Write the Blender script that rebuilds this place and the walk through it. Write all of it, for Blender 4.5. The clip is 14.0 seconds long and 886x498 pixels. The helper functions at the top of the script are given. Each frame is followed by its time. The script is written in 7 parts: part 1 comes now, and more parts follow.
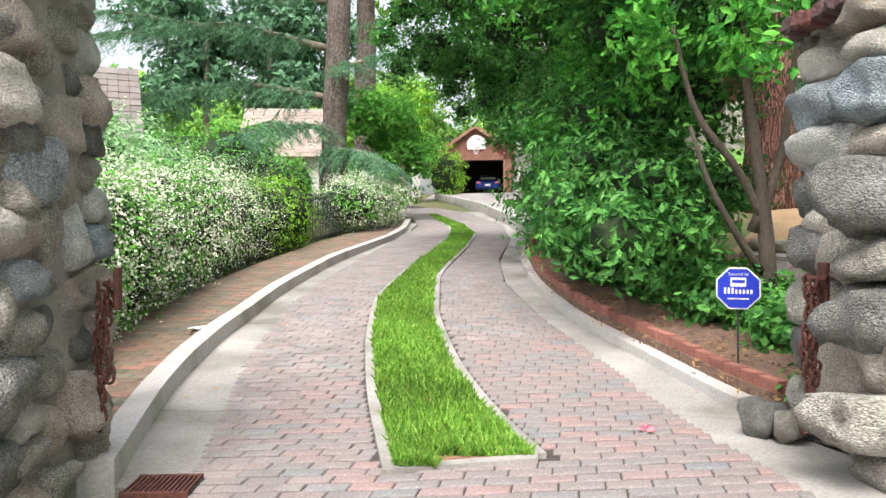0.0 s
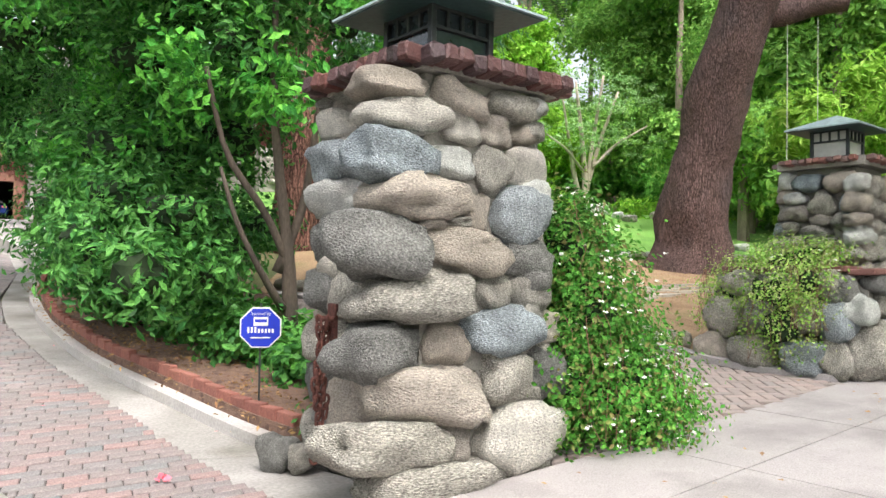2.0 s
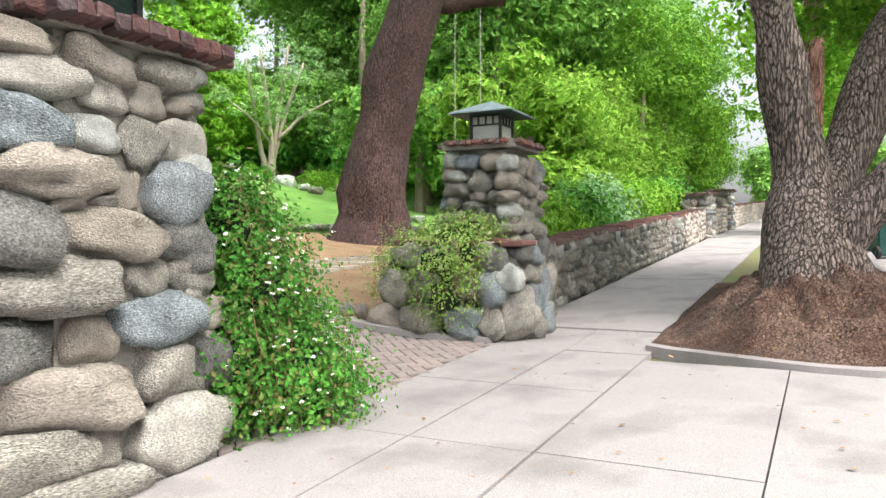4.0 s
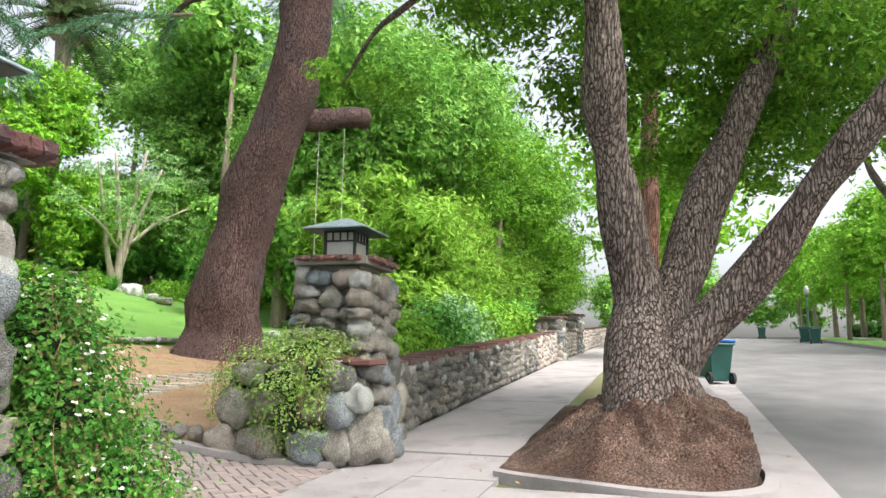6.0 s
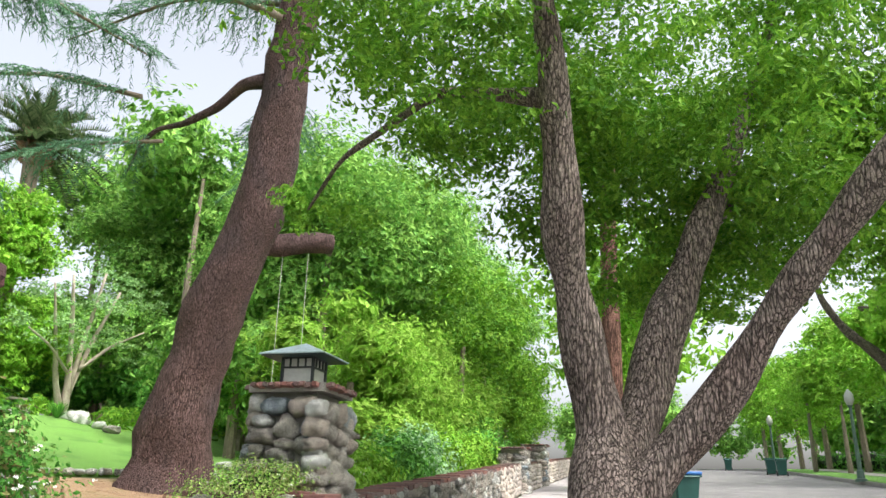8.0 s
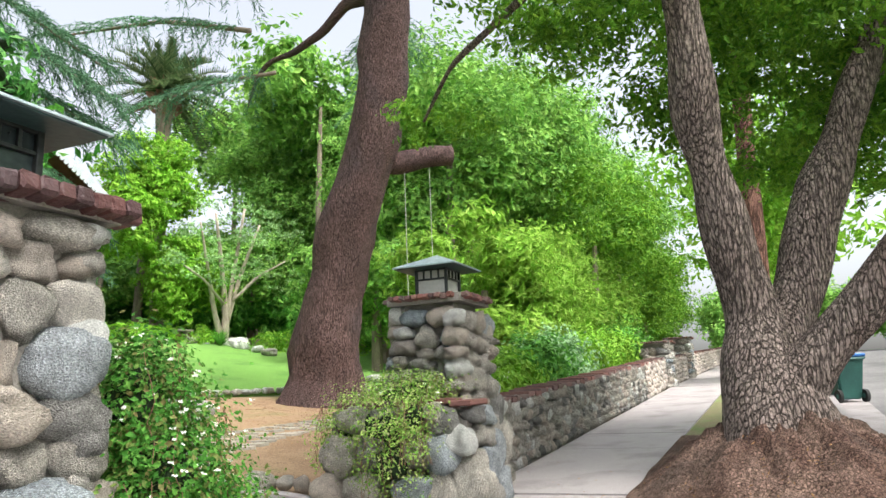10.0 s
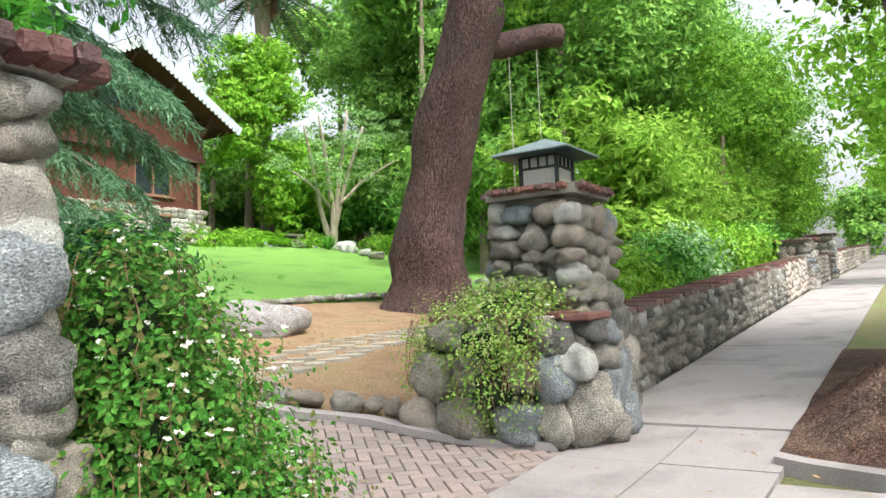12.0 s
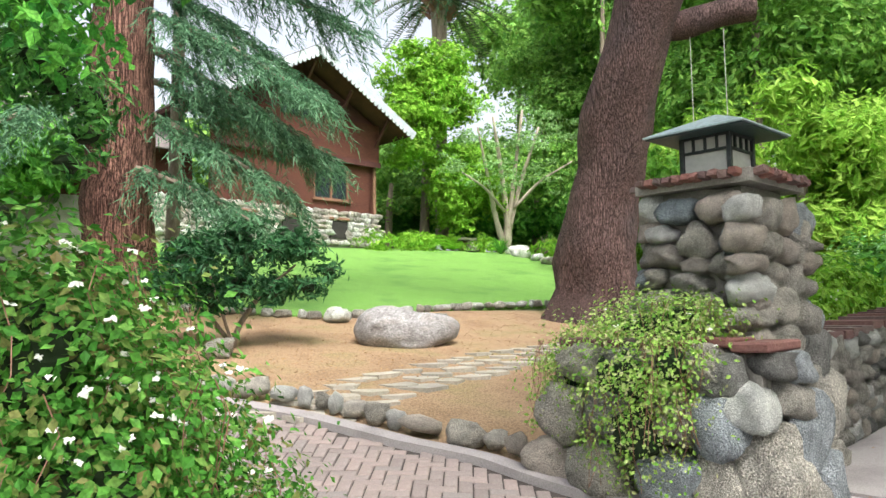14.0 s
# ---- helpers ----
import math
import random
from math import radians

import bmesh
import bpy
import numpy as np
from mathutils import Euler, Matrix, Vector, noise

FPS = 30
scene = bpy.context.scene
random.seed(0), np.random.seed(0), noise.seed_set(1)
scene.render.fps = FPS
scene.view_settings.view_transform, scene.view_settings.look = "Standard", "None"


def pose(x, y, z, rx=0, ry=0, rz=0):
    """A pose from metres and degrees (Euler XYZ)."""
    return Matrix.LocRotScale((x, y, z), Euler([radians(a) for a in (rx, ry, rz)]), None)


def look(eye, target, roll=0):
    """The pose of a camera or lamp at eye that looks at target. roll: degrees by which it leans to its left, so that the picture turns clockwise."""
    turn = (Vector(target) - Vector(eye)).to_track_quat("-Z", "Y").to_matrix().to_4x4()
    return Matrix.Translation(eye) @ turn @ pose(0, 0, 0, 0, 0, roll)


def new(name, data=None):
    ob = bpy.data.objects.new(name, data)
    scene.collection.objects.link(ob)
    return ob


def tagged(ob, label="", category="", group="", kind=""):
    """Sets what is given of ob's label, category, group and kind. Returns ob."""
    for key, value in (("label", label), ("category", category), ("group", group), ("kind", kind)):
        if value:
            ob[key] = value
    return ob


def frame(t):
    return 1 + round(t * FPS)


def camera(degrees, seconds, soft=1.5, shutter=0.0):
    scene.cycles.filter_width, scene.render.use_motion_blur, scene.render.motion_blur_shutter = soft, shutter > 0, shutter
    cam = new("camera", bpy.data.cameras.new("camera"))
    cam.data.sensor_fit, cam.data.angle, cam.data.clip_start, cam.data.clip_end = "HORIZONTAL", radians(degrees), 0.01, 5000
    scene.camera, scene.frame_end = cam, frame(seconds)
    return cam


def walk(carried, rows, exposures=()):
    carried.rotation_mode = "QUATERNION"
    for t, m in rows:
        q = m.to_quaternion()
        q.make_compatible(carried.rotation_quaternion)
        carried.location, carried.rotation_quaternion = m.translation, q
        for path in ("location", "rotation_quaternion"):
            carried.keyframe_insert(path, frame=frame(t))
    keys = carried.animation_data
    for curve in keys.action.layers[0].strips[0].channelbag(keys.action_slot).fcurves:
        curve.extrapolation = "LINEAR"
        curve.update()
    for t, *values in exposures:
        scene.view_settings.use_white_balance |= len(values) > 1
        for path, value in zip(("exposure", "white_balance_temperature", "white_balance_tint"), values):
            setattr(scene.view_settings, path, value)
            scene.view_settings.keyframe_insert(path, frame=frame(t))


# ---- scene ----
cam = camera(61.5, 14.0)
PATH = [
    (0, (0.000, 0.000, 1.170), (-0.355, 1.968, 1.124), -0.39),
    (0.5, (0.022, 0.027, 1.170), (-0.093, 2.023, 1.114), -0.62),
    (1, (0.053, 0.027, 1.170), (0.335, 2.007, 1.157), -0.22),
    (1.5, (0.061, 0.024, 1.170), (0.652, 1.934, 1.214), 0.76),
    (2, (0.060, 0.029, 1.190), (0.888, 1.849, 1.250), 1.04),
    (2.5, (0.106, 0.009, 1.220), (1.149, 1.715, 1.274), 0.97),
    (3, (0.136, 0.045, 1.235), (1.380, 1.610, 1.268), 0.89),
    (5.3, (0.380, 0.040, 1.250), (2.025, 1.174, 1.333), 0.11),
    (5.5, (0.388, 0.038, 1.252), (2.050, 1.142, 1.392), 0.50),
    (6, (0.409, 0.034, 1.256), (2.093, 1.069, 1.561), 1.04),
    (6.5, (0.430, 0.030, 1.260), (2.142, 0.967, 1.697), 0.81),
    (7, (0.437, 0.028, 1.262), (2.152, 0.896, 1.812), 1.04),
    (7.2, (0.439, 0.027, 1.263), (2.149, 0.881, 1.852), 1.10),
    (9.3, (0.467, 0.016, 1.273), (2.029, 1.116, 1.865), -1.90),
    (9.5, (0.469, 0.015, 1.274), (2.017, 1.167, 1.800), -2.12),
    (10, (0.614, 0.141, 1.275), (2.140, 1.371, 1.676), -2.33),
    (10.5, (0.807, 0.336, 1.303), (2.331, 1.589, 1.628), -2.64),
    (11, (1.099, 0.512, 1.306), (2.585, 1.829, 1.546), -2.51),
    (11.5, (1.404, 0.732, 1.326), (2.817, 2.136, 1.505), -2.61),
    (12, (1.669, 0.987, 1.382), (3.010, 2.463, 1.535), -2.40),
    (12.5, (1.954, 1.138, 1.394), (3.136, 2.743, 1.567), -0.57),
    (13, (2.222, 1.332, 1.413), (3.306, 3.001, 1.606), -0.46),
    (13.5, (2.449, 1.509, 1.447), (3.497, 3.202, 1.643), -1.39),
    (14, (2.735, 1.614, 1.458), (3.670, 3.373, 1.637), -0.81),
]
walk(cam, [(t, look(eye, target, roll)) for t, eye, target, roll in PATH])

# ---- light ----
SUN_EL, SUN_AZ = radians(58), radians(184)
world = bpy.data.worlds.new("sky")
scene.world = world
world.use_nodes = True
wn, wl = world.node_tree.nodes, world.node_tree.links
sky = wn.new("ShaderNodeTexSky")
sky.sky_type, sky.sun_disc = "NISHITA", False
sky.sun_elevation, sky.sun_rotation = SUN_EL, SUN_AZ
sky.air_density, sky.dust_density, sky.ozone_density = 1.0, 6.0, 0.6
hs = wn.new("ShaderNodeHueSaturation")
hs.inputs["Saturation"].default_value = 0.35
wl.new(sky.outputs[0], hs.inputs["Color"])
wl.new(hs.outputs[0], wn["Background"].inputs["Color"])
wn["Background"].inputs["Strength"].default_value = 0.15
lamp = bpy.data.lights.new("sun", "SUN")
lamp.energy, lamp.angle, lamp.color = 1.0, radians(22), (1.0, 0.96, 0.9)
sun = new("sun", lamp)
sun.rotation_euler = Vector((math.sin(SUN_AZ) * math.cos(SUN_EL), math.cos(SUN_AZ) * math.cos(SUN_EL), math.sin(SUN_EL))).to_track_quat("Z", "Y").to_euler()
scene.view_settings.exposure = 1.4

rng = np.random.default_rng(7)
R = random.Random(5)


# ---- materials ----
def mat(name, colors, rough=0.8, scale=3.0, fine=60.0, bump=0.3, by="noise", metal=0.0, mix=0.5, leaf=False, stretch=(1, 1, 1), stain=0.0, dist=0.02, spec=0.5, speck=0.0, plates=0.0):
    """colors: two to four base colours. by: 'noise' (in place), 'object' (per object) or 'island' (per piece)."""
    m = bpy.data.materials.new(name)
    m.use_nodes = True
    n, l = m.node_tree.nodes, m.node_tree.links
    b = n["Principled BSDF"]
    b.inputs["Roughness"].default_value, b.inputs["Metallic"].default_value = rough, metal
    b.inputs["Specular IOR Level"].default_value = spec
    tc, mp = n.new("ShaderNodeTexCoord"), n.new("ShaderNodeMapping")
    l.new(tc.outputs["Object"], mp.inputs[0])
    mp.inputs["Scale"].default_value = stretch
    big, small = n.new("ShaderNodeTexNoise"), n.new("ShaderNodeTexNoise")
    for t, s, d in ((big, scale, 4), (small, fine, 3)):
        t.inputs["Scale"].default_value, t.inputs["Detail"].default_value = s, d
        l.new(mp.outputs[0], t.inputs["Vector"])
    ramp = n.new("ShaderNodeValToRGB")
    els = ramp.color_ramp.elements
    while len(els) < len(colors):
        els.new(0.5)
    for k, c in enumerate(colors):
        lo, hi = (0.3, 0.7) if by == "noise" else (0.0, 1.0)
        els[k].position, els[k].color = lo + (hi - lo) * k / (len(colors) - 1), (*c, 1)
    if by == "noise":
        l.new(big.outputs[0], ramp.inputs[0])
    elif by == "object":
        l.new(n.new("ShaderNodeObjectInfo").outputs["Random"], ramp.inputs[0])
    else:
        l.new(n.new("ShaderNodeNewGeometry").outputs["Random Per Island"], ramp.inputs[0])
    last = ramp.outputs[0]
    for t, amount, lo, hi in ((small, mix, 0.55, 1.45), (big, mix * (0.8 if by != "noise" else 0.3), 0.6, 1.4)):
        mr = n.new("ShaderNodeMapRange")
        mr.inputs["From Min"].default_value, mr.inputs["From Max"].default_value = 0.3, 0.7
        mr.inputs["To Min"].default_value, mr.inputs["To Max"].default_value = 1 + (lo - 1) * amount, 1 + (hi - 1) * amount
        l.new(t.outputs[0], mr.inputs["Value"])
        mul = n.new("ShaderNodeVectorMath")
        mul.operation = "SCALE"
        l.new(last, mul.inputs[0])
        l.new(mr.outputs[0], mul.inputs["Scale"])
        last = mul.outputs[0]
    if speck:
        pit = n.new("ShaderNodeTexNoise")
        pit.inputs["Scale"].default_value, pit.inputs["Detail"].default_value, pit.inputs["Roughness"].default_value = 21, 6, 0.85
        l.new(mp.outputs[0], pit.inputs["Vector"])
        vein = n.new("ShaderNodeTexWave")
        vein.inputs["Scale"].default_value, vein.inputs["Distortion"].default_value, vein.inputs["Detail"].default_value = 1.4, 9.0, 3
        l.new(mp.outputs[0], vein.inputs["Vector"])
        for src, lo, hi, a, z in ((pit.outputs["Fac"], 0.4, 0.6, 0.55, 1.3), (vein.outputs["Fac"], 0.0, 1.0, 0.93, 1.05)):
            mr = n.new("ShaderNodeMapRange")
            mr.inputs["From Min"].default_value, mr.inputs["From Max"].default_value = lo, hi
            mr.inputs["To Min"].default_value, mr.inputs["To Max"].default_value = 1 + (a - 1) * speck, 1 + (z - 1) * speck
            l.new(src, mr.inputs["Value"])
            mul = n.new("ShaderNodeVectorMath")
            mul.operation = "SCALE"
            l.new(last, mul.inputs[0])
            l.new(mr.outputs[0], mul.inputs["Scale"])
            last = mul.outputs[0]
    height = small.outputs[0]
    if plates:
        wob = n.new("ShaderNodeVectorMath")
        wob.operation = "MULTIPLY_ADD"
        l.new(small.outputs["Color"], wob.inputs[0])
        wob.inputs[1].default_value = (0.6 / plates, 0.6 / plates, 0.6 / plates)
        l.new(mp.outputs[0], wob.inputs[2])
        vo = n.new("ShaderNodeTexVoronoi")
        vo.feature = "DISTANCE_TO_EDGE"
        vo.inputs["Scale"].default_value = plates
        l.new(wob.outputs[0], vo.inputs["Vector"])
        mr = n.new("ShaderNodeMapRange")
        mr.inputs["From Min"].default_value, mr.inputs["From Max"].default_value = 0.0, 0.22
        mr.inputs["To Min"].default_value, mr.inputs["To Max"].default_value = 0.46, 1.1
        l.new(vo.outputs["Distance"], mr.inputs["Value"])
        mul = n.new("ShaderNodeVectorMath")
        mul.operation = "SCALE"
        l.new(last, mul.inputs[0])
        l.new(mr.outputs[0], mul.inputs["Scale"])
        last, height = mul.outputs[0], mr.outputs[0]
    l.new(last, b.inputs["Base Color"])
    if bump:
        bp = n.new("ShaderNodeBump")
        bp.inputs["Strength"].default_value, bp.inputs["Distance"].default_value = bump, dist
        l.new(height, bp.inputs["Height"])
        l.new(bp.outputs[0], b.inputs["Normal"])
    if leaf:
        tr, mx = n.new("ShaderNodeBsdfTranslucent"), n.new("ShaderNodeMixShader")
        l.new(last, tr.inputs["Color"])
        mx.inputs[0].default_value = 0.3
        l.new(b.outputs[0], mx.inputs[1])
        l.new(tr.outputs[0], mx.inputs[2])
        l.new(mx.outputs[0], n["Material Output"].inputs["Surface"])
    return m


def bark(name, colors, ridges, long, crack, wide):
    """Furrowed bark: ridges to a metre, drawn out along the trunk by long; crack: how dark the furrows are, wide: their width."""
    m = mat(name, colors, 0.95, 1.4, 45, 0.0, stretch=(1, 1, 0.5), mix=1.0)
    n, l = m.node_tree.nodes, m.node_tree.links
    b = n["Principled BSDF"]
    last = b.inputs["Base Color"].links[0].from_socket
    b.inputs["Specular IOR Level"].default_value = 0.2
    tc, mp, warp, add = n.new("ShaderNodeTexCoord"), n.new("ShaderNodeMapping"), n.new("ShaderNodeTexNoise"), n.new("ShaderNodeVectorMath")
    l.new(tc.outputs["Object"], mp.inputs[0])
    mp.inputs["Scale"].default_value = (1, 1, long)
    warp.inputs["Scale"].default_value, warp.inputs["Detail"].default_value = ridges * 0.5, 4
    l.new(mp.outputs[0], warp.inputs["Vector"])
    add.operation = "MULTIPLY_ADD"
    add.inputs[1].default_value = (1.7 / ridges,) * 3
    l.new(warp.outputs["Color"], add.inputs[0])
    l.new(mp.outputs[0], add.inputs[2])
    heights = []
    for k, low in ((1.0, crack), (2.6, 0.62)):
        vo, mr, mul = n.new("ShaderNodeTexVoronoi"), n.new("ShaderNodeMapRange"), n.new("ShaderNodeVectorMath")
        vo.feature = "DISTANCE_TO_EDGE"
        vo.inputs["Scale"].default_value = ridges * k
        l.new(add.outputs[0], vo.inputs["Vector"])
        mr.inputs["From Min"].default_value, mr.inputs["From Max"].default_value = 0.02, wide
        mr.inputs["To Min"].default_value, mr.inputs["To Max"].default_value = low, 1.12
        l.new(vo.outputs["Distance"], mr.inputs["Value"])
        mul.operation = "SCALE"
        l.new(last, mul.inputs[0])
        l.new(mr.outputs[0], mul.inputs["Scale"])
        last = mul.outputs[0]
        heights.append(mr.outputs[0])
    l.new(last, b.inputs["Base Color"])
    for k, hgt in enumerate(heights):
        bp = n.new("ShaderNodeBump")
        bp.inputs["Strength"].default_value, bp.inputs["Distance"].default_value = (1.0, 0.6)[k], (0.035, 0.012)[k]
        l.new(hgt, bp.inputs["Height"])
        if k:
            l.new(below, bp.inputs["Normal"])
        below = bp.outputs[0]
    l.new(below, b.inputs["Normal"])
    return m


def leafmat(name, *colors, rough=0.5):
    colors = [(r * 0.94, gr, b * 1.35) for r, gr, b in colors]
    return mat(name, colors, rough=rough, by="island", bump=0, leaf=True, scale=0.9, mix=0.95, spec=0.12)


M = {
    "soil": mat("soil", [(0.16, 0.075, 0.045), (0.26, 0.14, 0.085), (0.1, 0.05, 0.032)], 0.95, 4, 70, 0.9),
    "needles": mat("needle_litter", [(0.279, 0.176, 0.0984), (0.328, 0.221, 0.131), (0.221, 0.18, 0.082)],  0.95, 1.3, 45, 0.9, mix=0.9),
    "mulch": mat("mulch", [(0.13, 0.075, 0.055), (0.22, 0.135, 0.1), (0.08, 0.045, 0.035)], 0.95, 9, 90, 1.0),
    "wild": mat("ground_cover", [(0.06, 0.1, 0.03), (0.12, 0.13, 0.05), (0.15, 0.1, 0.06)], 0.95, 0.6, 20, 0.8),
    "grass": mat("lawn_grass", [(0.103, 0.257, 0.0405), (0.154, 0.325, 0.0585), (0.128, 0.291, 0.045)], 0.9, 0.8, 90, 0.6, mix=0.75),
    "verge": mat("patchy_verge", [(0.13, 0.2, 0.05), (0.2, 0.17, 0.09), (0.12, 0.24, 0.05)], 0.9, 1.5, 60, 0.6),
    "blade": leafmat("grass_blade", (0.0986, 0.228, 0.0163), (0.197, 0.381, 0.0408), (0.296, 0.419, 0.0653)),
    "concrete": mat("concrete", [(0.265, 0.243, 0.2398), (0.353, 0.326, 0.3226), (0.309, 0.287, 0.2834)], 0.9, 1.6, 120, 0.15, mix=0.5),
    "gutter": mat("damp_concrete", [(0.17, 0.16, 0.1378), (0.28, 0.265, 0.2491), (0.36, 0.34, 0.3286)], 0.85, 1.3, 50, 0.2, mix=0.4),
    "asphalt": mat("asphalt", [(0.142, 0.138, 0.142), (0.19, 0.185, 0.185)], 0.9, 1.0, 160, 0.3, mix=0.6),
    "joint": mat("sand_joint", [(0.045, 0.036, 0.033), (0.072, 0.06, 0.054)], 0.95, 6, 80, 0.5),
    "paver": mat("paver_brick", [(0.234, 0.19, 0.183), (0.2, 0.182, 0.18), (0.262, 0.211, 0.205), (0.186, 0.19, 0.192)], 0.85, 3, 90, 0.3, by="island", mix=0.55),
    "paver_ob": mat("paver_brick_single", [(0.228, 0.19, 0.183), (0.2, 0.182, 0.18), (0.276, 0.19, 0.18), (0.186, 0.19, 0.192)], 0.85, 3, 90, 0.3, by="object", mix=0.55),
    "walkbrick": mat("mossy_brick", [(0.13, 0.115, 0.08), (0.2, 0.12, 0.085), (0.1, 0.095, 0.065), (0.17, 0.15, 0.11), (0.28, 0.13, 0.1)], 0.85, 3, 70, 0.3, by="island", mix=0.4),
    "walkbrick_ob": mat("mossy_brick_single", [(0.13, 0.115, 0.08), (0.2, 0.12, 0.085), (0.1, 0.095, 0.065), (0.17, 0.15, 0.11), (0.28, 0.13, 0.1)], 0.85, 3, 70, 0.3, by="object", mix=0.5),
    "kerb": mat("kerb_concrete", [(0.33, 0.308, 0.2851), (0.462, 0.44, 0.4277), (0.396, 0.374, 0.3445)], 0.85, 1.3, 50, 0.2, mix=0.35),
    "redbrick": mat("red_brick", [(0.25, 0.085, 0.065), (0.31, 0.125, 0.095), (0.2, 0.075, 0.06)], 0.85, 5, 70, 0.4, by="object", mix=0.4),
    "court": mat("court_brick", [(0.24, 0.2, 0.19), (0.3, 0.25, 0.235), (0.34, 0.27, 0.25), (0.26, 0.23, 0.22)], 0.85, 3, 90, 0.3, by="object", mix=0.3),
    "court_far": mat("court_brick_far", [(0.24, 0.2, 0.19), (0.3, 0.25, 0.235), (0.34, 0.27, 0.25), (0.26, 0.23, 0.22)], 0.85, 3, 90, 0.3, by="island", mix=0.3),
    "bark_dark": mat("dark_smooth_bark", [(0.07, 0.055, 0.045), (0.12, 0.09, 0.07)], 0.9, 4, 30, 0.5, stretch=(2, 2, 0.6)),
    "capbrick": mat("dark_cap_brick", [(0.0806, 0.031, 0.0279), (0.0434, 0.0248, 0.0279), (0.136, 0.0434, 0.0341), (0.031, 0.0248, 0.031)], 0.6, 8, 60, 0.5, by="object", mix=0.4),
    "capold": mat("weathered_cap_brick", [(0.17, 0.085, 0.075), (0.14, 0.11, 0.1), (0.24, 0.1, 0.08), (0.09, 0.06, 0.06)], 0.85, 8, 60, 0.5, by="object", mix=0.4),
    "st_g": mat("grey_stone", [(0.368, 0.351, 0.312), (0.499, 0.474, 0.412), (0.425, 0.409, 0.365)], 0.85, 1.3, 19, 1.0, by="object", mix=0.95, dist=0.05, speck=1.0, spec=0.2),
    "st_t": mat("tan_stone", [(0.472, 0.421, 0.357), (0.561, 0.499, 0.431), (0.436, 0.402, 0.357)], 0.85, 1.3, 19, 1.0, by="object", mix=0.7, dist=0.05, speck=0.45, spec=0.2),
    "st_c": mat("cream_stone", [(0.598, 0.573, 0.519), (0.666, 0.63, 0.561)], 0.85, 1.3, 19, 1.0, by="object", mix=0.7, dist=0.05, speck=0.45, spec=0.2),
    "st_b": mat("blue_grey_stone", [(0.319, 0.377, 0.407), (0.421, 0.458, 0.48)], 0.8, 1.3, 19, 1.0, by="object", mix=0.95, dist=0.05, speck=1.0, spec=0.2),
    "st_w": mat("pale_stone", [(0.653, 0.651, 0.623), (0.727, 0.749, 0.702)], 0.85, 1.3, 19, 1.0, by="object", mix=0.7, dist=0.05, speck=0.45, spec=0.2),
    "st_d": mat("dark_speckled_stone", [(0.215, 0.215, 0.204), (0.298, 0.295, 0.277)], 0.85, 1.3, 19, 1.0, by="object", mix=0.95, dist=0.05, speck=1.0, spec=0.2),
    "boulder": mat("smooth_boulder", [(0.21, 0.195, 0.19), (0.33, 0.32, 0.32), (0.25, 0.22, 0.2)], 0.75, 1.8, 26, 0.6, mix=0.8, speck=1.0),
    "st_far": mat("wall_stone", [(0.243, 0.223, 0.209), (0.486, 0.432, 0.371), (0.338, 0.317, 0.297), (0.54, 0.472, 0.405), (0.297, 0.257, 0.23)], 0.85, 6, 40, 0.6, by="island", mix=0.8),
    "mortar": mat("mortar", [(0.209, 0.197, 0.178), (0.296, 0.277, 0.246)], 0.95, 4, 80, 0.5),
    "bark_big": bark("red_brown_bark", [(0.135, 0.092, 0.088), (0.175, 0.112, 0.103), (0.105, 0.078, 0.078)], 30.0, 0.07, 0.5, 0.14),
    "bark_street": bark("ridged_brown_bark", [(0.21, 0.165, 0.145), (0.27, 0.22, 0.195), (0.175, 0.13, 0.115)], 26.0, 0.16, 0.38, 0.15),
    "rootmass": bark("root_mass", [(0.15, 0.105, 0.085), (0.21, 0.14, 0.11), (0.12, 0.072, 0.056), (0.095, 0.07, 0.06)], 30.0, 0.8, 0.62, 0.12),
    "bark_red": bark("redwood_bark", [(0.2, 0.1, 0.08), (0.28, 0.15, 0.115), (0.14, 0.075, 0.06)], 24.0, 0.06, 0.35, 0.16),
    "bark_grey": mat("grey_bark", [(0.2, 0.16, 0.12), (0.28, 0.23, 0.18)], 0.95, 4, 30, 0.7, stretch=(2, 2, 0.6)),
    "bark_pale": mat("pale_smooth_bark", [(0.36, 0.3, 0.24), (0.48, 0.42, 0.34)], 0.85, 4, 30, 0.4, stretch=(2, 2, 0.6)),
    "metal": mat("dark_bronze_metal", [(0.03, 0.035, 0.035), (0.05, 0.055, 0.055)], 0.45, 5, 40, 0.1, metal=0.6),
    "roofmetal": mat("green_grey_sheet_metal", [(0.364, 0.468, 0.494), (0.442, 0.546, 0.559)], 0.5, 4, 30, 0.1, metal=0.3),
    "soffit": mat("dark_green_sheet", [(0.02, 0.045, 0.045), (0.03, 0.06, 0.06)], 0.5, 5, 40, 0.1),
    "rust": mat("rusty_iron", [(0.085, 0.03, 0.025), (0.15, 0.055, 0.04)], 0.85, 30, 120, 0.6, metal=0.2),
    "milk": mat("milk_glass", [(0.42, 0.42, 0.39), (0.5, 0.5, 0.46)], 0.35, 3, 30, 0.02, mix=0.15),
    "darkglass": mat("dark_glass", [(0.02, 0.03, 0.035), (0.035, 0.05, 0.055)], 0.1, 3, 30, 0.0, spec=0.8),
    "housewall": mat("red_brown_shingle_wall", [(0.085, 0.026, 0.016), (0.11, 0.036, 0.022)], 0.85, 3, 40, 0.4, stretch=(0.186, 0.186, 0.85)),
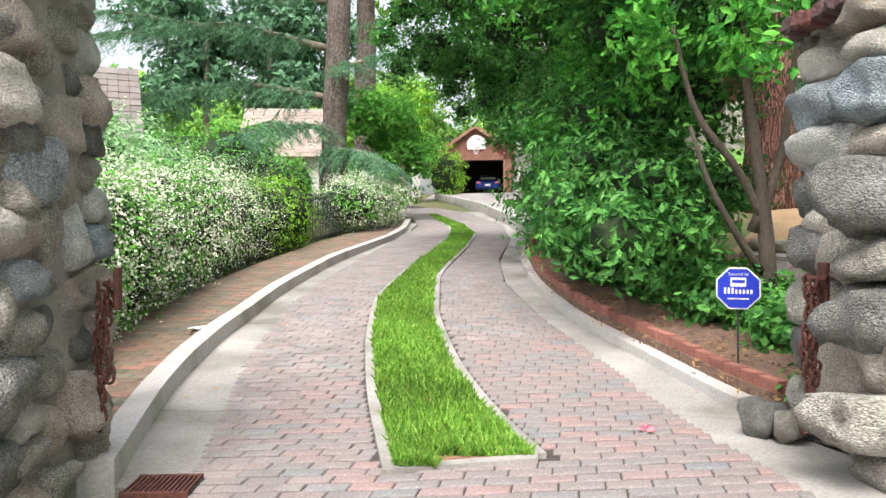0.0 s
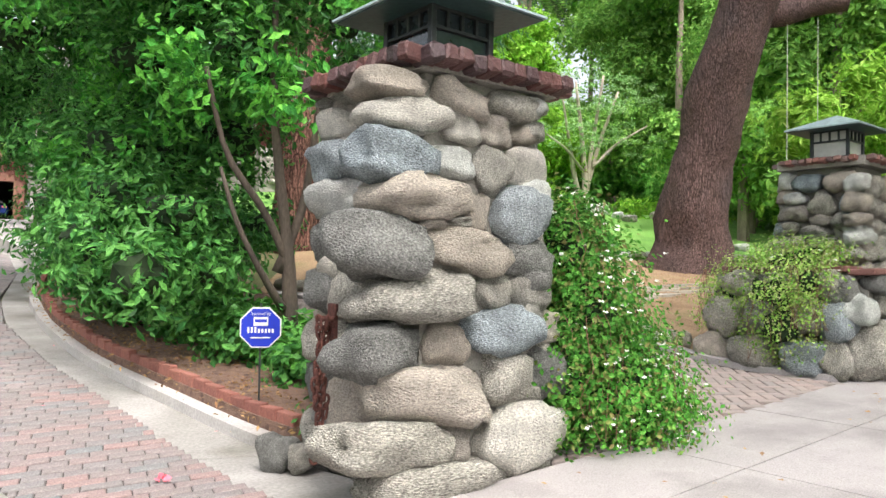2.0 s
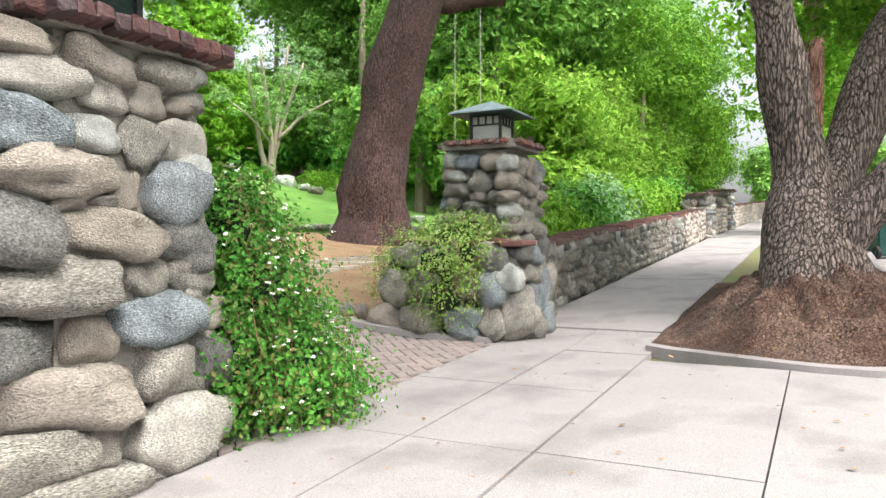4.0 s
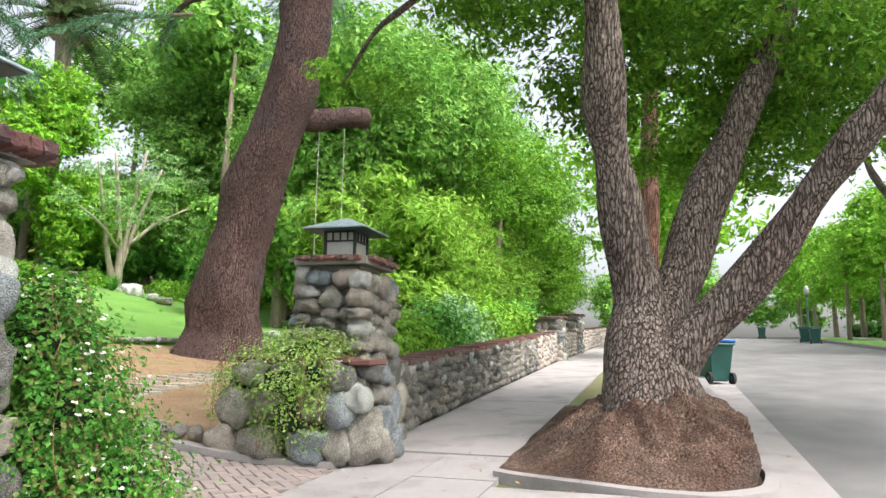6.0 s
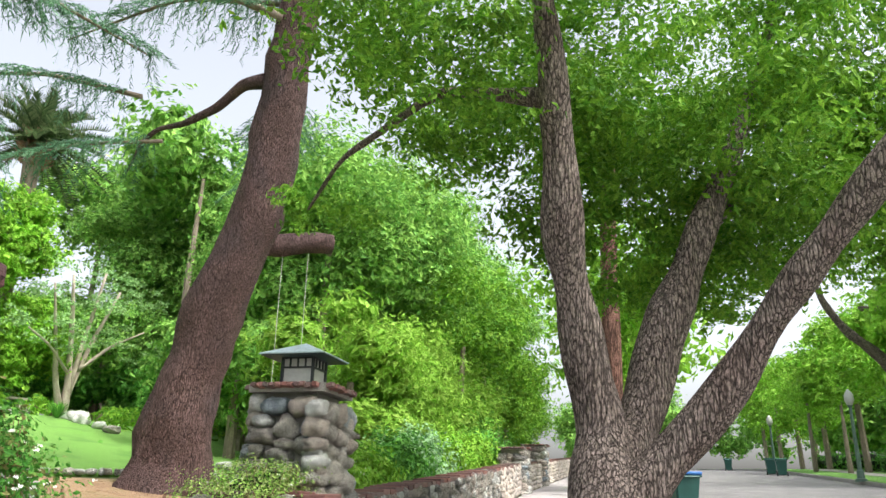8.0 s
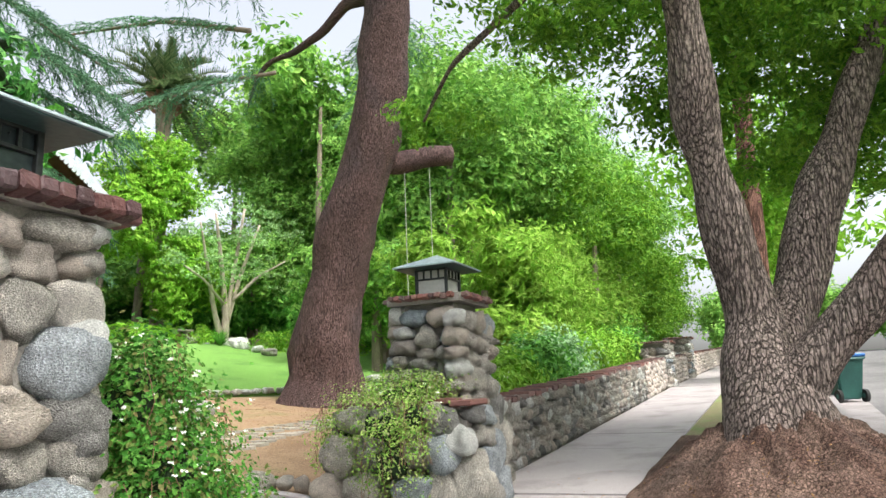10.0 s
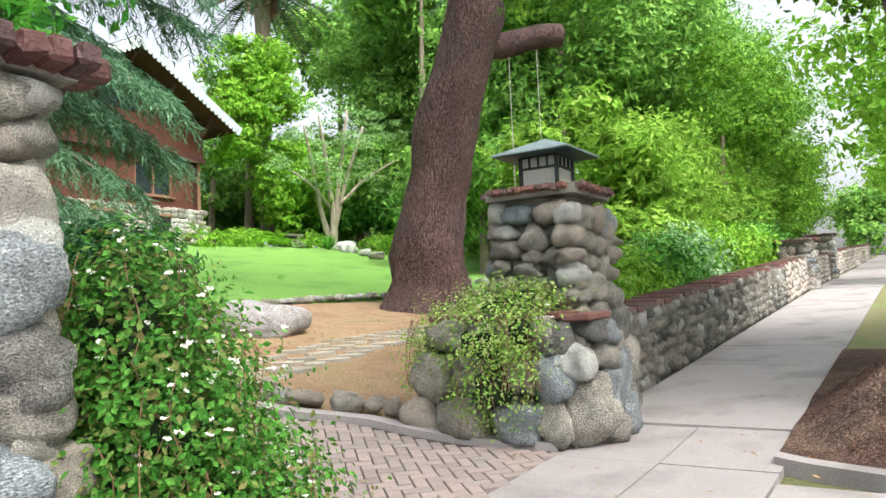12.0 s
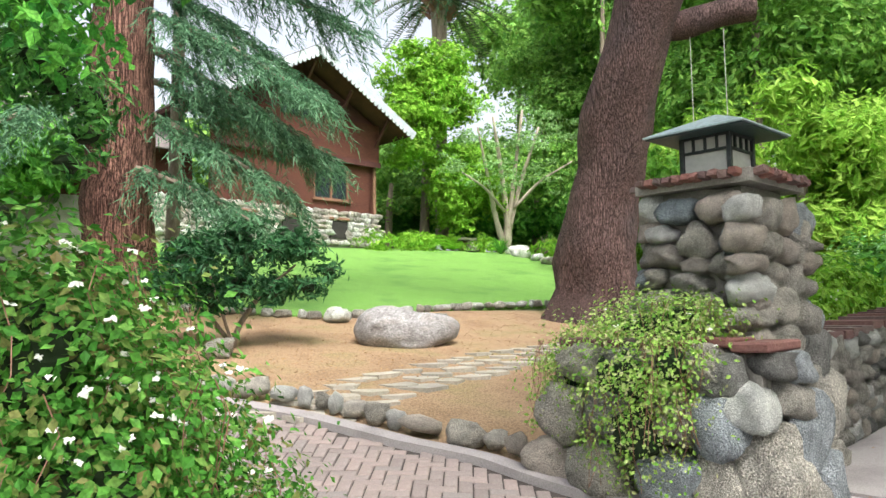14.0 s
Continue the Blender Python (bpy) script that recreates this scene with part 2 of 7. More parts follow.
    # Darker house red for gable, band, roof underside and brackets: shade put into colour.
    "houseshade": mat("shaded_red_board", [(0.072, 0.024, 0.024), (0.096, 0.032, 0.028)], 0.85, 3, 40, 0.4),
    "trimwhite": mat("white_trim", [(0.4, 0.45, 0.49), (0.5, 0.54, 0.57)], 0.6, 3, 30, 0.05),
    "trimbrown": mat("brown_trim", [(0.2, 0.1, 0.06), (0.26, 0.14, 0.09)], 0.7, 3, 30, 0.1),
    "shingle": mat("grey_shingle", [(0.14, 0.119, 0.115), (0.21, 0.182, 0.175)], 0.9, 2, 40, 0.5, by="object"),
    "shingle_tan": mat("tan_roof_tile", [(0.312, 0.252, 0.216), (0.372, 0.312, 0.27)], 0.9, 2, 40, 0.4, by="object"),
    "garage": mat("brown_siding", [(0.16, 0.07, 0.05), (0.22, 0.1, 0.07)], 0.8, 3, 40, 0.2),
    "white": mat("white_paint", [(0.72, 0.7, 0.68), (0.8, 0.78, 0.75)], 0.6, 3, 30, 0.05),
    "plaster": mat("pale_plaster", [(0.55, 0.55, 0.5), (0.65, 0.64, 0.6)], 0.85, 1, 30, 0.1),
    "blue": mat("blue_sign_enamel", [(0.01, 0.03, 0.42), (0.012, 0.035, 0.46)], 0.35, 3, 30, 0.0, mix=0.1),
    "carblue": mat("blue_car_paint", [(0.01, 0.03, 0.16), (0.012, 0.035, 0.2)], 0.25, 3, 30, 0.0, mix=0.1),
    "black": mat("black_rubber", [(0.02, 0.02, 0.02), (0.03, 0.03, 0.03)], 0.8, 3, 30, 0.05),
    "fence": mat("black_iron", [(0.015, 0.02, 0.02), (0.03, 0.035, 0.035)], 0.5, 3, 30, 0.05),
    "bin": mat("green_plastic", [(0.015, 0.08, 0.07), (0.02, 0.1, 0.085)], 0.5, 3, 30, 0.05, mix=0.2),
    "binlid": mat("blue_plastic", [(0.02, 0.13, 0.4), (0.03, 0.15, 0.45)], 0.5, 3, 30, 0.05, mix=0.2),
    "bingrey": mat("green_plastic_dark", [(0.02, 0.1, 0.09), (0.03, 0.12, 0.1)], 0.5, 3, 30, 0.05, mix=0.2),
    "rope": mat("pale_rope", [(0.45, 0.45, 0.4), (0.5, 0.5, 0.45)], 0.9, 3, 30, 0.05),
    "flag": mat("flagstone", [(0.375, 0.352, 0.285), (0.435, 0.405, 0.345), (0.315, 0.3, 0.255)], 0.85, 3, 40, 0.3, by="object", mix=0.35),
    "pink": mat("pink_petal", [(0.75, 0.12, 0.18), (0.8, 0.2, 0.25)], 0.7, 3, 30, 0.0),
    "litter": mat("dry_leaf", [(0.3, 0.15, 0.07), (0.4, 0.25, 0.1), (0.2, 0.1, 0.06)], 0.9, 3, 30, 0.0, by="island"),
    "lamp_green": mat("dark_green_iron", [(0.08, 0.13, 0.11), (0.1, 0.16, 0.13)], 0.5, 3, 30, 0.1),
    "l_dark": leafmat("dark_green_leaf", (0.03, 0.115, 0.0216), (0.075, 0.23, 0.036), (0.15, 0.365, 0.06), (0.045, 0.149, 0.03), rough=0.35),
    "l_mag": leafmat("glossy_leaf", (0.0338, 0.162, 0.0203), (0.081, 0.324, 0.0338), (0.189, 0.513, 0.054), (0.054, 0.216, 0.027), rough=0.35),
    "l_mid": leafmat("green_leaf", (0.0574, 0.196, 0.0229), (0.127, 0.344, 0.0402), (0.196, 0.436, 0.0574)),
    "l_bright": leafmat("bright_leaf", (0.137, 0.352, 0.0195), (0.274, 0.508, 0.0391), (0.352, 0.567, 0.0587)),
    "l_bamboo": leafmat("bamboo_leaf", (0.167, 0.36, 0.0264), (0.274, 0.467, 0.044), (0.391, 0.558, 0.0788)),
    "l_pale": leafmat("pale_leaf", (0.216, 0.396, 0.132), (0.336, 0.528, 0.192), (0.432, 0.6, 0.264)),
    "l_street": leafmat("street_tree_leaf", (0.0792, 0.216, 0.0162), (0.168, 0.342, 0.0243), (0.238, 0.414, 0.0324)),
    "l_far": leafmat("far_leaf", (0.113, 0.266, 0.0384), (0.224, 0.43, 0.0614), (0.354, 0.557, 0.092)),
    "l_cedar": leafmat("blue_green_needle", (0.075, 0.165, 0.07), (0.125, 0.25, 0.1), (0.19, 0.33, 0.14)),
    "l_myrtle": leafmat("soft_green_leaf", (0.2, 0.38, 0.09), (0.34, 0.54, 0.15), (0.46, 0.62, 0.22)),
    "l_shrub": leafmat("dark_shrub_leaf", (0.02, 0.075, 0.022), (0.045, 0.14, 0.04), (0.09, 0.22, 0.065), rough=0.35),
    "l_vine": leafmat("vine_leaf", (0.042, 0.165, 0.016), (0.088, 0.28, 0.028), (0.15, 0.37, 0.045), (0.24, 0.19, 0.055)),
    "l_trail": leafmat("pale_vine_leaf", (0.158, 0.37, 0.0396), (0.343, 0.554, 0.0792), (0.502, 0.66, 0.132), (0.475, 0.449, 0.185)),
    "l_palm": leafmat("palm_frond", (0.05, 0.09, 0.026), (0.1, 0.15, 0.045), (0.17, 0.2, 0.07)),
    "l_flower": mat("white_blossom", [(0.78, 0.8, 0.72), (0.85, 0.85, 0.8)], 0.7, 3, 30, 0.0, mix=0.1),
    "l_jas": mat("pale_jasmine_blossom", [(0.42, 0.5, 0.3), (0.6, 0.64, 0.48), (0.75, 0.77, 0.66)], 0.7, 3, 30, 0.0, by="island", mix=0.1),
    "l_red": leafmat("reddish_leaf", (0.36, 0.12, 0.072), (0.48, 0.24, 0.144)),
    # Near-black core colour standing in for the shade deep inside foliage.
    "inner": mat("crown_shade", [(0.0106, 0.0264, 0.0088), (0.022, 0.0396, 0.0132)], 1.0, 3, 20, 0.5),
    "lining": mat("dark_interior", [(0.02, 0.018, 0.016), (0.03, 0.026, 0.024)], 0.9, 3, 20, 0.1),
}


# ---- ground shape ----
DV, NV = Vector((0.966, 0.257, 0)), Vector((-0.257, 0.966, 0))
P2C = Vector((7.05, 5.42, 0))


def along(x, y):
    return 0.966 * (x - 7.05) + 0.257 * (y - 5.42)


def across(x, y):
    return -0.257 * (x - 7.05) + 0.966 * (y - 5.42)


def from_wall(a, n):
    """The plan place a metres along the garden wall from the far pillar and n metres behind it."""
    return 7.05 + 0.966 * a - 0.257 * n, 5.42 + 0.257 * a + 0.966 * n


def H(x, y):
    x, y = np.asarray(x, float), np.asarray(y, float)
    s = 0.966 * x + 0.257 * y
    street = np.interp(s, [-40, -20, 0, 3, 7.2, 23, 60, 200], [-1.0, -0.3, -0.02, 0.09, 0.27, 1.4, 3.6, 9])
    drive = np.interp(y, [-50, 0, 4.5, 7.7, 12, 20, 28, 53, 100, 400], [-1, -0.03, 0, 0.22, 0.6, 1.15, 1.8, 4.0, 5.5, 8])
    garden = np.interp(y, [2, 4, 7, 11, 13.5, 20, 26, 32, 60, 400], [0.1, 0.2, 0.45, 1.0, 1.35, 2.6, 3.8, 4.5, 6.5, 9])
    edge = np.interp(y, [0, 4, 8, 12, 16, 21, 30, 43], [1.3, 1.2, 0.0, -0.8, -1.1, -1.0, 0.5, 1.5])
    w = np.clip((x - edge - 0.6) / 4.5, 0, 1)
    w = w * w * (3 - 2 * w)
    inner = drive * (1 - w) + garden * w
    n = -0.257 * (x - 7.05) + 0.966 * (y - 5.42)
    k = np.clip((n + 0.4) / 1.6, 0, 1)
    flat = np.where(x < 4, np.clip((y - 3.6) / 2.0, 0, 1), k)
    return street * (1 - flat) + inner * flat


def h(x, y):
    return float(H(x, y))


# ---- mesh helpers ----
def part(name, bm, material, parent=None, label="", smooth=False):
    me = bpy.data.meshes.new(name)
    bm.to_mesh(me)
    bm.free()
    me.materials.append(material)
    if smooth:
        me.polygons.foreach_set("use_smooth", [True] * len(me.polygons))
    ob = new(name, me)
    ob.parent = parent
    return tagged(ob, label)


def raw(name, verts, faces, material, parent=None, label="", smooth=False, mesh_only=False):
    me = bpy.data.meshes.new(name)
    verts, faces = np.asarray(verts, np.float32), np.asarray(faces, np.int32)
    me.vertices.add(len(verts))
    me.vertices.foreach_set("co", verts.ravel())
    k = faces.shape[1]
    me.loops.add(faces.size)
    me.loops.foreach_set("vertex_index", faces.ravel())
    me.polygons.add(len(faces))
    me.polygons.foreach_set("loop_start", np.arange(len(faces), dtype=np.int32) * k)
    me.update(calc_edges=True)
    me.materials.append(material)
    me.polygons.foreach_set("use_smooth", [smooth] * len(faces))
    if mesh_only:
        return me
    ob = new(name, me)
    ob.parent = parent
    return tagged(ob, label)


def empty(name, m=None, label="", category="", group="", kind=""):
    ob = new(name)
    if m is not None:
        ob.matrix_world = m if isinstance(m, Matrix) else Matrix.Translation(m)
    return tagged(ob, label, category, group, kind)


def box(bm, size, m=None, bevel=0.0):
    out = bmesh.ops.create_cube(bm, size=1.0, matrix=(m or Matrix()) @ Matrix.Diagonal((*size, 1)))
    if bevel:
        edges = {e for v in out["verts"] for e in v.link_edges}
        bmesh.ops.bevel(bm, geom=list(edges), offset=bevel, segments=1, affect="EDGES")
    return bm


def tube(bm, pts, radii, seg=8, wob=0.0, cap=True):
    """A tube through the points, with a radius at each."""
    rings = []
    pts = [Vector(p) for p in pts]
    for i, p in enumerate(pts):
        d = (pts[min(i + 1, len(pts) - 1)] - pts[max(i - 1, 0)]).normalized()
        a = d.orthogonal() if i == 0 else (prev - d * prev.dot(d))
        a = a.normalized()
        prev = a
        b = d.cross(a)
        ring = []
        for k in range(seg):
            t = 2 * math.pi * k / seg
            q = (a * math.cos(t) + b * math.sin(t)) * radii[i]
            if wob:
                q *= 1 + wob * noise.noise((p + q) * 1.3 + Vector((3.1, 1.7, 0.3)))
            ring.append(bm.verts.new(p + q))
        rings.append(ring)
    for r0, r1 in zip(rings, rings[1:]):
        for k in range(seg):
            bm.faces.new((r0[k], r0[(k + 1) % seg], r1[(k + 1) % seg], r1[k]))
    if cap:
        bm.faces.new(rings[0][::-1])
        bm.faces.new(rings[-1])
    return bm


def smooth_pts(pts, n):
    """n points on a soft curve through pts, each of any length."""
    P = np.asarray(pts, float)
    t = np.r_[0, np.cumsum(np.linalg.norm(np.diff(P[:, :3], axis=0), axis=1))]
    u = np.linspace(0, t[-1], n)
    out = np.stack([np.interp(u, t, P[:, k]) for k in range(P.shape[1])], 1)
    for _ in range(max(1, n // (2 * len(P)))):
        out[1:-1] = (out[:-2] + 2 * out[1:-1] + out[2:]) / 4
    return out


def rock_mesh(name, seed, material=None, sub=2, rough=0.16, flat=0.62):
    """A worn boulder in a unit ball, squared off a little."""
    bm = bmesh.new()
    bmesh.ops.create_icosphere(bm, subdivisions=sub, radius=1.0)
    off = Vector((seed * 7.3, seed * 3.1, seed * 1.9))
    for v in bm.verts:
        d = v.co.normalized()
        q = Vector([math.copysign(abs(c) ** flat, c) for c in d])
        q = d.lerp(q.normalized() * min(1.3, q.length * 1.05), 0.6)
        v.co = q * (0.92 + rough * noise.noise(d * 1.1 + off) * 2.0 + rough * 0.7 * noise.noise(d * 2.6 + off) + rough * 0.22 * noise.noise(d * 7 + off))
    me = bpy.data.meshes.new(name)
    bm.to_mesh(me)
    bm.free()
    me.polygons.foreach_set("use_smooth", [True] * len(me.polygons))
    if material:
        me.materials.append(material)
    return me


ROCKS = {k: [rock_mesh("stone", i * 3 + j, M["st_" + k], sub=3, rough=0.2) for j in range(5)] for i, k in enumerate("gtcbwd")}
ROCKS_LOW = {k: [rock_mesh("stone", 40 + i * 3 + j, M["st_" + k], sub=2, rough=0.2) for j in range(4)] for i, k in enumerate("gtcbwd")}


def stone(parent, place, size, tone, turn=(0, 0, 0), low=False, name="stone"):
    me = R.choice((ROCKS_LOW if low else ROCKS)[tone])
    ob = new(name, me)
    ob.parent = parent
    flip = R.choice((0, 180))
    ob.matrix_basis = Matrix.Translation(place) @ Euler([radians(a) for a in turn]).to_matrix().to_4x4() @ Matrix.Diagonal((*[s / 2 for s in size], 1)) @ pose(0, 0, 0, flip, 0, R.choice((0, 180)))
    return ob


def leaves(name, centres, normals, size, material, parent=None, label="", ratio=0.45, fold=0.25, jitter=0.6):
    """One mesh of folded leaves at the centres, facing roughly along the normals."""
    c = np.asarray(centres, float)
    n = len(c)
    if not n:
        return None
    nr = np.asarray(normals, float) + rng.normal(0, jitter, (n, 3))
    nr /= np.linalg.norm(nr, axis=1, keepdims=True) + 1e-9
    a = np.cross(nr, rng.normal(0, 1, (n, 3)))
    a /= np.linalg.norm(a, axis=1, keepdims=True) + 1e-9
    b = np.cross(nr, a)
    s = (size * rng.uniform(0.6, 1.35, n))[:, None]
    v = np.stack([c - a * s / 2, c - b * s * ratio / 2 + nr * s * fold * 0.3, c + a * s / 2, c + b * s * ratio / 2 + nr * s * fold * 0.3], 1).reshape(-1, 3)
    i = np.arange(n)[:, None] * 4
    return raw(name, v, np.concatenate([i + [0, 1, 2], i + [0, 2, 3]]), material, parent, label)


def blob_leaves(blobs, per, shell=0.35, holes=0.35, sprig=7):
    """Places and normals of leaves in sprigs, in uneven shells round ellipsoids (x, y, z, rx, ry, rz); per: leaves to a square metre."""
    P, Nn = [], []
    for x, y, z, rx, ry, rz in blobs:
        area = 4 * math.pi * ((rx * ry) ** 1.6 / 3 + (rx * rz) ** 1.6 / 3 + (ry * rz) ** 1.6 / 3) ** (1 / 1.6)
        n = max(4, int(area * per / sprig))
        d = rng.normal(0, 1, (n, 3))
        d /= np.linalg.norm(d, axis=1, keepdims=True)
        ph = rng.uniform(0, 6, 3)
        lump = np.sin(d[:, 0] * 5 + ph[0]) * np.sin(d[:, 1] * 5 + ph[1]) + 0.7 * np.sin(d[:, 2] * 7 + ph[2] + d[:, 0] * 4)
        keep = lump + rng.uniform(-1, 1, n) > -1.4 + holes
        r = (1 - shell * rng.random(n) ** 1.5) * (1 + 0.16 * lump)
        p = (d * r[:, None] * (rx, ry, rz) + (x, y, z))[keep]
        m = (d / (rx, ry, rz))[keep]
        m = m / np.linalg.norm(m, axis=1, keepdims=True) + (0, 0, 0.45)
        reach = (0.045 + 0.085 * (rx + ry + rz) / 3) * rng.uniform(0.6, 1.3, len(p))
        off = rng.normal(0, 1, (sprig, len(p), 3)) * reach[None, :, None] * (1, 1, 0.55)
        P.append((p[None] + off).reshape(-1, 3))
        Nn.append((m[None] + off / reach[None, :, None] * 0.25).reshape(-1, 3))
    return np.concatenate(P), np.concatenate(Nn)


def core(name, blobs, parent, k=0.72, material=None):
    """Solid hearts that stop the view through a crown; their dark colour paints its inner shade."""
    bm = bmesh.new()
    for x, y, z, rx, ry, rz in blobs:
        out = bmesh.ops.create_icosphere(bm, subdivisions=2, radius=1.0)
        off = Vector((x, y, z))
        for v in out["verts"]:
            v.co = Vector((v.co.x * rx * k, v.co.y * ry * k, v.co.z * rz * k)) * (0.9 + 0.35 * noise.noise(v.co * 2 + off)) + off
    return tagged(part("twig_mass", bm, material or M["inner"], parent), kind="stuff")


def crown_blobs(c, r, n, size, seed=0, flat=1.0):
    q = random.Random(seed)
    out = []
    for _ in range(n):
        while True:
            d = Vector((q.uniform(-1, 1), q.uniform(-1, 1), q.uniform(-1, 1)))
            if 0.3 < d.length < 1:
                break
        s = size * q.uniform(0.7, 1.3)
        out.append((c[0] + d.x * r[0], c[1] + d.y * r[1], c[2] + d.z * r[2], s, s, s * 0.7 * flat))
    return out


def moved(trunks, dx, dy, up=99):
    """The trunks shifted on the plan, below the height up."""
    return [[(x + dx, y + dy, z, r) if z < up else (x, y, z, r) for x, y, z, r in t] for t in trunks]


def limb_tree(name, trunks, crown, leafm, bark, label, category="tree", per=40, leaf=0.16, seg=10, wob=0.25, kern=0.0, ratio=0.45, group="", shell=0.6, holes=0.35, rings=10):
    """trunks: lists of (x, y, z, radius). crown: ellipsoids. The base of the first trunk is the tree's place."""
    base = Vector(trunks[0][0][:3])
    t = empty(name, base, label, category, group)
    for k, pts in enumerate(trunks):
        P = smooth_pts(pts, rings)
        bm = bmesh.new()
        tube(bm, [Vector(p[:3]) - base for p in P], [p[3] for p in P], seg, wob)
        part("trunk" if k == 0 else "limb", bm, bark, t, smooth=True)
    if crown:
        p, n = blob_leaves(crown, per, shell=shell, holes=holes)
        leaves("crown", p - np.array(base), n, leaf, leafm, t, ratio=ratio)
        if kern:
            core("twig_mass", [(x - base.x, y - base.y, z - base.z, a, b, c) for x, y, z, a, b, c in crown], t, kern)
    return t


def ribbon(name, left, right, material, dz=0.0, n=60, across_n=6, parent=None, label="", kind="structure", skirt=0.12, category=""):
    """A sheet draped on the ground between two plan lines, with turned-down edges."""
    L, Rr = smooth_pts(left, n), smooth_pts(right, n)
    t = np.linspace(0, 1, across_n)[None, :, None]
    xy = L[:, None, :2] * (1 - t) + Rr[:, None, :2] * t
    z = H(xy[..., 0], xy[..., 1]) + dz
    top = np.concatenate([xy, z[..., None]], -1)
    a, b = top[:, :1].copy(), top[:, -1:].copy()
    a[..., 2] -= skirt
    b[..., 2] -= skirt
    g = np.concatenate([a, top, b], 1)
    ends = g[[0, -1]].copy()
    ends[..., 2] = ends[..., 2].min(1, keepdims=True)
    g = np.concatenate([ends[:1], g, ends[1:]], 0)
    n += 2
    k = g.shape[1]
    i = (np.arange(n - 1)[:, None] * k + np.arange(k - 1)[None, :]).ravel()
    f = np.stack([i, i + k, i + k + 1, i + 1], 1)[:, ::-1]
    ob = raw(name, g.reshape(-1, 3), f, material, parent, label)
    if not parent:
        tagged(ob, label, category, kind=kind)
    return ob


def bricks_mesh(quads, height, gap=0.006, chamfer=0.006, drop=0.0):
    """Verts and faces of bricks whose tops are the given quads (n, 4, 3), anticlockwise; sides go down by height."""
    q = np.asarray(quads, float)
    mid = q.mean(1, keepdims=True)
    e = q[:, [1, 1, 2, 3]] - q[:, [0, 0, 3, 0]]
    w = q[:, [3, 2, 2, 3]] - q[:, [0, 1, 1, 0]]
    e[:, 2:] = (q[:, 2] - q[:, 3])[:, None]
    e /= np.linalg.norm(e, axis=2, keepdims=True)
    w /= np.linalg.norm(w, axis=2, keepdims=True)
    way = e * np.array([1, -1, -1, 1])[None, :, None] + w * np.array([1, 1, -1, -1])[None, :, None]
    outer = q + way * gap
    inner = q + way * (gap + chamfer)
    jig = rng.uniform(-0.003, 0.003, (len(q), 1)) - drop
    inner[..., 2] += jig
    outer[..., 2] += jig - chamfer * 0.8
    low = outer.copy()
    low[..., 2] -= height
    v = np.concatenate([inner, outer, low], 1)
    i = np.arange(len(q))[:, None, None] * 12
    f = [[0, 1, 2, 3]]
    for a in range(4):
        b = (a + 1) % 4
        f += [[a, 4 + a, 4 + b, b], [4 + a, 8 + a, 8 + b, 4 + b]]
    return v, (i + np.array(f)[None]).reshape(len(q), -1, 4)


def lay(parent, quads, near, mat_one, mat_many, height=0.05, name="brick", many="far_bricks", gap=0.006):
    """The nearest pieces to the plan place near as objects, the rest as one mesh."""
    q = np.asarray(quads, float)
    order = np.argsort(np.hypot(q[:, :, 0].mean(1) - near[0], q[:, :, 1].mean(1) - near[1]))
    v, f = bricks_mesh(q, height, gap)
    one, rest = order[:290], order[290:]
    base = parent.matrix_world.translation if parent else Vector()
    for i in one:
        c = v[i].mean(0)
        ob = raw(name, v[i] - c, f[0], mat_one, parent)
        ob.location = Vector(c) - base
    if len(rest):
        ff = f[: len(rest)].reshape(-1, 4)
        ob = raw(many, v[rest].reshape(-1, 3) - np.array(base), ff, mat_many, parent)
        tagged(ob, kind="stuff")


# ---- ground, paving and street ----
def ground_sheet():
    gx = np.r_[-1500, -700, -300, -150, -90, -60, -40, -28, -20, np.arange(-14, 30, 0.45), 31, 34, 38, 44, 52, 64, 80, 110, 160, 300, 700, 1500]
    gy = np.r_[-1500, -700, -300, -120, -60, -30, -20, np.arange(-12, 40, 0.45), 41, 44, 48, 55, 64, 80, 110, 160, 300, 700, 1500]
    X, Y = np.meshgrid(gx, gy)
    Z = H(np.clip(X, -60, 200), np.clip(Y, -60, 120)) - 0.06
    n = -0.257 * (X - 7.05) + 0.966 * (Y - 5.42)
    Z -= 0.2 * np.clip((-4.2 - n) / 0.3, 0, 1)
    k = len(gx)
    i = (np.arange(len(gy) - 1)[:, None] * k + np.arange(k - 1)[None]).ravel()
    f = np.stack([i, i + 1, i + k + 1, i + k], 1)
    ob = raw("ground", np.stack([X, Y, Z], -1).reshape(-1, 3), f, M["wild"], smooth=True)
    tagged(ob, "mixed low green and brown ground cover under the trees", "ground", kind="structure")


ground_sheet()

BL = [(-1.66, 2.95), (-2.15, 4.3), (-2.77, 6.07), (-3.48, 8.78), (-3.78, 11.49), (-4.28, 16.8), (-4.85, 22.76), (-6.0, 27.1), (-8.2, 31.0), (-10.5, 36)]
BR = [(1.03, 2.95), (0.66, 4.3), (0.13, 6.15), (-0.42, 7.94), (-1.02, 10.4), (-1.37, 13.1), (-1.55, 17.45), (-2.2, 22.48), (-4.11, 28.54), (-8.0, 36)]
GL = [(-0.88, 3.57), (-1.42, 5.14), (-1.92, 6.84), (-2.44, 9.03), (-2.71, 12.62), (-3.01, 17.52), (-3.6, 21.51), (-5.6, 28.1)]
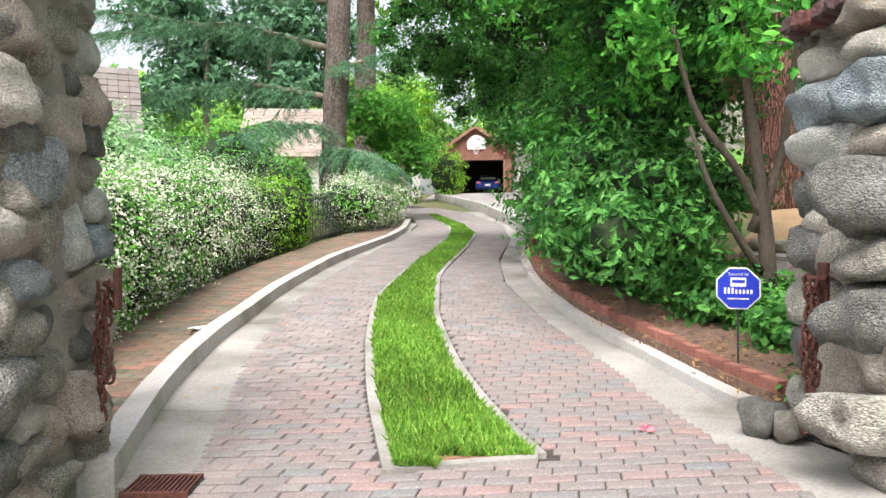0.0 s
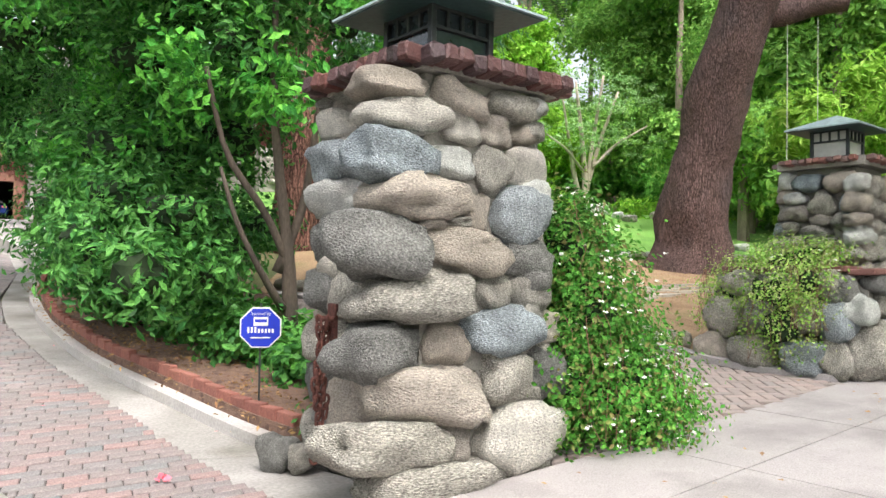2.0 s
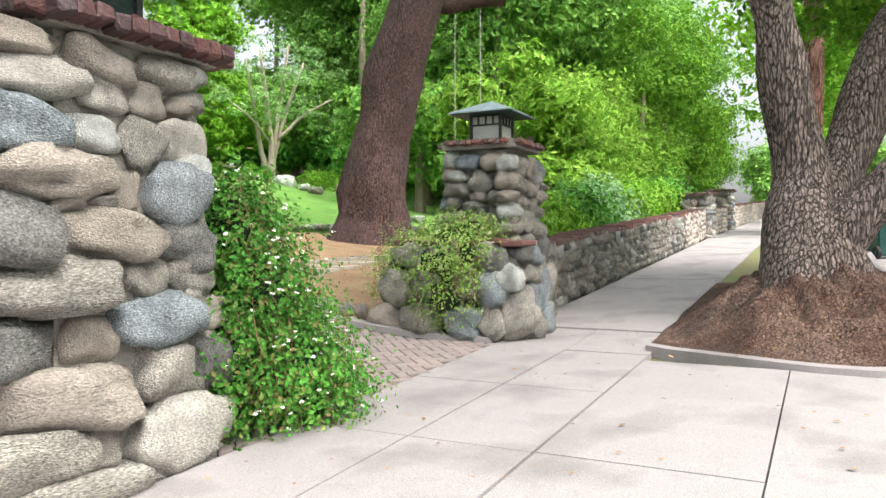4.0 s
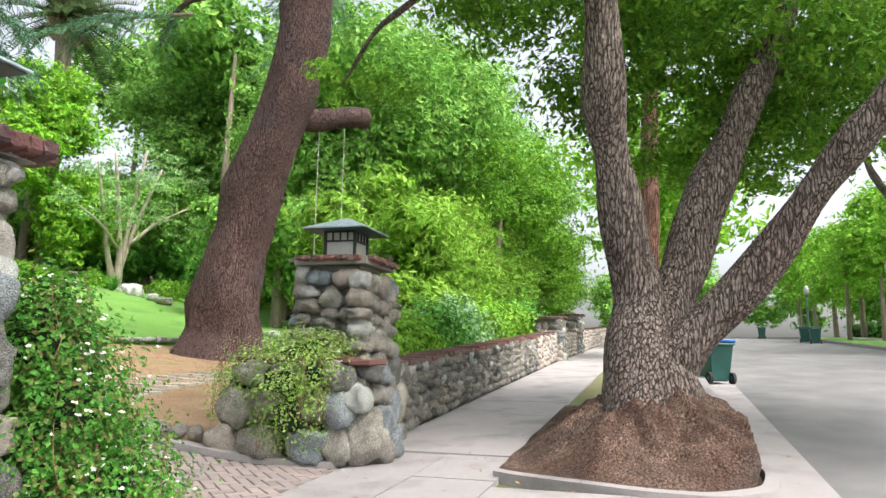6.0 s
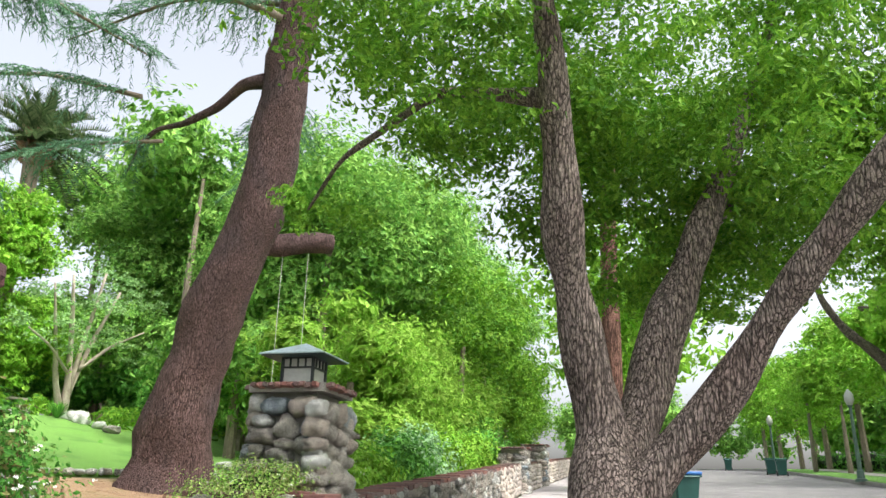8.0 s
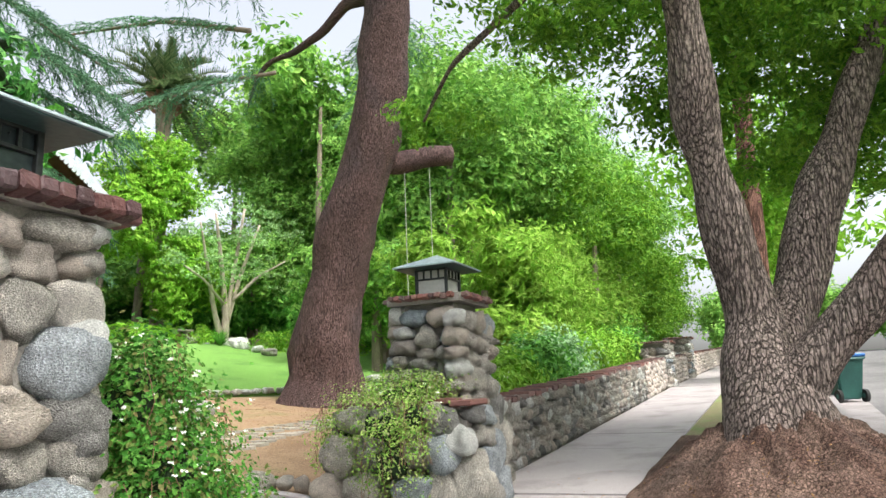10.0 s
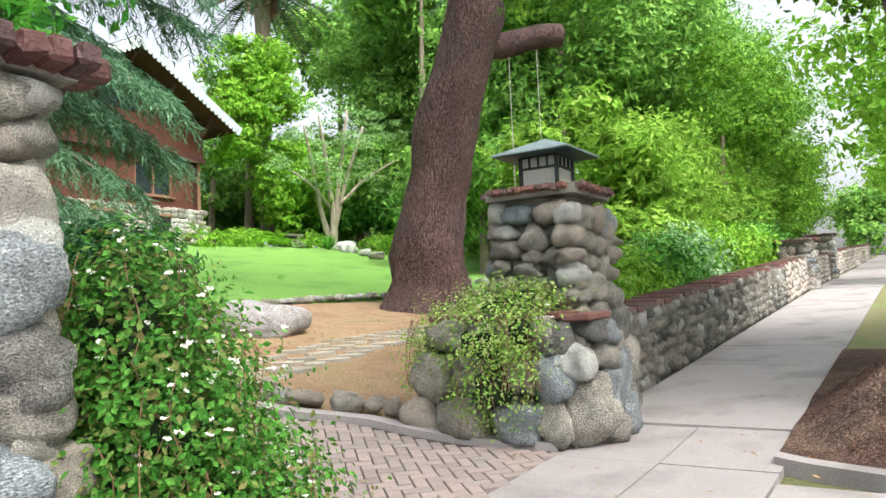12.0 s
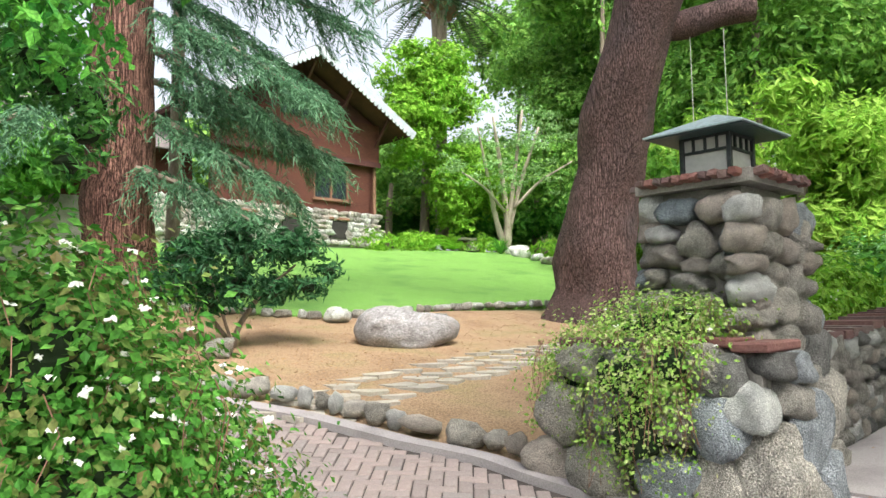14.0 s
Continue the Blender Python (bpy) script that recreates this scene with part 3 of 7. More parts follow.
GR = [(-0.23, 3.82), (-0.53, 4.61), (-0.99, 5.84), (-1.57, 8.0), (-2.09, 10.91), (-2.32, 15.28), (-2.67, 19.36), (-3.43, 22.55), (-5.45, 28.32)]
KL = [(-2.19, 3.21), (-2.9, 4.84), (-3.41, 6.82), (-3.87, 9.37), (-4.22, 12.89), (-4.4, 17.61), (-4.75, 20.54), (-5.4, 24)]
KR = [(1.06, 4.72), (0.38, 6.67), (-0.13, 8.11), (-0.62, 10.17), (-0.96, 12.68), (-1.13, 16.62), (-1.77, 21.31), (-3.88, 30.21), (-8.25, 43)]


def at_y(line, y):
    return float(np.interp(y, [p[1] for p in line], [p[0] for p in line]))


def shift(line, d, e=0.0):
    """The plan line moved sideways by d to the right."""
    P = np.asarray(line, float)
    t = np.gradient(P, axis=0)
    t /= np.linalg.norm(t, axis=1, keepdims=True)
    return P + np.stack([t[:, 1], -t[:, 0]], 1) * d


ribbon("joint_bed", BL, BR, M["joint"], -0.012, 140, 10, kind="structure")
driveway = empty("driveway", Vector((0, 0, 0)), "curving driveway of weathered pink and grey paving bricks in running bond", "driveway", kind="structure")


def drive_bricks():
    quads = []
    v, k = 2.98, 0
    while v < 33:
        c = (at_y(BL, v) + at_y(BR, v)) / 2
        c2 = (at_y(BL, v + 0.6) + at_y(BR, v + 0.6)) / 2
        slope = (c2 - c) / 0.6
        xl, xr = at_y(BL, v), at_y(BR, v)
        cuts = [(xl, xr)]
        if 3.62 < v < 28.2:
            gl, gr = at_y(GL, max(v, 3.6)) - 0.07, at_y(GR, max(v, 3.8)) + 0.07
            if v < 3.9:
                gr = at_y(GL, 3.57) + 0.75
            cuts = [(xl, gl), (gr, xr)]
        off = (k % 2) * 0.105 + 0.02 * math.sin(k * 1.7)
        for a, b in cuts:
            n0 = math.floor((a + off) / 0.21)
            x = n0 * 0.21 - off
            while x < b:
                x0, x1 = max(x, a), min(x + 0.21, b)
                if x1 - x0 > 0.045:
                    q = []
                    for xx, vv in ((x0, v), (x1, v), (x1, v + 0.099), (x0, v + 0.099)):
                        y = vv - slope * (xx - c) * 0.55
                        q.append((xx, y, h(xx, y) + 0.0))
                    quads.append(q)
                x += 0.21
        v += 0.105
        k += 1
    return quads


def grass_strip():
    ribbon("grass_strip_bed", [(p[0], p[1]) for p in GL], [(p[0], p[1]) for p in GR], M["soil"], 0.01, 80, 6, kind="structure", label="soil of the grass strip")
    P, Nn = [], []
    n = 42000
    y = 3.6 + 24.4 * rng.random(n) ** 1.9
    t = rng.random(n)
    gl = np.interp(y, [p[1] for p in GL], [p[0] for p in GL])
    gr = np.interp(y, [p[1] for p in GR], [p[0] for p in GR])
    x = gl + (gr - gl) * t
    bare = np.sin(x * 9) * np.sin(y * 4.1) > 0.55
    keep = ~(bare & (rng.random(n) < 0.5) & ((y < 5.0) | (t > 0.85))) & ~((y < 3.8) & (t > 0.3))
    x, y = x[keep], y[keep]
    n = len(x)
    z = H(x, y) + 0.01
    w = 0.006 + 0.002 * y
    hh = rng.uniform(0.03, 0.075, n)
    a = rng.uniform(0, 6.28, n)
    dx, dy = np.cos(a) * w, np.sin(a) * w
    lx, ly = rng.normal(0, 0.025, n), rng.normal(0, 0.025, n)
    v = np.stack([np.stack([x - dx, y - dy, z], 1), np.stack([x + dx, y + dy, z], 1), np.stack([x + lx, y + ly, z + hh], 1)], 1).reshape(-1, 3)
    ob = raw("grass_strip", v, np.arange(n * 3).reshape(-1, 3), M["blade"])
    tagged(ob, "narrow winding strip of bright green grass between the brick lanes", "grass", kind="stuff")
    e = 0.05
    for nm, a, b in (("edging", shift(GL, -0.075), shift(GL, 0.0)), ("edging", shift(GR, 0.0), shift(GR, 0.075))):
        ribbon(nm, a, b, M["gutter"], 0.022, 120, 3, kind="structure", label="thin pale concrete edging of the grass strip")
    ribbon("edging", [(-0.95, 3.52), (-0.2, 3.75)], [(-0.94, 3.60), (-0.2, 3.83)], M["gutter"], 0.022, 6, 3, label="thin pale concrete edging of the grass strip")


grass_strip()


def slabs(name, left, right, count, material, label, category, dz=0.0, gap=0.012):
    """A strip of concrete cut in slabs, each a piece with its own top."""
    t = empty(name, Vector((0, 0, 0)), label, category, kind="structure")
    L, Rr = smooth_pts(left, count * 6 + 1), smooth_pts(right, count * 6 + 1)
    for i in range(count):
        a, b = L[i * 6: i * 6 + 7].copy(), Rr[i * 6: i * 6 + 7].copy()
        for e in (a, b):
            d = e[1] - e[0]
            e[0] += d / np.linalg.norm(d) * gap / 2
            e[-1] -= d / np.linalg.norm(d) * gap / 2
        ribbon("slab", a, b, material, dz + R.uniform(-0.003, 0.003), 7, 4, parent=t)
    return t


slabs("gutter", KL, [(at_y(BL, p[1]) - 0.01, p[1]) for p in KL], 14, M["gutter"], "damp concrete gutter slabs along the brick driveway", "gutter", -0.012)
slabs("gutter", [(at_y(BR, p[1]) + 0.01, p[1]) for p in [(0, 3.0), (0, 3.9)] + KR[:8]], [(1.75, 3.0), (1.36, 3.9)] + KR[:8], 15, M["gutter"], "concrete gutter slabs along the brick driveway", "gutter", -0.012)
ribbon("kerb", shift(KL, -0.17), KL, M["kerb"], 0.13, 90, 3, label="raised grey concrete kerb of the driveway", category="kerb", skirt=0.25)
ribbon("kerb", KR, shift(KR, 0.12), M["kerb"], 0.07, 110, 3, label="low mossy concrete kerb of the driveway", category="kerb", skirt=0.25)
UPPER = shift(KR, 0.12)[5:]
ribbon("upper_drive", UPPER, [(0.4, 17.5), (0.2, 22), (-0.8, 31), (-2.5, 43)], M["concrete"], 0.26, 40, 8, label="pale concrete upper drive to the garage behind a low retaining kerb")
ribbon("retaining_kerb", shift(KR, 0.0)[5:], UPPER, M["kerb"], 0.34, 60, 3, label="low concrete retaining kerb along the bend of the drive", category="kerb", skirt=0.6)
ribbon("drive_apron", [(-8.6, 42), (-9.6, 50)], [(-3.2, 42), (-3.0, 50)], M["concrete"], 0.03, 12, 6, label="pale concrete drive up to the garage")
WL = [(-4.1, 3.3), (-4.2, 4.2), (-4.5, 6.5), (-5.0, 8.9), (-5.6, 14.2), (-5.9, 18), (-6.2, 24)]
ribbon("walk_bed", WL, shift(KL, -0.17)[: 8], M["joint"], 0.06, 80, 5)
brick_walk = empty("brick_walk", Vector((0, 0, 0)), "damp mossy brick walk beside the driveway kerb", "path", kind="structure")


def walk_bricks():
    quads = []
    y, k = 3.4, 0
    while y < 23:
        a, b = at_y(WL, y), at_y([tuple(p) for p in shift(KL, -0.18)], y)
        x = a - (k % 2) * 0.11
        while x < b:
            x0, x1 = max(x, a), min(x + 0.22, b)
            if x1 - x0 > 0.05:
                quads.append([(xx, yy, h(xx, yy) + 0.075) for xx, yy in ((x0, y), (x1, y + 0.02), (x1, y + 0.13), (x0, y + 0.11))])
            x += 0.22
        y += 0.11
        k += 1
    return quads


# concrete walk and apron: slabs in rows along the wall's direction
def pave(name, a_cuts, n_cuts, label, category, dz=0.0, skip=None, material=None):
    t = empty(name, Vector((0, 0, 0)), label, category, kind="structure")
    for a0, a1 in zip(a_cuts, a_cuts[1:]):
        for n0, n1 in zip(n_cuts, n_cuts[1:]):
            if skip and skip((a0 + a1) / 2, (n0 + n1) / 2):
                continue
            g = 0.006
            L = [from_wall(a0 + g + (a1 - a0 - 2 * g) * i / 6, n1 - g) for i in range(7)]
            Q = [from_wall(a0 + g + (a1 - a0 - 2 * g) * i / 6, n0 + g) for i in range(7)]
            ribbon("slab", L, Q, material or M["concrete"], dz + R.uniform(-0.004, 0.003), 7, 4, parent=t)
    return t


pave("sidewalk", [-16, -14, -12, -10.2, -8.7, -7.2, -5.65, -4.2, -2.75, -1.25, -0.15], [-2.05, -1.28, -0.52], "pale concrete sidewalk slabs with fallen leaves", "sidewalk")
pave("sidewalk", [-0.145, 1.3, 2.9, 4.5, 6.1, 7.8, 9.5, 11.2, 13, 15, 17, 19, 22, 25, 28, 32, 37, 43, 50], [-2.0, -0.42], "pale worn concrete sidewalk beside the garden wall", "sidewalk", 0.012)
pave("apron", [-16, -13, -10.2, -7.2, -4.2, -1.5], [-4.35, -3.2, -2.06], "pale concrete apron between sidewalk and street", "sidewalk")
ribbon("street", [from_wall(a, -4.55) for a in (-40, 0, 20, 60, 120)], [from_wall(a, -13.0) for a in (-40, 0, 20, 60, 120)], M["asphalt"], -0.13, 60, 14, label="grey asphalt street rising gently", category="road")
ribbon("street_gutter", [from_wall(a, -4.3) for a in (-40, 0, 20, 60, 120)], [from_wall(a, -4.9) for a in (-40, 0, 20, 60, 120)], M["concrete"], -0.115, 90, 3, label="pale concrete street gutter")
ribbon("street_kerb", [from_wall(a, -4.12) for a in (1.2, 20, 60, 120)], [from_wall(a, -4.3) for a in (1.2, 20, 60, 120)], M["concrete"], 0.03, 90, 3, label="concrete street kerb", category="kerb", skirt=0.3)
ribbon("street_kerb", [from_wall(a, -13.0) for a in (-30, 20, 60, 120)], [from_wall(a, -13.2) for a in (-30, 20, 60, 120)], M["concrete"], 0.03, 60, 3, label="far concrete street kerb", category="kerb", skirt=0.3)
ribbon("verge_lawn", [from_wall(a, -13.2) for a in (-30, 20, 60, 120)], [from_wall(a, -15.5) for a in (-30, 20, 60, 120)], M["grass"], 0.05, 60, 4, label="mown green verge beyond the street", category="grass")
ribbon("far_sidewalk", [from_wall(a, -15.5) for a in (-30, 20, 60, 120)], [from_wall(a, -17.0) for a in (-30, 20, 60, 120)], M["concrete"], 0.06, 60, 4, label="pale sidewalk beyond the street")
ribbon("far_lawn", [from_wall(a, -17.0) for a in (-30, 20, 60, 120)], [from_wall(a, -26) for a in (-30, 20, 60, 120)], M["grass"], 0.06, 60, 4, label="green front lawn beyond the street", category="grass")
ribbon("parkway_grass", [from_wall(a, -2.0) for a in (4.0, 20, 60)], [from_wall(a, -4.12) for a in (4.0, 20, 60)], M["verge"], 0.0, 60, 5, label="patchy parkway grass between sidewalk and kerb", category="grass")


def island():
    """The bed at the street tree with its rounded concrete edge and the mound of bark chips and roots."""
    rim = [(-1.05, -1.98), (-1.18, -2.2), (-1.36, -2.77), (-1.55, -3.35), (-1.58, -3.9), (-1.2, -4.32), (-0.6, -4.42), (0.1, -4.36), (1.3, -4.3)]
    out = [from_wall(a, n) for a, n in rim]
    inn = [from_wall(a + 0.14, n + (0.1 if n < -3.6 else 0)) for a, n in rim]
    ribbon("island_kerb", inn, out, M["concrete"], 0.05, 60, 3, label="rounded concrete edge round the street tree bed", category="kerb", skirt=0.3)
    ribbon("island_soil", [from_wall(a, -2.1) for a in (-1.1, 3.9)], [from_wall(a, -4.27) for a in (-1.15, 3.9)], M["rootmass"], 0.015, 12, 6, label="brown soil of the street tree bed", category="soil")
    bm = bmesh.new()
    bmesh.ops.create_grid(bm, x_segments=110, y_segments=80, size=1.0)
    for v in bm.verts:
        t_ = (v.co.y + 1) / 2
        a0 = float(np.interp(t_, [0, 0.05, 0.2, 0.45, 0.7, 0.95, 1], [-0.7, -1.1, -1.45, -1.42, -1.26, -1.08, -1.0]))
        a, n = a0 + (v.co.x + 1) / 2 * (4.0 - a0), -4.26 + t_ * 2.28
        x, y = from_wall(a, n)
        d = math.hypot((a - 0.5) / 1.85, (n + 3.4) / 1.4)
        z = 0.78 * max(0, 1 - d) ** 1.0 + 0.07 * noise.noise(Vector((x * 3, y * 3, 0))) * (d < 1.0) * min(1, (1.0 - d) * 5) + 0.03
        ang = math.atan2(n + 3.25, a - 0.5)
        z += 0.08 * max(0, 1 - d * 0.8) * math.sin(ang * 7 + 2.5 * noise.noise(Vector((x * 1.5, y * 1.5, 7)))) + 0.05 * min(1, max(0, (1 - d) * 3)) * abs(math.sin(ang * 17 + 3 * noise.noise(Vector((x * 2, y * 2, 9))))) + 0.09 * max(0, min(1, (1 - d) * 3)) * (0.5 - abs(noise.noise(Vector((x * 2.6, y * 2.6, 4))) * 2.2)) + 0.035 * min(1, max(0, (1 - d) * 4)) * noise.noise(Vector((x * 9, y * 9, 2)))
        v.co = Vector((x, y, h(x, y) + z))
    tagged(part("mulch_mound", bm, M["rootmass"], smooth=True), "mound of brown bark chips and roots round the street tree", "mulch", kind="structure")
    c = []
    for _ in range(700):
        a, n = 0.2 + R.gauss(0, 0.9), -3.2 + R.gauss(0, 0.6)
        if not (-1.25 - 0.15 * (n < -2.6) < a < 3.5 and -4.15 < n < -2.02):
            continue
        x, y = from_wall(a, n)
        d = math.hypot((a - 0.5) / 1.85, (n + 3.4) / 1.4)
        c.append((x, y, h(x, y) + 0.78 * max(0, 1 - d) + 0.04 + 0.08 * max(0, 1 - d * 0.8) * math.sin(math.atan2(n + 3.25, a - 0.5) * 7)))
    c = np.array(c)
    ob = leaves("bark_chips", c, np.tile([0, 0, 1.0], (len(c), 1)), 0.04, M["litter"], ratio=0.3)
    tagged(ob, "loose brown bark chips on the mound", "mulch", kind="stuff")


island()

# paved court between the two stone pillars
CK = [(6.25, 4.74), (6.05, 5.2), (5.88, 5.65), (5.63, 6.47), (5.25, 7.2), (4.85, 7.98), (4.25, 8.85), (3.3, 10.0), (2.4, 11.2)]
ribbon("court_bed", [(2.1, 3.65), (2.2, 6), (1.5, 9), (0.9, 11.2)], [(6.2, 4.76), (5.9, 5.6), (5.2, 7.25), (4.8, 8.0), (2.4, 11.2)], M["joint"], -0.012, 40, 12)
ribbon("court_kerb", shift(CK, -0.16)[::-1], CK[::-1], M["concrete"], 0.05, 70, 3, label="low pale concrete kerb round the herringbone court", category="kerb")
court = empty("herringbone_court", Vector((0, 0, 0)), "pinkish grey herringbone brick paving beside the stone pillar", "paving", kind="structure")


def herringbone():
    quads = []
    u, w = 0.2, 0.1
    ca, sa = math.cos(radians(60)), math.sin(radians(60))
    for i in range(-70, 110):
        for j in range(-70, 90):
            for kind in (0, 1):
                if (i - j) % 4 != (0 if kind == 0 else 3):
                    continue
                x0, y0 = i * w, j * w
                x1, y1 = (x0 + u, y0 + w) if kind == 0 else (x0 + w, y0 + u)
                cx, cy = (x0 + x1) / 2, (y0 + y1) / 2
                X, Y = 4 + cx * ca - cy * sa, 7 + cx * sa + cy * ca
                if across(X, Y) < -0.5 or Y > 11 or X < 2.55 - max(0, Y - 6) * 0.3:
                    continue
                lim = at_y(CK, Y) if Y > 4.7 else 6.2
                if X > lim - 0.2:
                    continue
                q = []
                for a, b in ((x0, y0), (x1, y0), (x1, y1), (x0, y1)):
                    px, py = 4 + a * ca - b * sa, 7 + a * sa + b * ca
                    q.append((px, py, h(px, py) + 0.0))
                quads.append(q)
    return quads


ribbon("needle_bed", [(2.2, 11.5), (4.1, 8.95), (4.9, 7.9), (5.4, 7.0), (5.9, 5.7), (6.5, 5.2)], [(4.5, 17), (6.5, 15.0), (9, 14.6), (14, 14.4), (18, 12), (19, 9)], M["needles"], 0.0, 50, 24, label="dry brown needle litter bed under the big tree", category="ground")
ribbon("lawn", [(2.3, 15.6), (5.0, 14.8), (7.1, 13.9), (10.5, 14.85), (14, 15.2), (19, 15.0), (26, 16)], [(2.4, 30), (5, 30), (9, 30), (14, 31), (18, 30), (24, 29), (32, 27)], M["grass"], 0.02, 60, 30, label="smooth bright green lawn rising to the house", category="lawn")
ribbon("bank_soil", shift(KR, 0.12)[:7], [(2.2, 4.9), (2.6, 6.67), (2.3, 8.1), (2.2, 10.2), (2.0, 12.7), (2.0, 16.6), (1.0, 21.3)], M["mulch"], 0.14, 60, 12, label="brown mulch of the planted bank", category="ground")

# ---- stone pillars ----
PILLARS = {}


def lantern(place, yaw, side=0.34, glass="milk", grow=1.0):
    t = empty("pillar_lantern", Matrix.Translation(place) @ pose(0, 0, 0, 0, 0, yaw), "dark metal pillar lantern with a low hipped roof and panes", "lantern", "pillar lanterns")
    s = side / 2
    for i, (x, y) in enumerate(((-1, -1), (1, -1), (1, 1), (-1, 1))):
        bm = bmesh.new()
        box(bm, (0.03, 0.03, 0.36), Matrix.Translation((x * s, y * s, 0.18)), 0.003)
        part("post", bm, M["metal"], t)
    for k in range(4):
        r = Matrix.Rotation(k * math.pi / 2, 4, "Z")
        for z, hh in ((0.07, 0.018), (0.235, 0.018), (0.34, 0.022)):
            bm = bmesh.new()
            box(bm, (side - 0.03, 0.02, hh), r @ Matrix.Translation((0, -s, z)), 0.002)
            part("rail", bm, M["metal"], t)
        for x in (-0.085, 0.0, 0.085):
            bm = bmesh.new()
            box(bm, (0.016, 0.018, 0.088), r @ Matrix.Translation((x, -s, 0.288)), 0.001)
            part("bar", bm, M["metal"], t)
        bm = bmesh.new()
        box(bm, (side - 0.03, 0.006, 0.15), r @ Matrix.Translation((0, -s + 0.012, 0.152)))
        part("pane", bm, M[glass], t)
        bm = bmesh.new()
        box(bm, (side - 0.03, 0.006, 0.09), r @ Matrix.Translation((0, -s + 0.012, 0.29)))
        part("pane", bm, M[glass], t)
    bm = bmesh.new()
    e, z0, z1 = 0.36, 0.355, 0.53
    v = [bm.verts.new((x * e, y * e, z0)) for x, y in ((-1, -1), (1, -1), (1, 1), (-1, 1))]
    w = [bm.verts.new((x * e, y * e, z0 + 0.012)) for x, y in ((-1, -1), (1, -1), (1, 1), (-1, 1))]
    top = bm.verts.new((0, 0, z1))
    for a in range(4):
        b = (a + 1) % 4
        bm.faces.new((v[a], v[b], w[b], w[a]))
        bm.faces.new((w[a], w[b], top))
    bm.faces.new(v[::-1])
    part("roof", bm, M["roofmetal"], t)
    bm = bmesh.new()
    box(bm, (2 * e - 0.03, 2 * e - 0.03, 0.008), Matrix.Translation((0, 0, z0 - 0.006)))
    part("soffit", bm, M["soffit"], t)
    t.scale = (grow, grow, 1.0 + (grow - 1) * 0.3)
    return t


def cap_bricks(t, c, half, z, material, over=0.05, thick=0.085):
    """A course of dark bricks on edge round the pillar's head and a slab behind them."""
    bm = bmesh.new()
    box(bm, (2 * half, 2 * half, 0.09), Matrix.Translation((c.x, c.y, z + 0.045)) @ pose(0, 0, 0, 0, 0, 14.9))
    part("cap_bed", bm, M["mortar"], t)
    me = None
    for k in range(4):
        n = 11
        for i in range(n):
            u = (i + 0.5) / n * 2 - 1
            x, y = u * (half + over - 0.02), -(half + over * 0.45)
            bm = bmesh.new()
            w = 2 * (half + over) / n * R.uniform(0.86, 0.97)
            box(bm, (w, 0.19, thick), None, 0.014 if thick > 0.06 else 0.009)
            for v in bm.verts:
                v.co += Vector((R.uniform(-0.006, 0.006), R.uniform(-0.01, 0.01), R.uniform(-0.006, 0.006)))
            ob = part("brick", bm, material, t)
            ob.matrix_basis = Matrix.Translation((c.x, c.y, z + 0.06 + R.uniform(-0.008, 0.008))) @ pose(0, 0, 0, 0, 0, 14.9 + 90 * k) @ Matrix.Translation((x, y, 0)) @ pose(0, 0, 0, R.uniform(-4, 4) - 6, R.uniform(-3, 3), R.uniform(-3, 3))


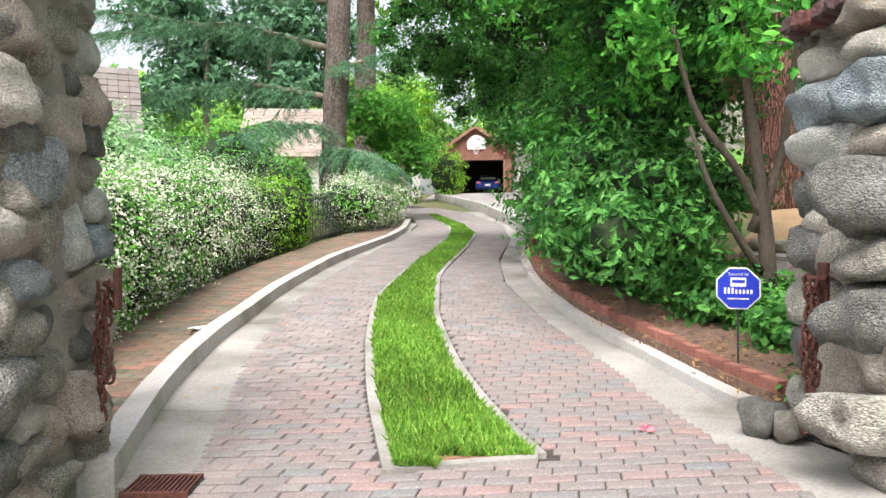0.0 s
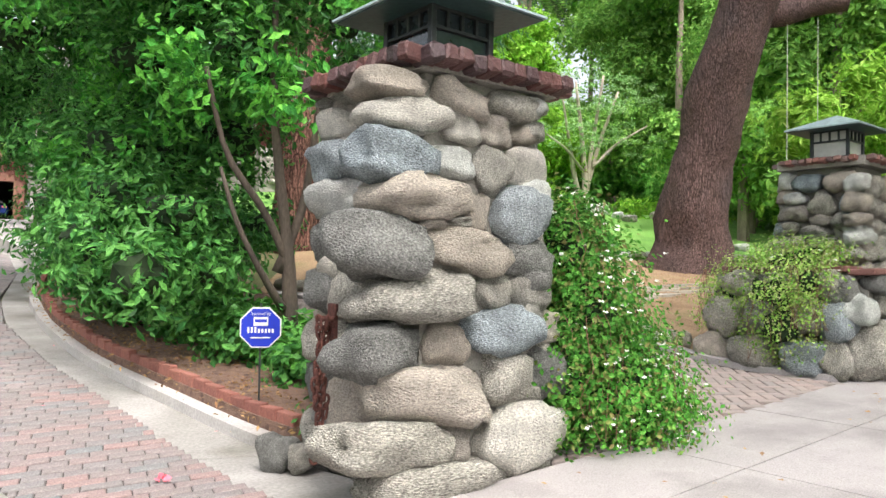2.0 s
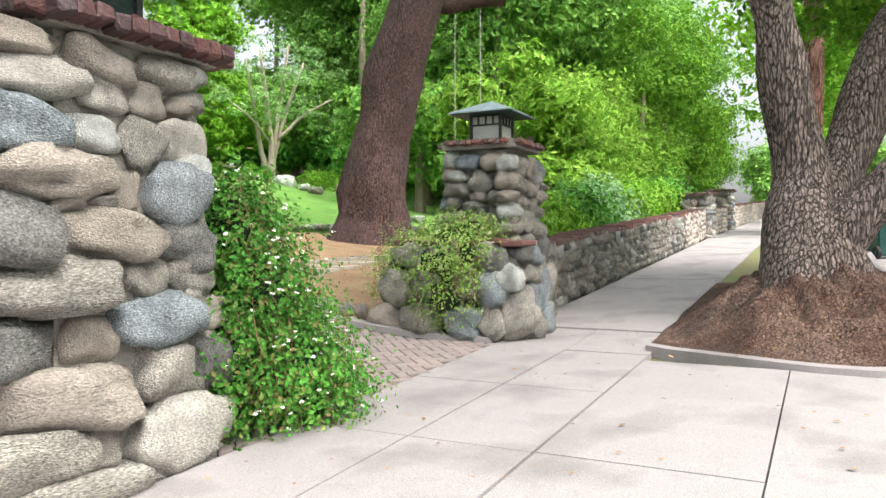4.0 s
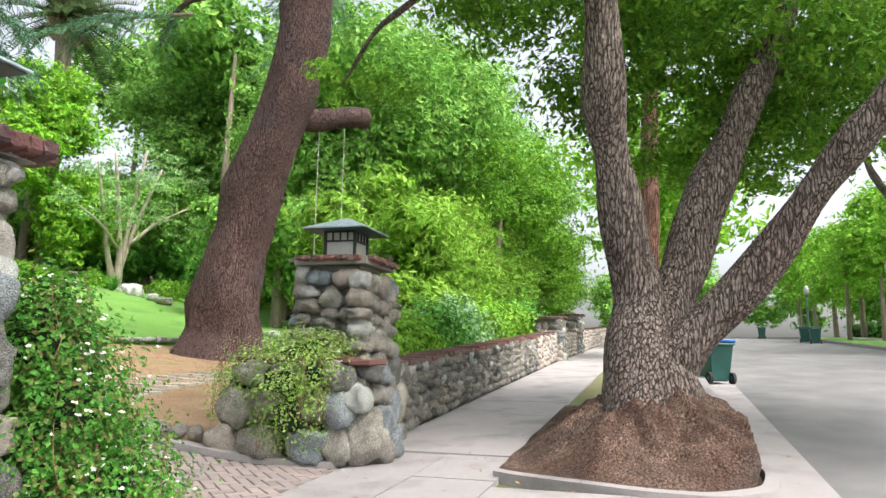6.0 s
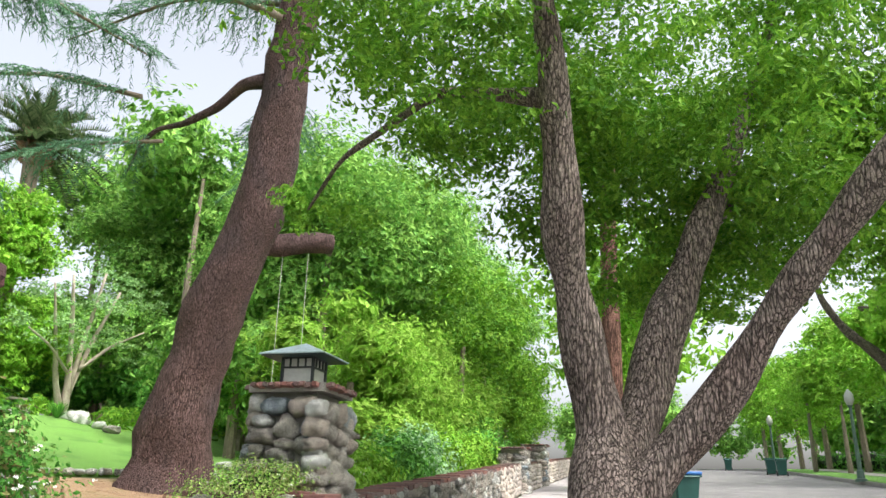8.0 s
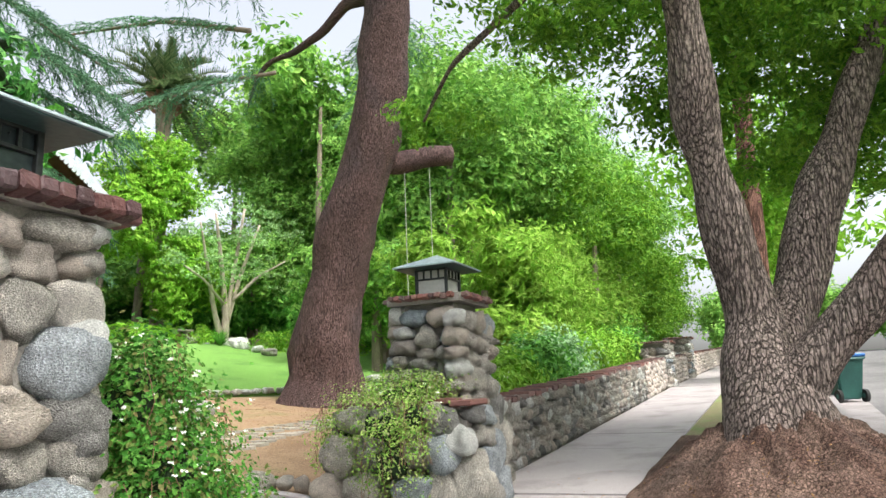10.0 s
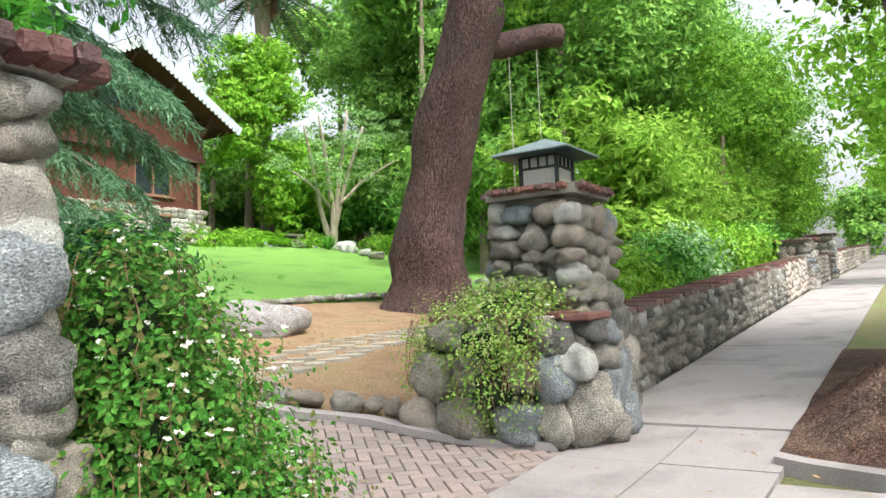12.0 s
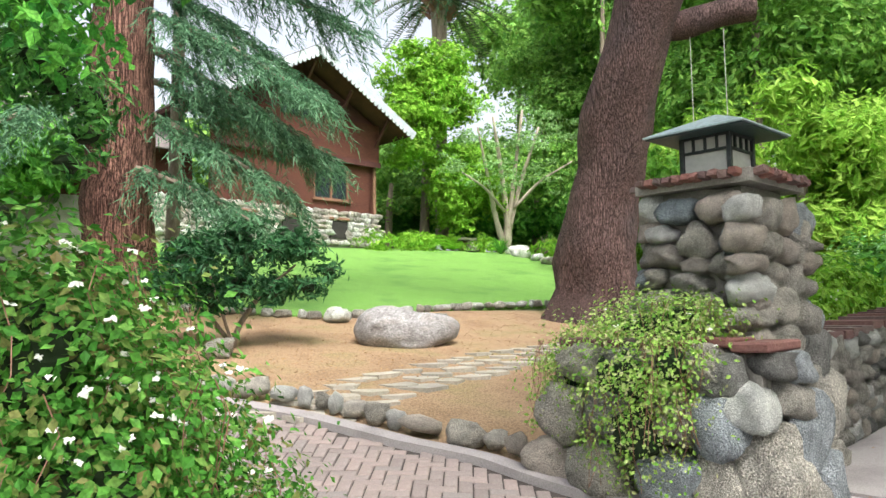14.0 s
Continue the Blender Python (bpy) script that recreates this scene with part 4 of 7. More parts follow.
def pillar(c, base, top, half0, half1, label, placed, cap="capbrick", low=False, fill_faces=(0, 1, 2, 3), seed=1, group="stone pillars"):
    """c: plan centre. placed: {face: [(u, z, w, h, tone)]}, u from the face's first corner. Faces: 0 street, 1 right, 2 garden, 3 left."""
    R.seed(seed)
    c = Vector((c[0], c[1], 0))
    t = empty("stone_pillar", Vector((c.x, c.y, base)), label, "stone pillar", group)
    o = Vector((c.x, c.y, base))
    height = top - base
    bm = bmesh.new()
    d0, d1 = half0 - (0.08 if low or seed != 4 else 0.12), half1 - (0.08 if seed != 4 else 0.12)
    lowr = [bm.verts.new(DV * (x * d0) + NV * (y * d0) + Vector((0, 0, -0.1))) for x, y in ((-1, -1), (1, -1), (1, 1), (-1, 1))]
    upr = [bm.verts.new(DV * (x * d1) + NV * (y * d1) + Vector((0, 0, height))) for x, y in ((-1, -1), (1, -1), (1, 1), (-1, 1))]
    for a in range(4):
        b = (a + 1) % 4
        bm.faces.new((lowr[a], lowr[b], upr[b], upr[a]))
    bm.faces.new(upr)
    bmesh.ops.subdivide_edges(bm, edges=bm.edges[:], cuts=6, use_grid_fill=True)
    for v in bm.verts:
        v.co += v.co.normalized() * 0.02 * noise.noise(v.co * 6)
    part("mortar_core", bm, M["mortar"], t)
    dirs = [(DV, -NV), (NV, DV), (-DV, NV), (-NV, -DV)]
    for f in fill_faces:
        ax, out = dirs[f]
        yaw = 14.9 + 90 * f
        if f in placed:
            todo = placed[f]
        else:
            todo, z = [], 0.1
            while z < height - 0.05:
                hh = R.uniform(0.16, 0.28)
                u = R.uniform(0.0, 0.08)
                half = half0 + (half1 - half0) * z / height
                while u < 2 * half - 0.05:
                    w = R.uniform(0.2, 0.45)
                    todo.append((min(u + w / 2, 2 * half - w * 0.5 + 0.02), z, w, hh, R.choice("ggtcbwdtg")))
                    u += w * 0.92
                z += hh * 0.9
        for u, z, w, hh, tone in todo:
            u = max(u, w * 0.5 - 0.06) if f == 3 else u
            half = half0 + (half1 - half0) * max(0, z) / height
            q = ax * (u - half0) + out * (half - ((0.17 if f in (1, 2) else 0.11) if seed != 4 else 0.08))
            depth = min(0.42, max(0.24, (w + hh) * 0.5))
            stone(t, (q.x, q.y, z), (w * 1.08, depth, hh * 1.12), tone, (R.uniform(-6, 6), R.uniform(-8, 8), yaw + R.uniform(-6, 6)), low)
    cap = cap_bricks(t, Vector((0, 0, 0)), half1 + 0.0, height, M[cap], *((-0.03, 0.05) if cap == "capold" else (0.05, 0.085)))
    return t


NEARB = [(-0.08, 2.07, 0.41, 0.14, "t"), (0.34, 2.06, 0.39, 0.18, "t"), (0.75, 2.08, 0.45, 0.17, "g"), (0.0, 1.92, 0.48, 0.17, "c"), (0.34, 1.9, 0.27, 0.17, "c"), (0.59, 1.91, 0.25, 0.17, "t"), (0.82, 1.93, 0.21, 0.13, "t")]
NEARB += [(-0.07, 1.71, 0.47, 0.24, "b"), (0.3, 1.71, 0.29, 0.19, "w"), (0.57, 1.69, 0.26, 0.25, "g"), (0.83, 1.75, 0.29, 0.24, "c"), (0.11, 1.52, 0.59, 0.23, "t"), (0.48, 1.47, 0.14, 0.23, "t"), (0.78, 1.47, 0.44, 0.3, "b")]
NEARB += [(-0.13, 1.25, 0.48, 0.31, "d"), (0.15, 1.37, 0.17, 0.08, "t"), (0.35, 1.4, 0.16, 0.06, "g"), (0.42, 1.25, 0.51, 0.24, "t"), (0.85, 1.22, 0.38, 0.22, "d"), (0.1, 1.01, 0.73, 0.25, "g"), (0.59, 1.04, 0.26, 0.21, "g"), (0.89, 1.03, 0.33, 0.2, "g")]
NEARB += [(-0.16, 0.75, 0.47, 0.28, "d"), (0.25, 0.75, 0.28, 0.24, "t"), (0.65, 0.82, 0.52, 0.24, "b"), (1.02, 0.82, 0.23, 0.17, "t"), (0.13, 0.52, 0.7, 0.31, "t"), (0.67, 0.56, 0.44, 0.26, "g"), (0.99, 0.56, 0.29, 0.32, "d")]
NEARB += [(-0.13, 0.28, 0.68, 0.24, "g"), (0.32, 0.25, 0.21, 0.2, "t"), (0.78, 0.23, 0.7, 0.34, "c"), (0.24, 0.04, 0.87, 0.28, "g"), (0.88, 0.04, 0.45, 0.17, "g")]
NEARA = [(1.05, 2.16, 0.21, 0.1, "g"), (0.8, 2.15, 0.21, 0.09, "g"), (0.45, 2.01, 0.35, 0.22, "g"), (0.9, 2.0, 0.36, 0.2, "c"), (0.85, 1.79, 0.5, 0.26, "b"), (0.45, 1.78, 0.31, 0.24, "t"), (0.87, 1.56, 0.45, 0.24, "w"), (0.4, 1.51, 0.4, 0.24, "d")]
NEARA += [(0.92, 1.3, 0.42, 0.27, "d"), (0.53, 1.3, 0.34, 0.26, "t"), (1.0, 1.02, 0.43, 0.28, "d"), (0.62, 1.0, 0.42, 0.3, "g"), (1.02, 0.73, 0.45, 0.3, "g"), (0.35, 0.82, 0.3, 0.3, "g"), (0.66, 0.64, 0.24, 0.16, "t")]
NEARA += [(1.0, 0.47, 0.41, 0.22, "d"), (0.55, 0.43, 0.6, 0.32, "t"), (0.95, 0.21, 0.4, 0.26, "g"), (1.0, 0.0, 0.3, 0.18, "d"), (0.7, 0.08, 0.25, 0.2, "g"), (0.4, 0.06, 0.3, 0.25, "g"), (0.3, 1.0, 0.2, 0.25, "t"), (0.2, 0.2, 0.25, 0.3, "g")]
P1 = Vector((1.48, 3.45, 0)) + DV * 0.52 + NV * 0.52
FARL = [(0.66, 1.89, 0.33, 0.18, "b"), (0.33, 1.88, 0.31, 0.22, "t"), (0.77, 1.73, 0.24, 0.13, "w"), (0.49, 1.67, 0.31, 0.2, "g"), (0.23, 1.66, 0.17, 0.2, "b"), (0.75, 1.57, 0.28, 0.15, "t"), (0.5, 1.49, 0.23, 0.11, "t"), (0.3, 1.49, 0.2, 0.15, "g"), (0.83, 1.43, 0.17, 0.12, "g"), (0.55, 1.37, 0.29, 0.14, "g"), (0.2, 1.4, 0.2, 0.11, "w")]
FARL += [(0.8, 1.27, 0.3, 0.14, "t"), (0.45, 1.22, 0.33, 0.16, "g"), (0.15, 1.24, 0.25, 0.14, "t"), (0.75, 1.08, 0.36, 0.2, "w"), (0.35, 1.04, 0.34, 0.18, "t"), (0.7, 0.85, 0.4, 0.2, "g"), (0.3, 0.83, 0.36, 0.2, "g")]
FARR = [(0.12, 1.85, 0.3, 0.17, "w"), (0.4, 1.83, 0.28, 0.2, "g"), (0.68, 1.84, 0.26, 0.22, "t"), (0.1, 1.66, 0.28, 0.2, "t"), (0.36, 1.62, 0.24, 0.18, "g"), (0.62, 1.6, 0.28, 0.2, "t"), (0.86, 1.66, 0.22, 0.3, "g"), (0.08, 1.48, 0.32, 0.12, "t"), (0.12, 1.32, 0.34, 0.17, "w"), (0.42, 1.42, 0.26, 0.18, "g"), (0.68, 1.38, 0.26, 0.2, "g")]
FARR += [(0.08, 1.14, 0.42, 0.14, "g"), (0.44, 1.2, 0.3, 0.22, "g"), (0.78, 1.14, 0.36, 0.24, "g"), (0.1, 0.96, 0.36, 0.2, "t"), (0.45, 0.95, 0.32, 0.24, "g"), (0.82, 0.86, 0.36, 0.28, "d"), (0.08, 0.62, 0.46, 0.5, "b"), (0.5, 0.6, 0.4, 0.46, "b"), (0.88, 0.5, 0.38, 0.5, "g"), (0.15, 0.2, 0.5, 0.4, "b"), (0.55, 0.18, 0.4, 0.36, "b"), (0.9, 0.14, 0.4, 0.3, "g")]
near_pillar = pillar(P1, 0.05, 2.22, 0.54, 0.5, "tall mortared river stone pillar with a cap of dark red bricks beside a flowering vine", {0: NEARB, 3: [(1.04 - u, z, w, hh, k) for u, z, w, hh, k in NEARA]}, seed=3)
far_pillar = pillar(P2C, 0.28, 2.31, 0.53, 0.43, "round stone pillar with a weathered brick cap at the end of the garden wall", {3: [(1.05 - u, z, w * 0.9, hh * 1.05, k) for u, z, w, hh, k in FARL], 0: [(u, z, w * 0.95, hh * 1.08, k) for u, z, w, hh, k in FARR]}, cap="capold", seed=4)
LEFTD = [(0.02, 1.96, 0.42, 0.2, "g"), (0.33, 2.02, 0.36, 0.3, "g"), (0.7, 2.16, 0.36, 0.22, "g"), (0.02, 1.74, 0.5, 0.27, "c"), (0.76, 1.93, 0.3, 0.18, "d"), (0.64, 1.7, 0.46, 0.27, "t"), (0.26, 1.46, 0.46, 0.34, "b"), (0.61, 1.44, 0.26, 0.29, "t"), (0.87, 1.48, 0.27, 0.22, "g")]
LEFTD += [(-0.04, 1.48, 0.3, 0.26, "g"), (-0.02, 1.21, 0.5, 0.3, "c"), (0.38, 1.17, 0.32, 0.29, "g"), (0.7, 1.17, 0.34, 0.27, "w"), (0.98, 1.22, 0.26, 0.3, "g"), (0.0, 0.9, 0.42, 0.26, "g"), (0.38, 0.97, 0.36, 0.16, "g"), (0.78, 0.95, 0.44, 0.18, "t"), (0.26, 0.8, 0.34, 0.18, "d"), (0.6, 0.82, 0.3, 0.16, "g")]
LEFTD += [(-0.02, 0.58, 0.44, 0.34, "d"), (0.36, 0.6, 0.36, 0.22, "g"), (0.78, 0.68, 0.38, 0.2, "d"), (0.22, 0.33, 0.46, 0.28, "t"), (0.7, 0.38, 0.46, 0.32, "t"), (-0.06, 0.3, 0.34, 0.26, "d"), (0.42, 0.08, 0.46, 0.22, "g"), (0.84, 0.13, 0.38, 0.24, "g"), (0.0, 0.04, 0.4, 0.24, "t"), (1.02, 0.5, 0.24, 0.3, "g"), (1.02, 0.9, 0.24, 0.26, "t"), (1.0, 1.8, 0.26, 0.3, "g")]
LEFTD += [(0.1, 2.28, 0.42, 0.24, "t"), (0.5, 2.34, 0.4, 0.24, "g"), (0.88, 2.36, 0.3, 0.2, "w")]
left_pillar = pillar(P1 - DV * 4.75 + NV * 0.02, -0.02, 2.48, 0.54, 0.52, "broad pillar of large pale and grey river stones at the driveway mouth", {1: LEFTD}, seed=11)
lantern((P1.x, P1.y, 2.31), 14.9, glass="darkglass", grow=1.28)
lantern((P2C.x, P2C.y, 2.37), 14.9, grow=1.06)


def stub_wall():
    """The low vine-grown end of wall that stands against the far pillar."""
    R.seed(21)
    o = P2C - DV * 0.72 + Vector((0, 0, 0.28))
    t = empty("low_stone_wall", o, "low stone wall end with a dark brick slab on top and trailing vines", "stone wall")
    bm = bmesh.new()
    box(bm, (0.4, 1.5, 0.98), pose(0.02, 0.12, 0.44, 0, 0, 14.9))
    part("mortar_core", bm, M["mortar"], t)
    for a, n, z, w, d, hh, tone in [(-0.24, -0.6, 0.62, 0.32, 0.3, 0.3, "w"), (0.12, -0.68, 0.84, 0.3, 0.3, 0.2, "b"), (-0.12, -0.68, 0.24, 0.5, 0.42, 0.52, "g"), (0.22, -0.7, 0.5, 0.3, 0.3, 0.5, "b"), (0.3, -0.72, 0.16, 0.4, 0.34, 0.4, "b"), (-0.27, -0.44, 0.5, 0.32, 0.34, 0.42, "b"), (-0.27, -0.42, 0.16, 0.34, 0.36, 0.38, "g"), (-0.25, -0.44, 0.8, 0.28, 0.3, 0.24, "d"), (0.04, -0.7, 0.66, 0.26, 0.26, 0.24, "g"), (0.06, -0.72, 0.4, 0.26, 0.28, 0.38, "b"), (0.05, -0.74, 0.1, 0.34, 0.3, 0.34, "g"), (-0.02, -0.66, 0.86, 0.3, 0.26, 0.2, "d"), (0.36, -0.66, 0.74, 0.26, 0.24, 0.22, "g"), (0.48, -0.66, 0.5, 0.24, 0.24, 0.3, "b"), (-0.26, -0.3, 0.86, 0.3, 0.4, 0.26, "g"),
                                    (-0.26, 0.1, 0.84, 0.3, 0.44, 0.26, "d"), (-0.28, 0.5, 0.84, 0.3, 0.4, 0.26, "g"), (-0.28, -0.2, 0.55, 0.3, 0.4, 0.36, "g"), (-0.28, 0.25, 0.52, 0.3, 0.5, 0.34, "d"), (-0.28, 0.7, 0.5, 0.3, 0.4, 0.4, "g"), (-0.32, -0.15, 0.18, 0.36, 0.46, 0.36, "b"), (-0.32, 0.35, 0.16, 0.36, 0.5, 0.36, "g"), (-0.3, 0.8, 0.16, 0.34, 0.4, 0.34, "t"), (0.0, 0.88, 0.5, 0.4, 0.3, 0.4, "g"), (0, 0.9, 0.15, 0.4, 0.3, 0.4, "g")]:
        q = DV * a + NV * n
        stone(t, (q.x, q.y, z), (w, d, hh), tone, (R.uniform(-5, 5), R.uniform(-5, 5), 14.9 + R.uniform(-8, 8)))
    for i in range(6):
        bm = bmesh.new()
        box(bm, (0.42, 0.24, 0.06), None, 0.012)
        q = DV * -0.04 + NV * (-0.62 + 0.25 * i)
        ob = part("brick", bm, M["capold"], t)
        ob.matrix_basis = Matrix.Translation((q.x, q.y, 0.985 + R.uniform(-0.01, 0.01))) @ pose(0, 0, 0, R.uniform(-2, 2), R.uniform(-2, 2), 14.9 + R.uniform(-3, 3))


stub_wall()


def garden_wall():
    """The long low fieldstone wall along the walk, with a brick coping."""
    R.seed(31)
    o = Vector((*from_wall(0.6, -0.12), 0))
    t = empty("garden_wall", o, "long low mortared fieldstone wall with a dark brick coping along the walk", "stone wall", kind="structure")
    n = 60
    A = np.linspace(0.45, 44, n)
    V, F = [], []
    for a in A:
        for nn, z in ((-0.3, -0.1), (-0.27, 0.8), (0.1, 0.8), (0.12, -0.1)):
            x, y = from_wall(a, nn)
            V.append((x - o.x, y - o.y, h(*from_wall(a, -0.4)) + z))
    for i in range(n - 1):
        for k in range(3):
            F.append((i * 4 + k, i * 4 + k + 1, i * 4 + k + 5, i * 4 + k + 4))
    raw("mortar_core", V, F, M["mortar"], t)
    count, far = 0, []
    cap_far = []
    a = 0.55
    stones = []
    for row in range(6):
        z, a = 0.06 + row * 0.135, 0.5 + R.uniform(0, 0.1)
        while a < 40:
            w = R.uniform(0.13, 0.34)
            stones.append((a + w / 2, z + R.uniform(-0.03, 0.03), w, R.uniform(0.13, 0.2)))
            a += w * 0.93
    stones.sort()
    lowm = ROCKS_LOW["g"][0]
    co = np.empty(len(lowm.vertices) * 3, np.float32)
    lowm.vertices.foreach_get("co", co)
    co = co.reshape(-1, 3)
    fc = np.array([p.vertices[:] for p in lowm.polygons])
    V, F = [], []
    for i, (a, z, w, hh) in enumerate(stones):
        x, y = from_wall(a, -0.28)
        zz = h(*from_wall(a, -0.4)) + z
        if i < 290:
            stone(t, (x - o.x, y - o.y, zz), (w * 1.08, 0.22, hh * 1.1), R.choice("gtgdtwg"), (R.uniform(-8, 8), R.uniform(-14, 14), 14.9 + R.uniform(-8, 8)), True)
        else:
            m = np.array(Euler((R.uniform(-0.2, 0.2) + R.choice((0, 3.14)), R.uniform(-0.3, 0.3), 0.26)).to_matrix())
            V.append((co * (w * 0.54, 0.11, hh * 0.55)) @ m.T + (x - o.x, y - o.y, zz))
            F.append(fc + len(co) * (len(V) - 1))
    tagged(raw("far_stones", np.concatenate(V), np.concatenate(F), M["st_far"], t, smooth=True), kind="stuff")
    q = []
    a = 0.5
    while a < 44:
        w = R.uniform(0.2, 0.3)
        z = h(*from_wall(a, -0.4)) + 0.87 + R.uniform(-0.012, 0.012)
        q.append([(*from_wall(a + da, nn), z) for da, nn in ((0, -0.36 + R.uniform(-0.02, 0.02)), (w, -0.36), (w, 0.14), (0, 0.14))])
        a += w
    lay(t, q, (8, 5.5), M["capold"], M["capbrick"], 0.065, "brick", "far_coping")


garden_wall()


# ---- chains, sign, drain ----
def chain(top, length, yaw, label):
    t = empty("hanging_chain", Vector(top), label, "chain", "rusty chains")
    bm = bmesh.new()
    box(bm, (0.09, 0.02, 0.2), pose(0.07, 0.03, -0.02, 0, 0, yaw), 0.004)
    part("wall_plate", bm, M["rust"], t)
    bm = bmesh.new()
    bmesh.ops.create_cone(bm, segments=8, radius1=0.016, radius2=0.016, depth=0.12, matrix=pose(0.03, 0.02, 0, 90, 0, yaw - 60), cap_ends=True)
    part("hook", bm, M["rust"], t)
    link = bmesh.new()
    path = [Vector((0.015 * math.cos(a), 0, 0.02 * math.sin(a) + (0.012 if math.sin(a) > 0 else -0.012))) for a in [2 * math.pi * i / 12 for i in range(12)]]
    rings = []
    for i, p in enumerate(path):
        d = (path[(i + 1) % 12] - path[i - 1]).normalized()
        u = Vector((0, 1, 0))
        w = d.cross(u)
        rings.append([link.verts.new(p + (u * math.cos(a) + w * math.sin(a)) * 0.0065) for a in [2 * math.pi * k / 6 for k in range(6)]])
    for i in range(12):
        a, b = rings[i], rings[(i + 1) % 12]
        for k in range(6):
            link.faces.new((a[k], a[(k + 1) % 6], b[(k + 1) % 6], b[k]))
    first = part("link", link, M["rust"], t, smooth=True)
    n = int(length / 0.046)
    for strand in range(2):
        m = n if strand == 0 else int(n * 0.72)
        for i in range(m):
            ob = first if (strand, i) == (0, 0) else new("link", first.data)
            ob.parent = t
            x = (0.022 if strand else -0.012) + 0.012 * math.sin(i * 0.7 + strand)
            ob.matrix_basis = pose(x, 0.012 * strand + 0.006 * math.sin(i), -0.02 - i * 0.046, R.uniform(-8, 8), R.uniform(-12, 12), yaw + (90 if i % 2 else 0) + R.uniform(-20, 20)) @ Matrix.Scale(1.25, 4)
    return t


chain((1.1, 3.83, 0.93), 0.76, 100, "rusty iron chain hanging doubled from a plate on the stone pillar")
chain((-2.23, 3.19, 0.93), 0.7, -70, "rusty iron chain hanging doubled on the broad stone pillar")


def yard_sign():
    t = empty("yard_sign", Vector((1.07, 5.3, h(1.07, 5.3))), "blue octagonal security sign with white lettering on a thin stake", "sign")
    z = (0.775 - t.location.z) / 1.128
    bm = bmesh.new()
    bmesh.ops.create_cone(bm, segments=8, radius1=0.135, radius2=0.135, depth=0.012, cap_ends=True, matrix=pose(0, 0, z, 90, 22.5, 0))
    f = part("border", bm, M["white"], t)
    bm = bmesh.new()
    bmesh.ops.create_cone(bm, segments=8, radius1=0.126, radius2=0.126, depth=0.016, cap_ends=True, matrix=pose(0, 0, z, 90, 22.5, 0))
    part("panel", bm, M["blue"], t)
    bm = bmesh.new()
    box(bm, (0.012, 0.006, 0.9), pose(0, 0.012, z - 0.3), 0.001)
    part("stake", bm, M["fence"], t)
    bm = bmesh.new()
    box(bm, (0.088, 0.004, 0.054), pose(0, -0.009, z + 0.038))
    part("emblem", bm, M["white"], t)
    bm = bmesh.new()
    box(bm, (0.072, 0.004, 0.018), pose(0, -0.012, z + 0.042))
    part("emblem_bar", bm, M["blue"], t)
    cu = bpy.data.curves.new("lettering", "FONT")
    cu.body, cu.size, cu.align_x, cu.extrude = "Secured by", 0.026, "CENTER", 0.001
    cu.materials.append(M["white"])
    ob = new("lettering", cu)
    ob.parent = t
    ob.matrix_basis = pose(0, -0.0105, z + 0.078, 90, 0, 0)
    for k, hh in enumerate((0.036, 0.036, 0.036, 0.026, 0.024, 0.024, 0.024, 0.024)):
        bm = bmesh.new()
        box(bm, (0.012, 0.003, hh), pose(-0.074 + k * 0.021, -0.0095, z - 0.032 + hh / 2))
        part("name_bar", bm, M["white"], t)
    bm = bmesh.new()
    box(bm, (0.12, 0.003, 0.008), pose(0, -0.0095, z - 0.062))
    part("number_bar", bm, M["white"], t)
    t.rotation_euler = (0, 0, radians(-8))
    t.scale = (1.128, 1.128, 1.128)


yard_sign()


def drain():
    t = empty("drain_grate", Vector((-1.93, 3.2, h(-1.93, 3.2) + 0.006)), "rusty iron drain grate set in the gutter", "drain")
    bm = bmesh.new()
    box(bm, (0.5, 0.34, 0.012))
    part("pit", bm, M["black"], t)
    for y in (-0.17, 0.17):
        bm = bmesh.new()
        box(bm, (0.5, 0.025, 0.03), pose(0, y, 0.008), 0.002)
        part("frame", bm, M["rust"], t)
    for i in range(14):
        bm = bmesh.new()
        box(bm, (0.017, 0.32, 0.022), pose(-0.235 + i * 0.036, 0, 0.01), 0.002)
        part("bar", bm, M["rust"], t)
    t.rotation_euler = (0, 0, radians(12))
    t.scale = (0.62, 0.72, 1)


drain()


# ---- trees ----
def g(x, y, dz=0.0):
    return (x, y, h(x, y) + dz)


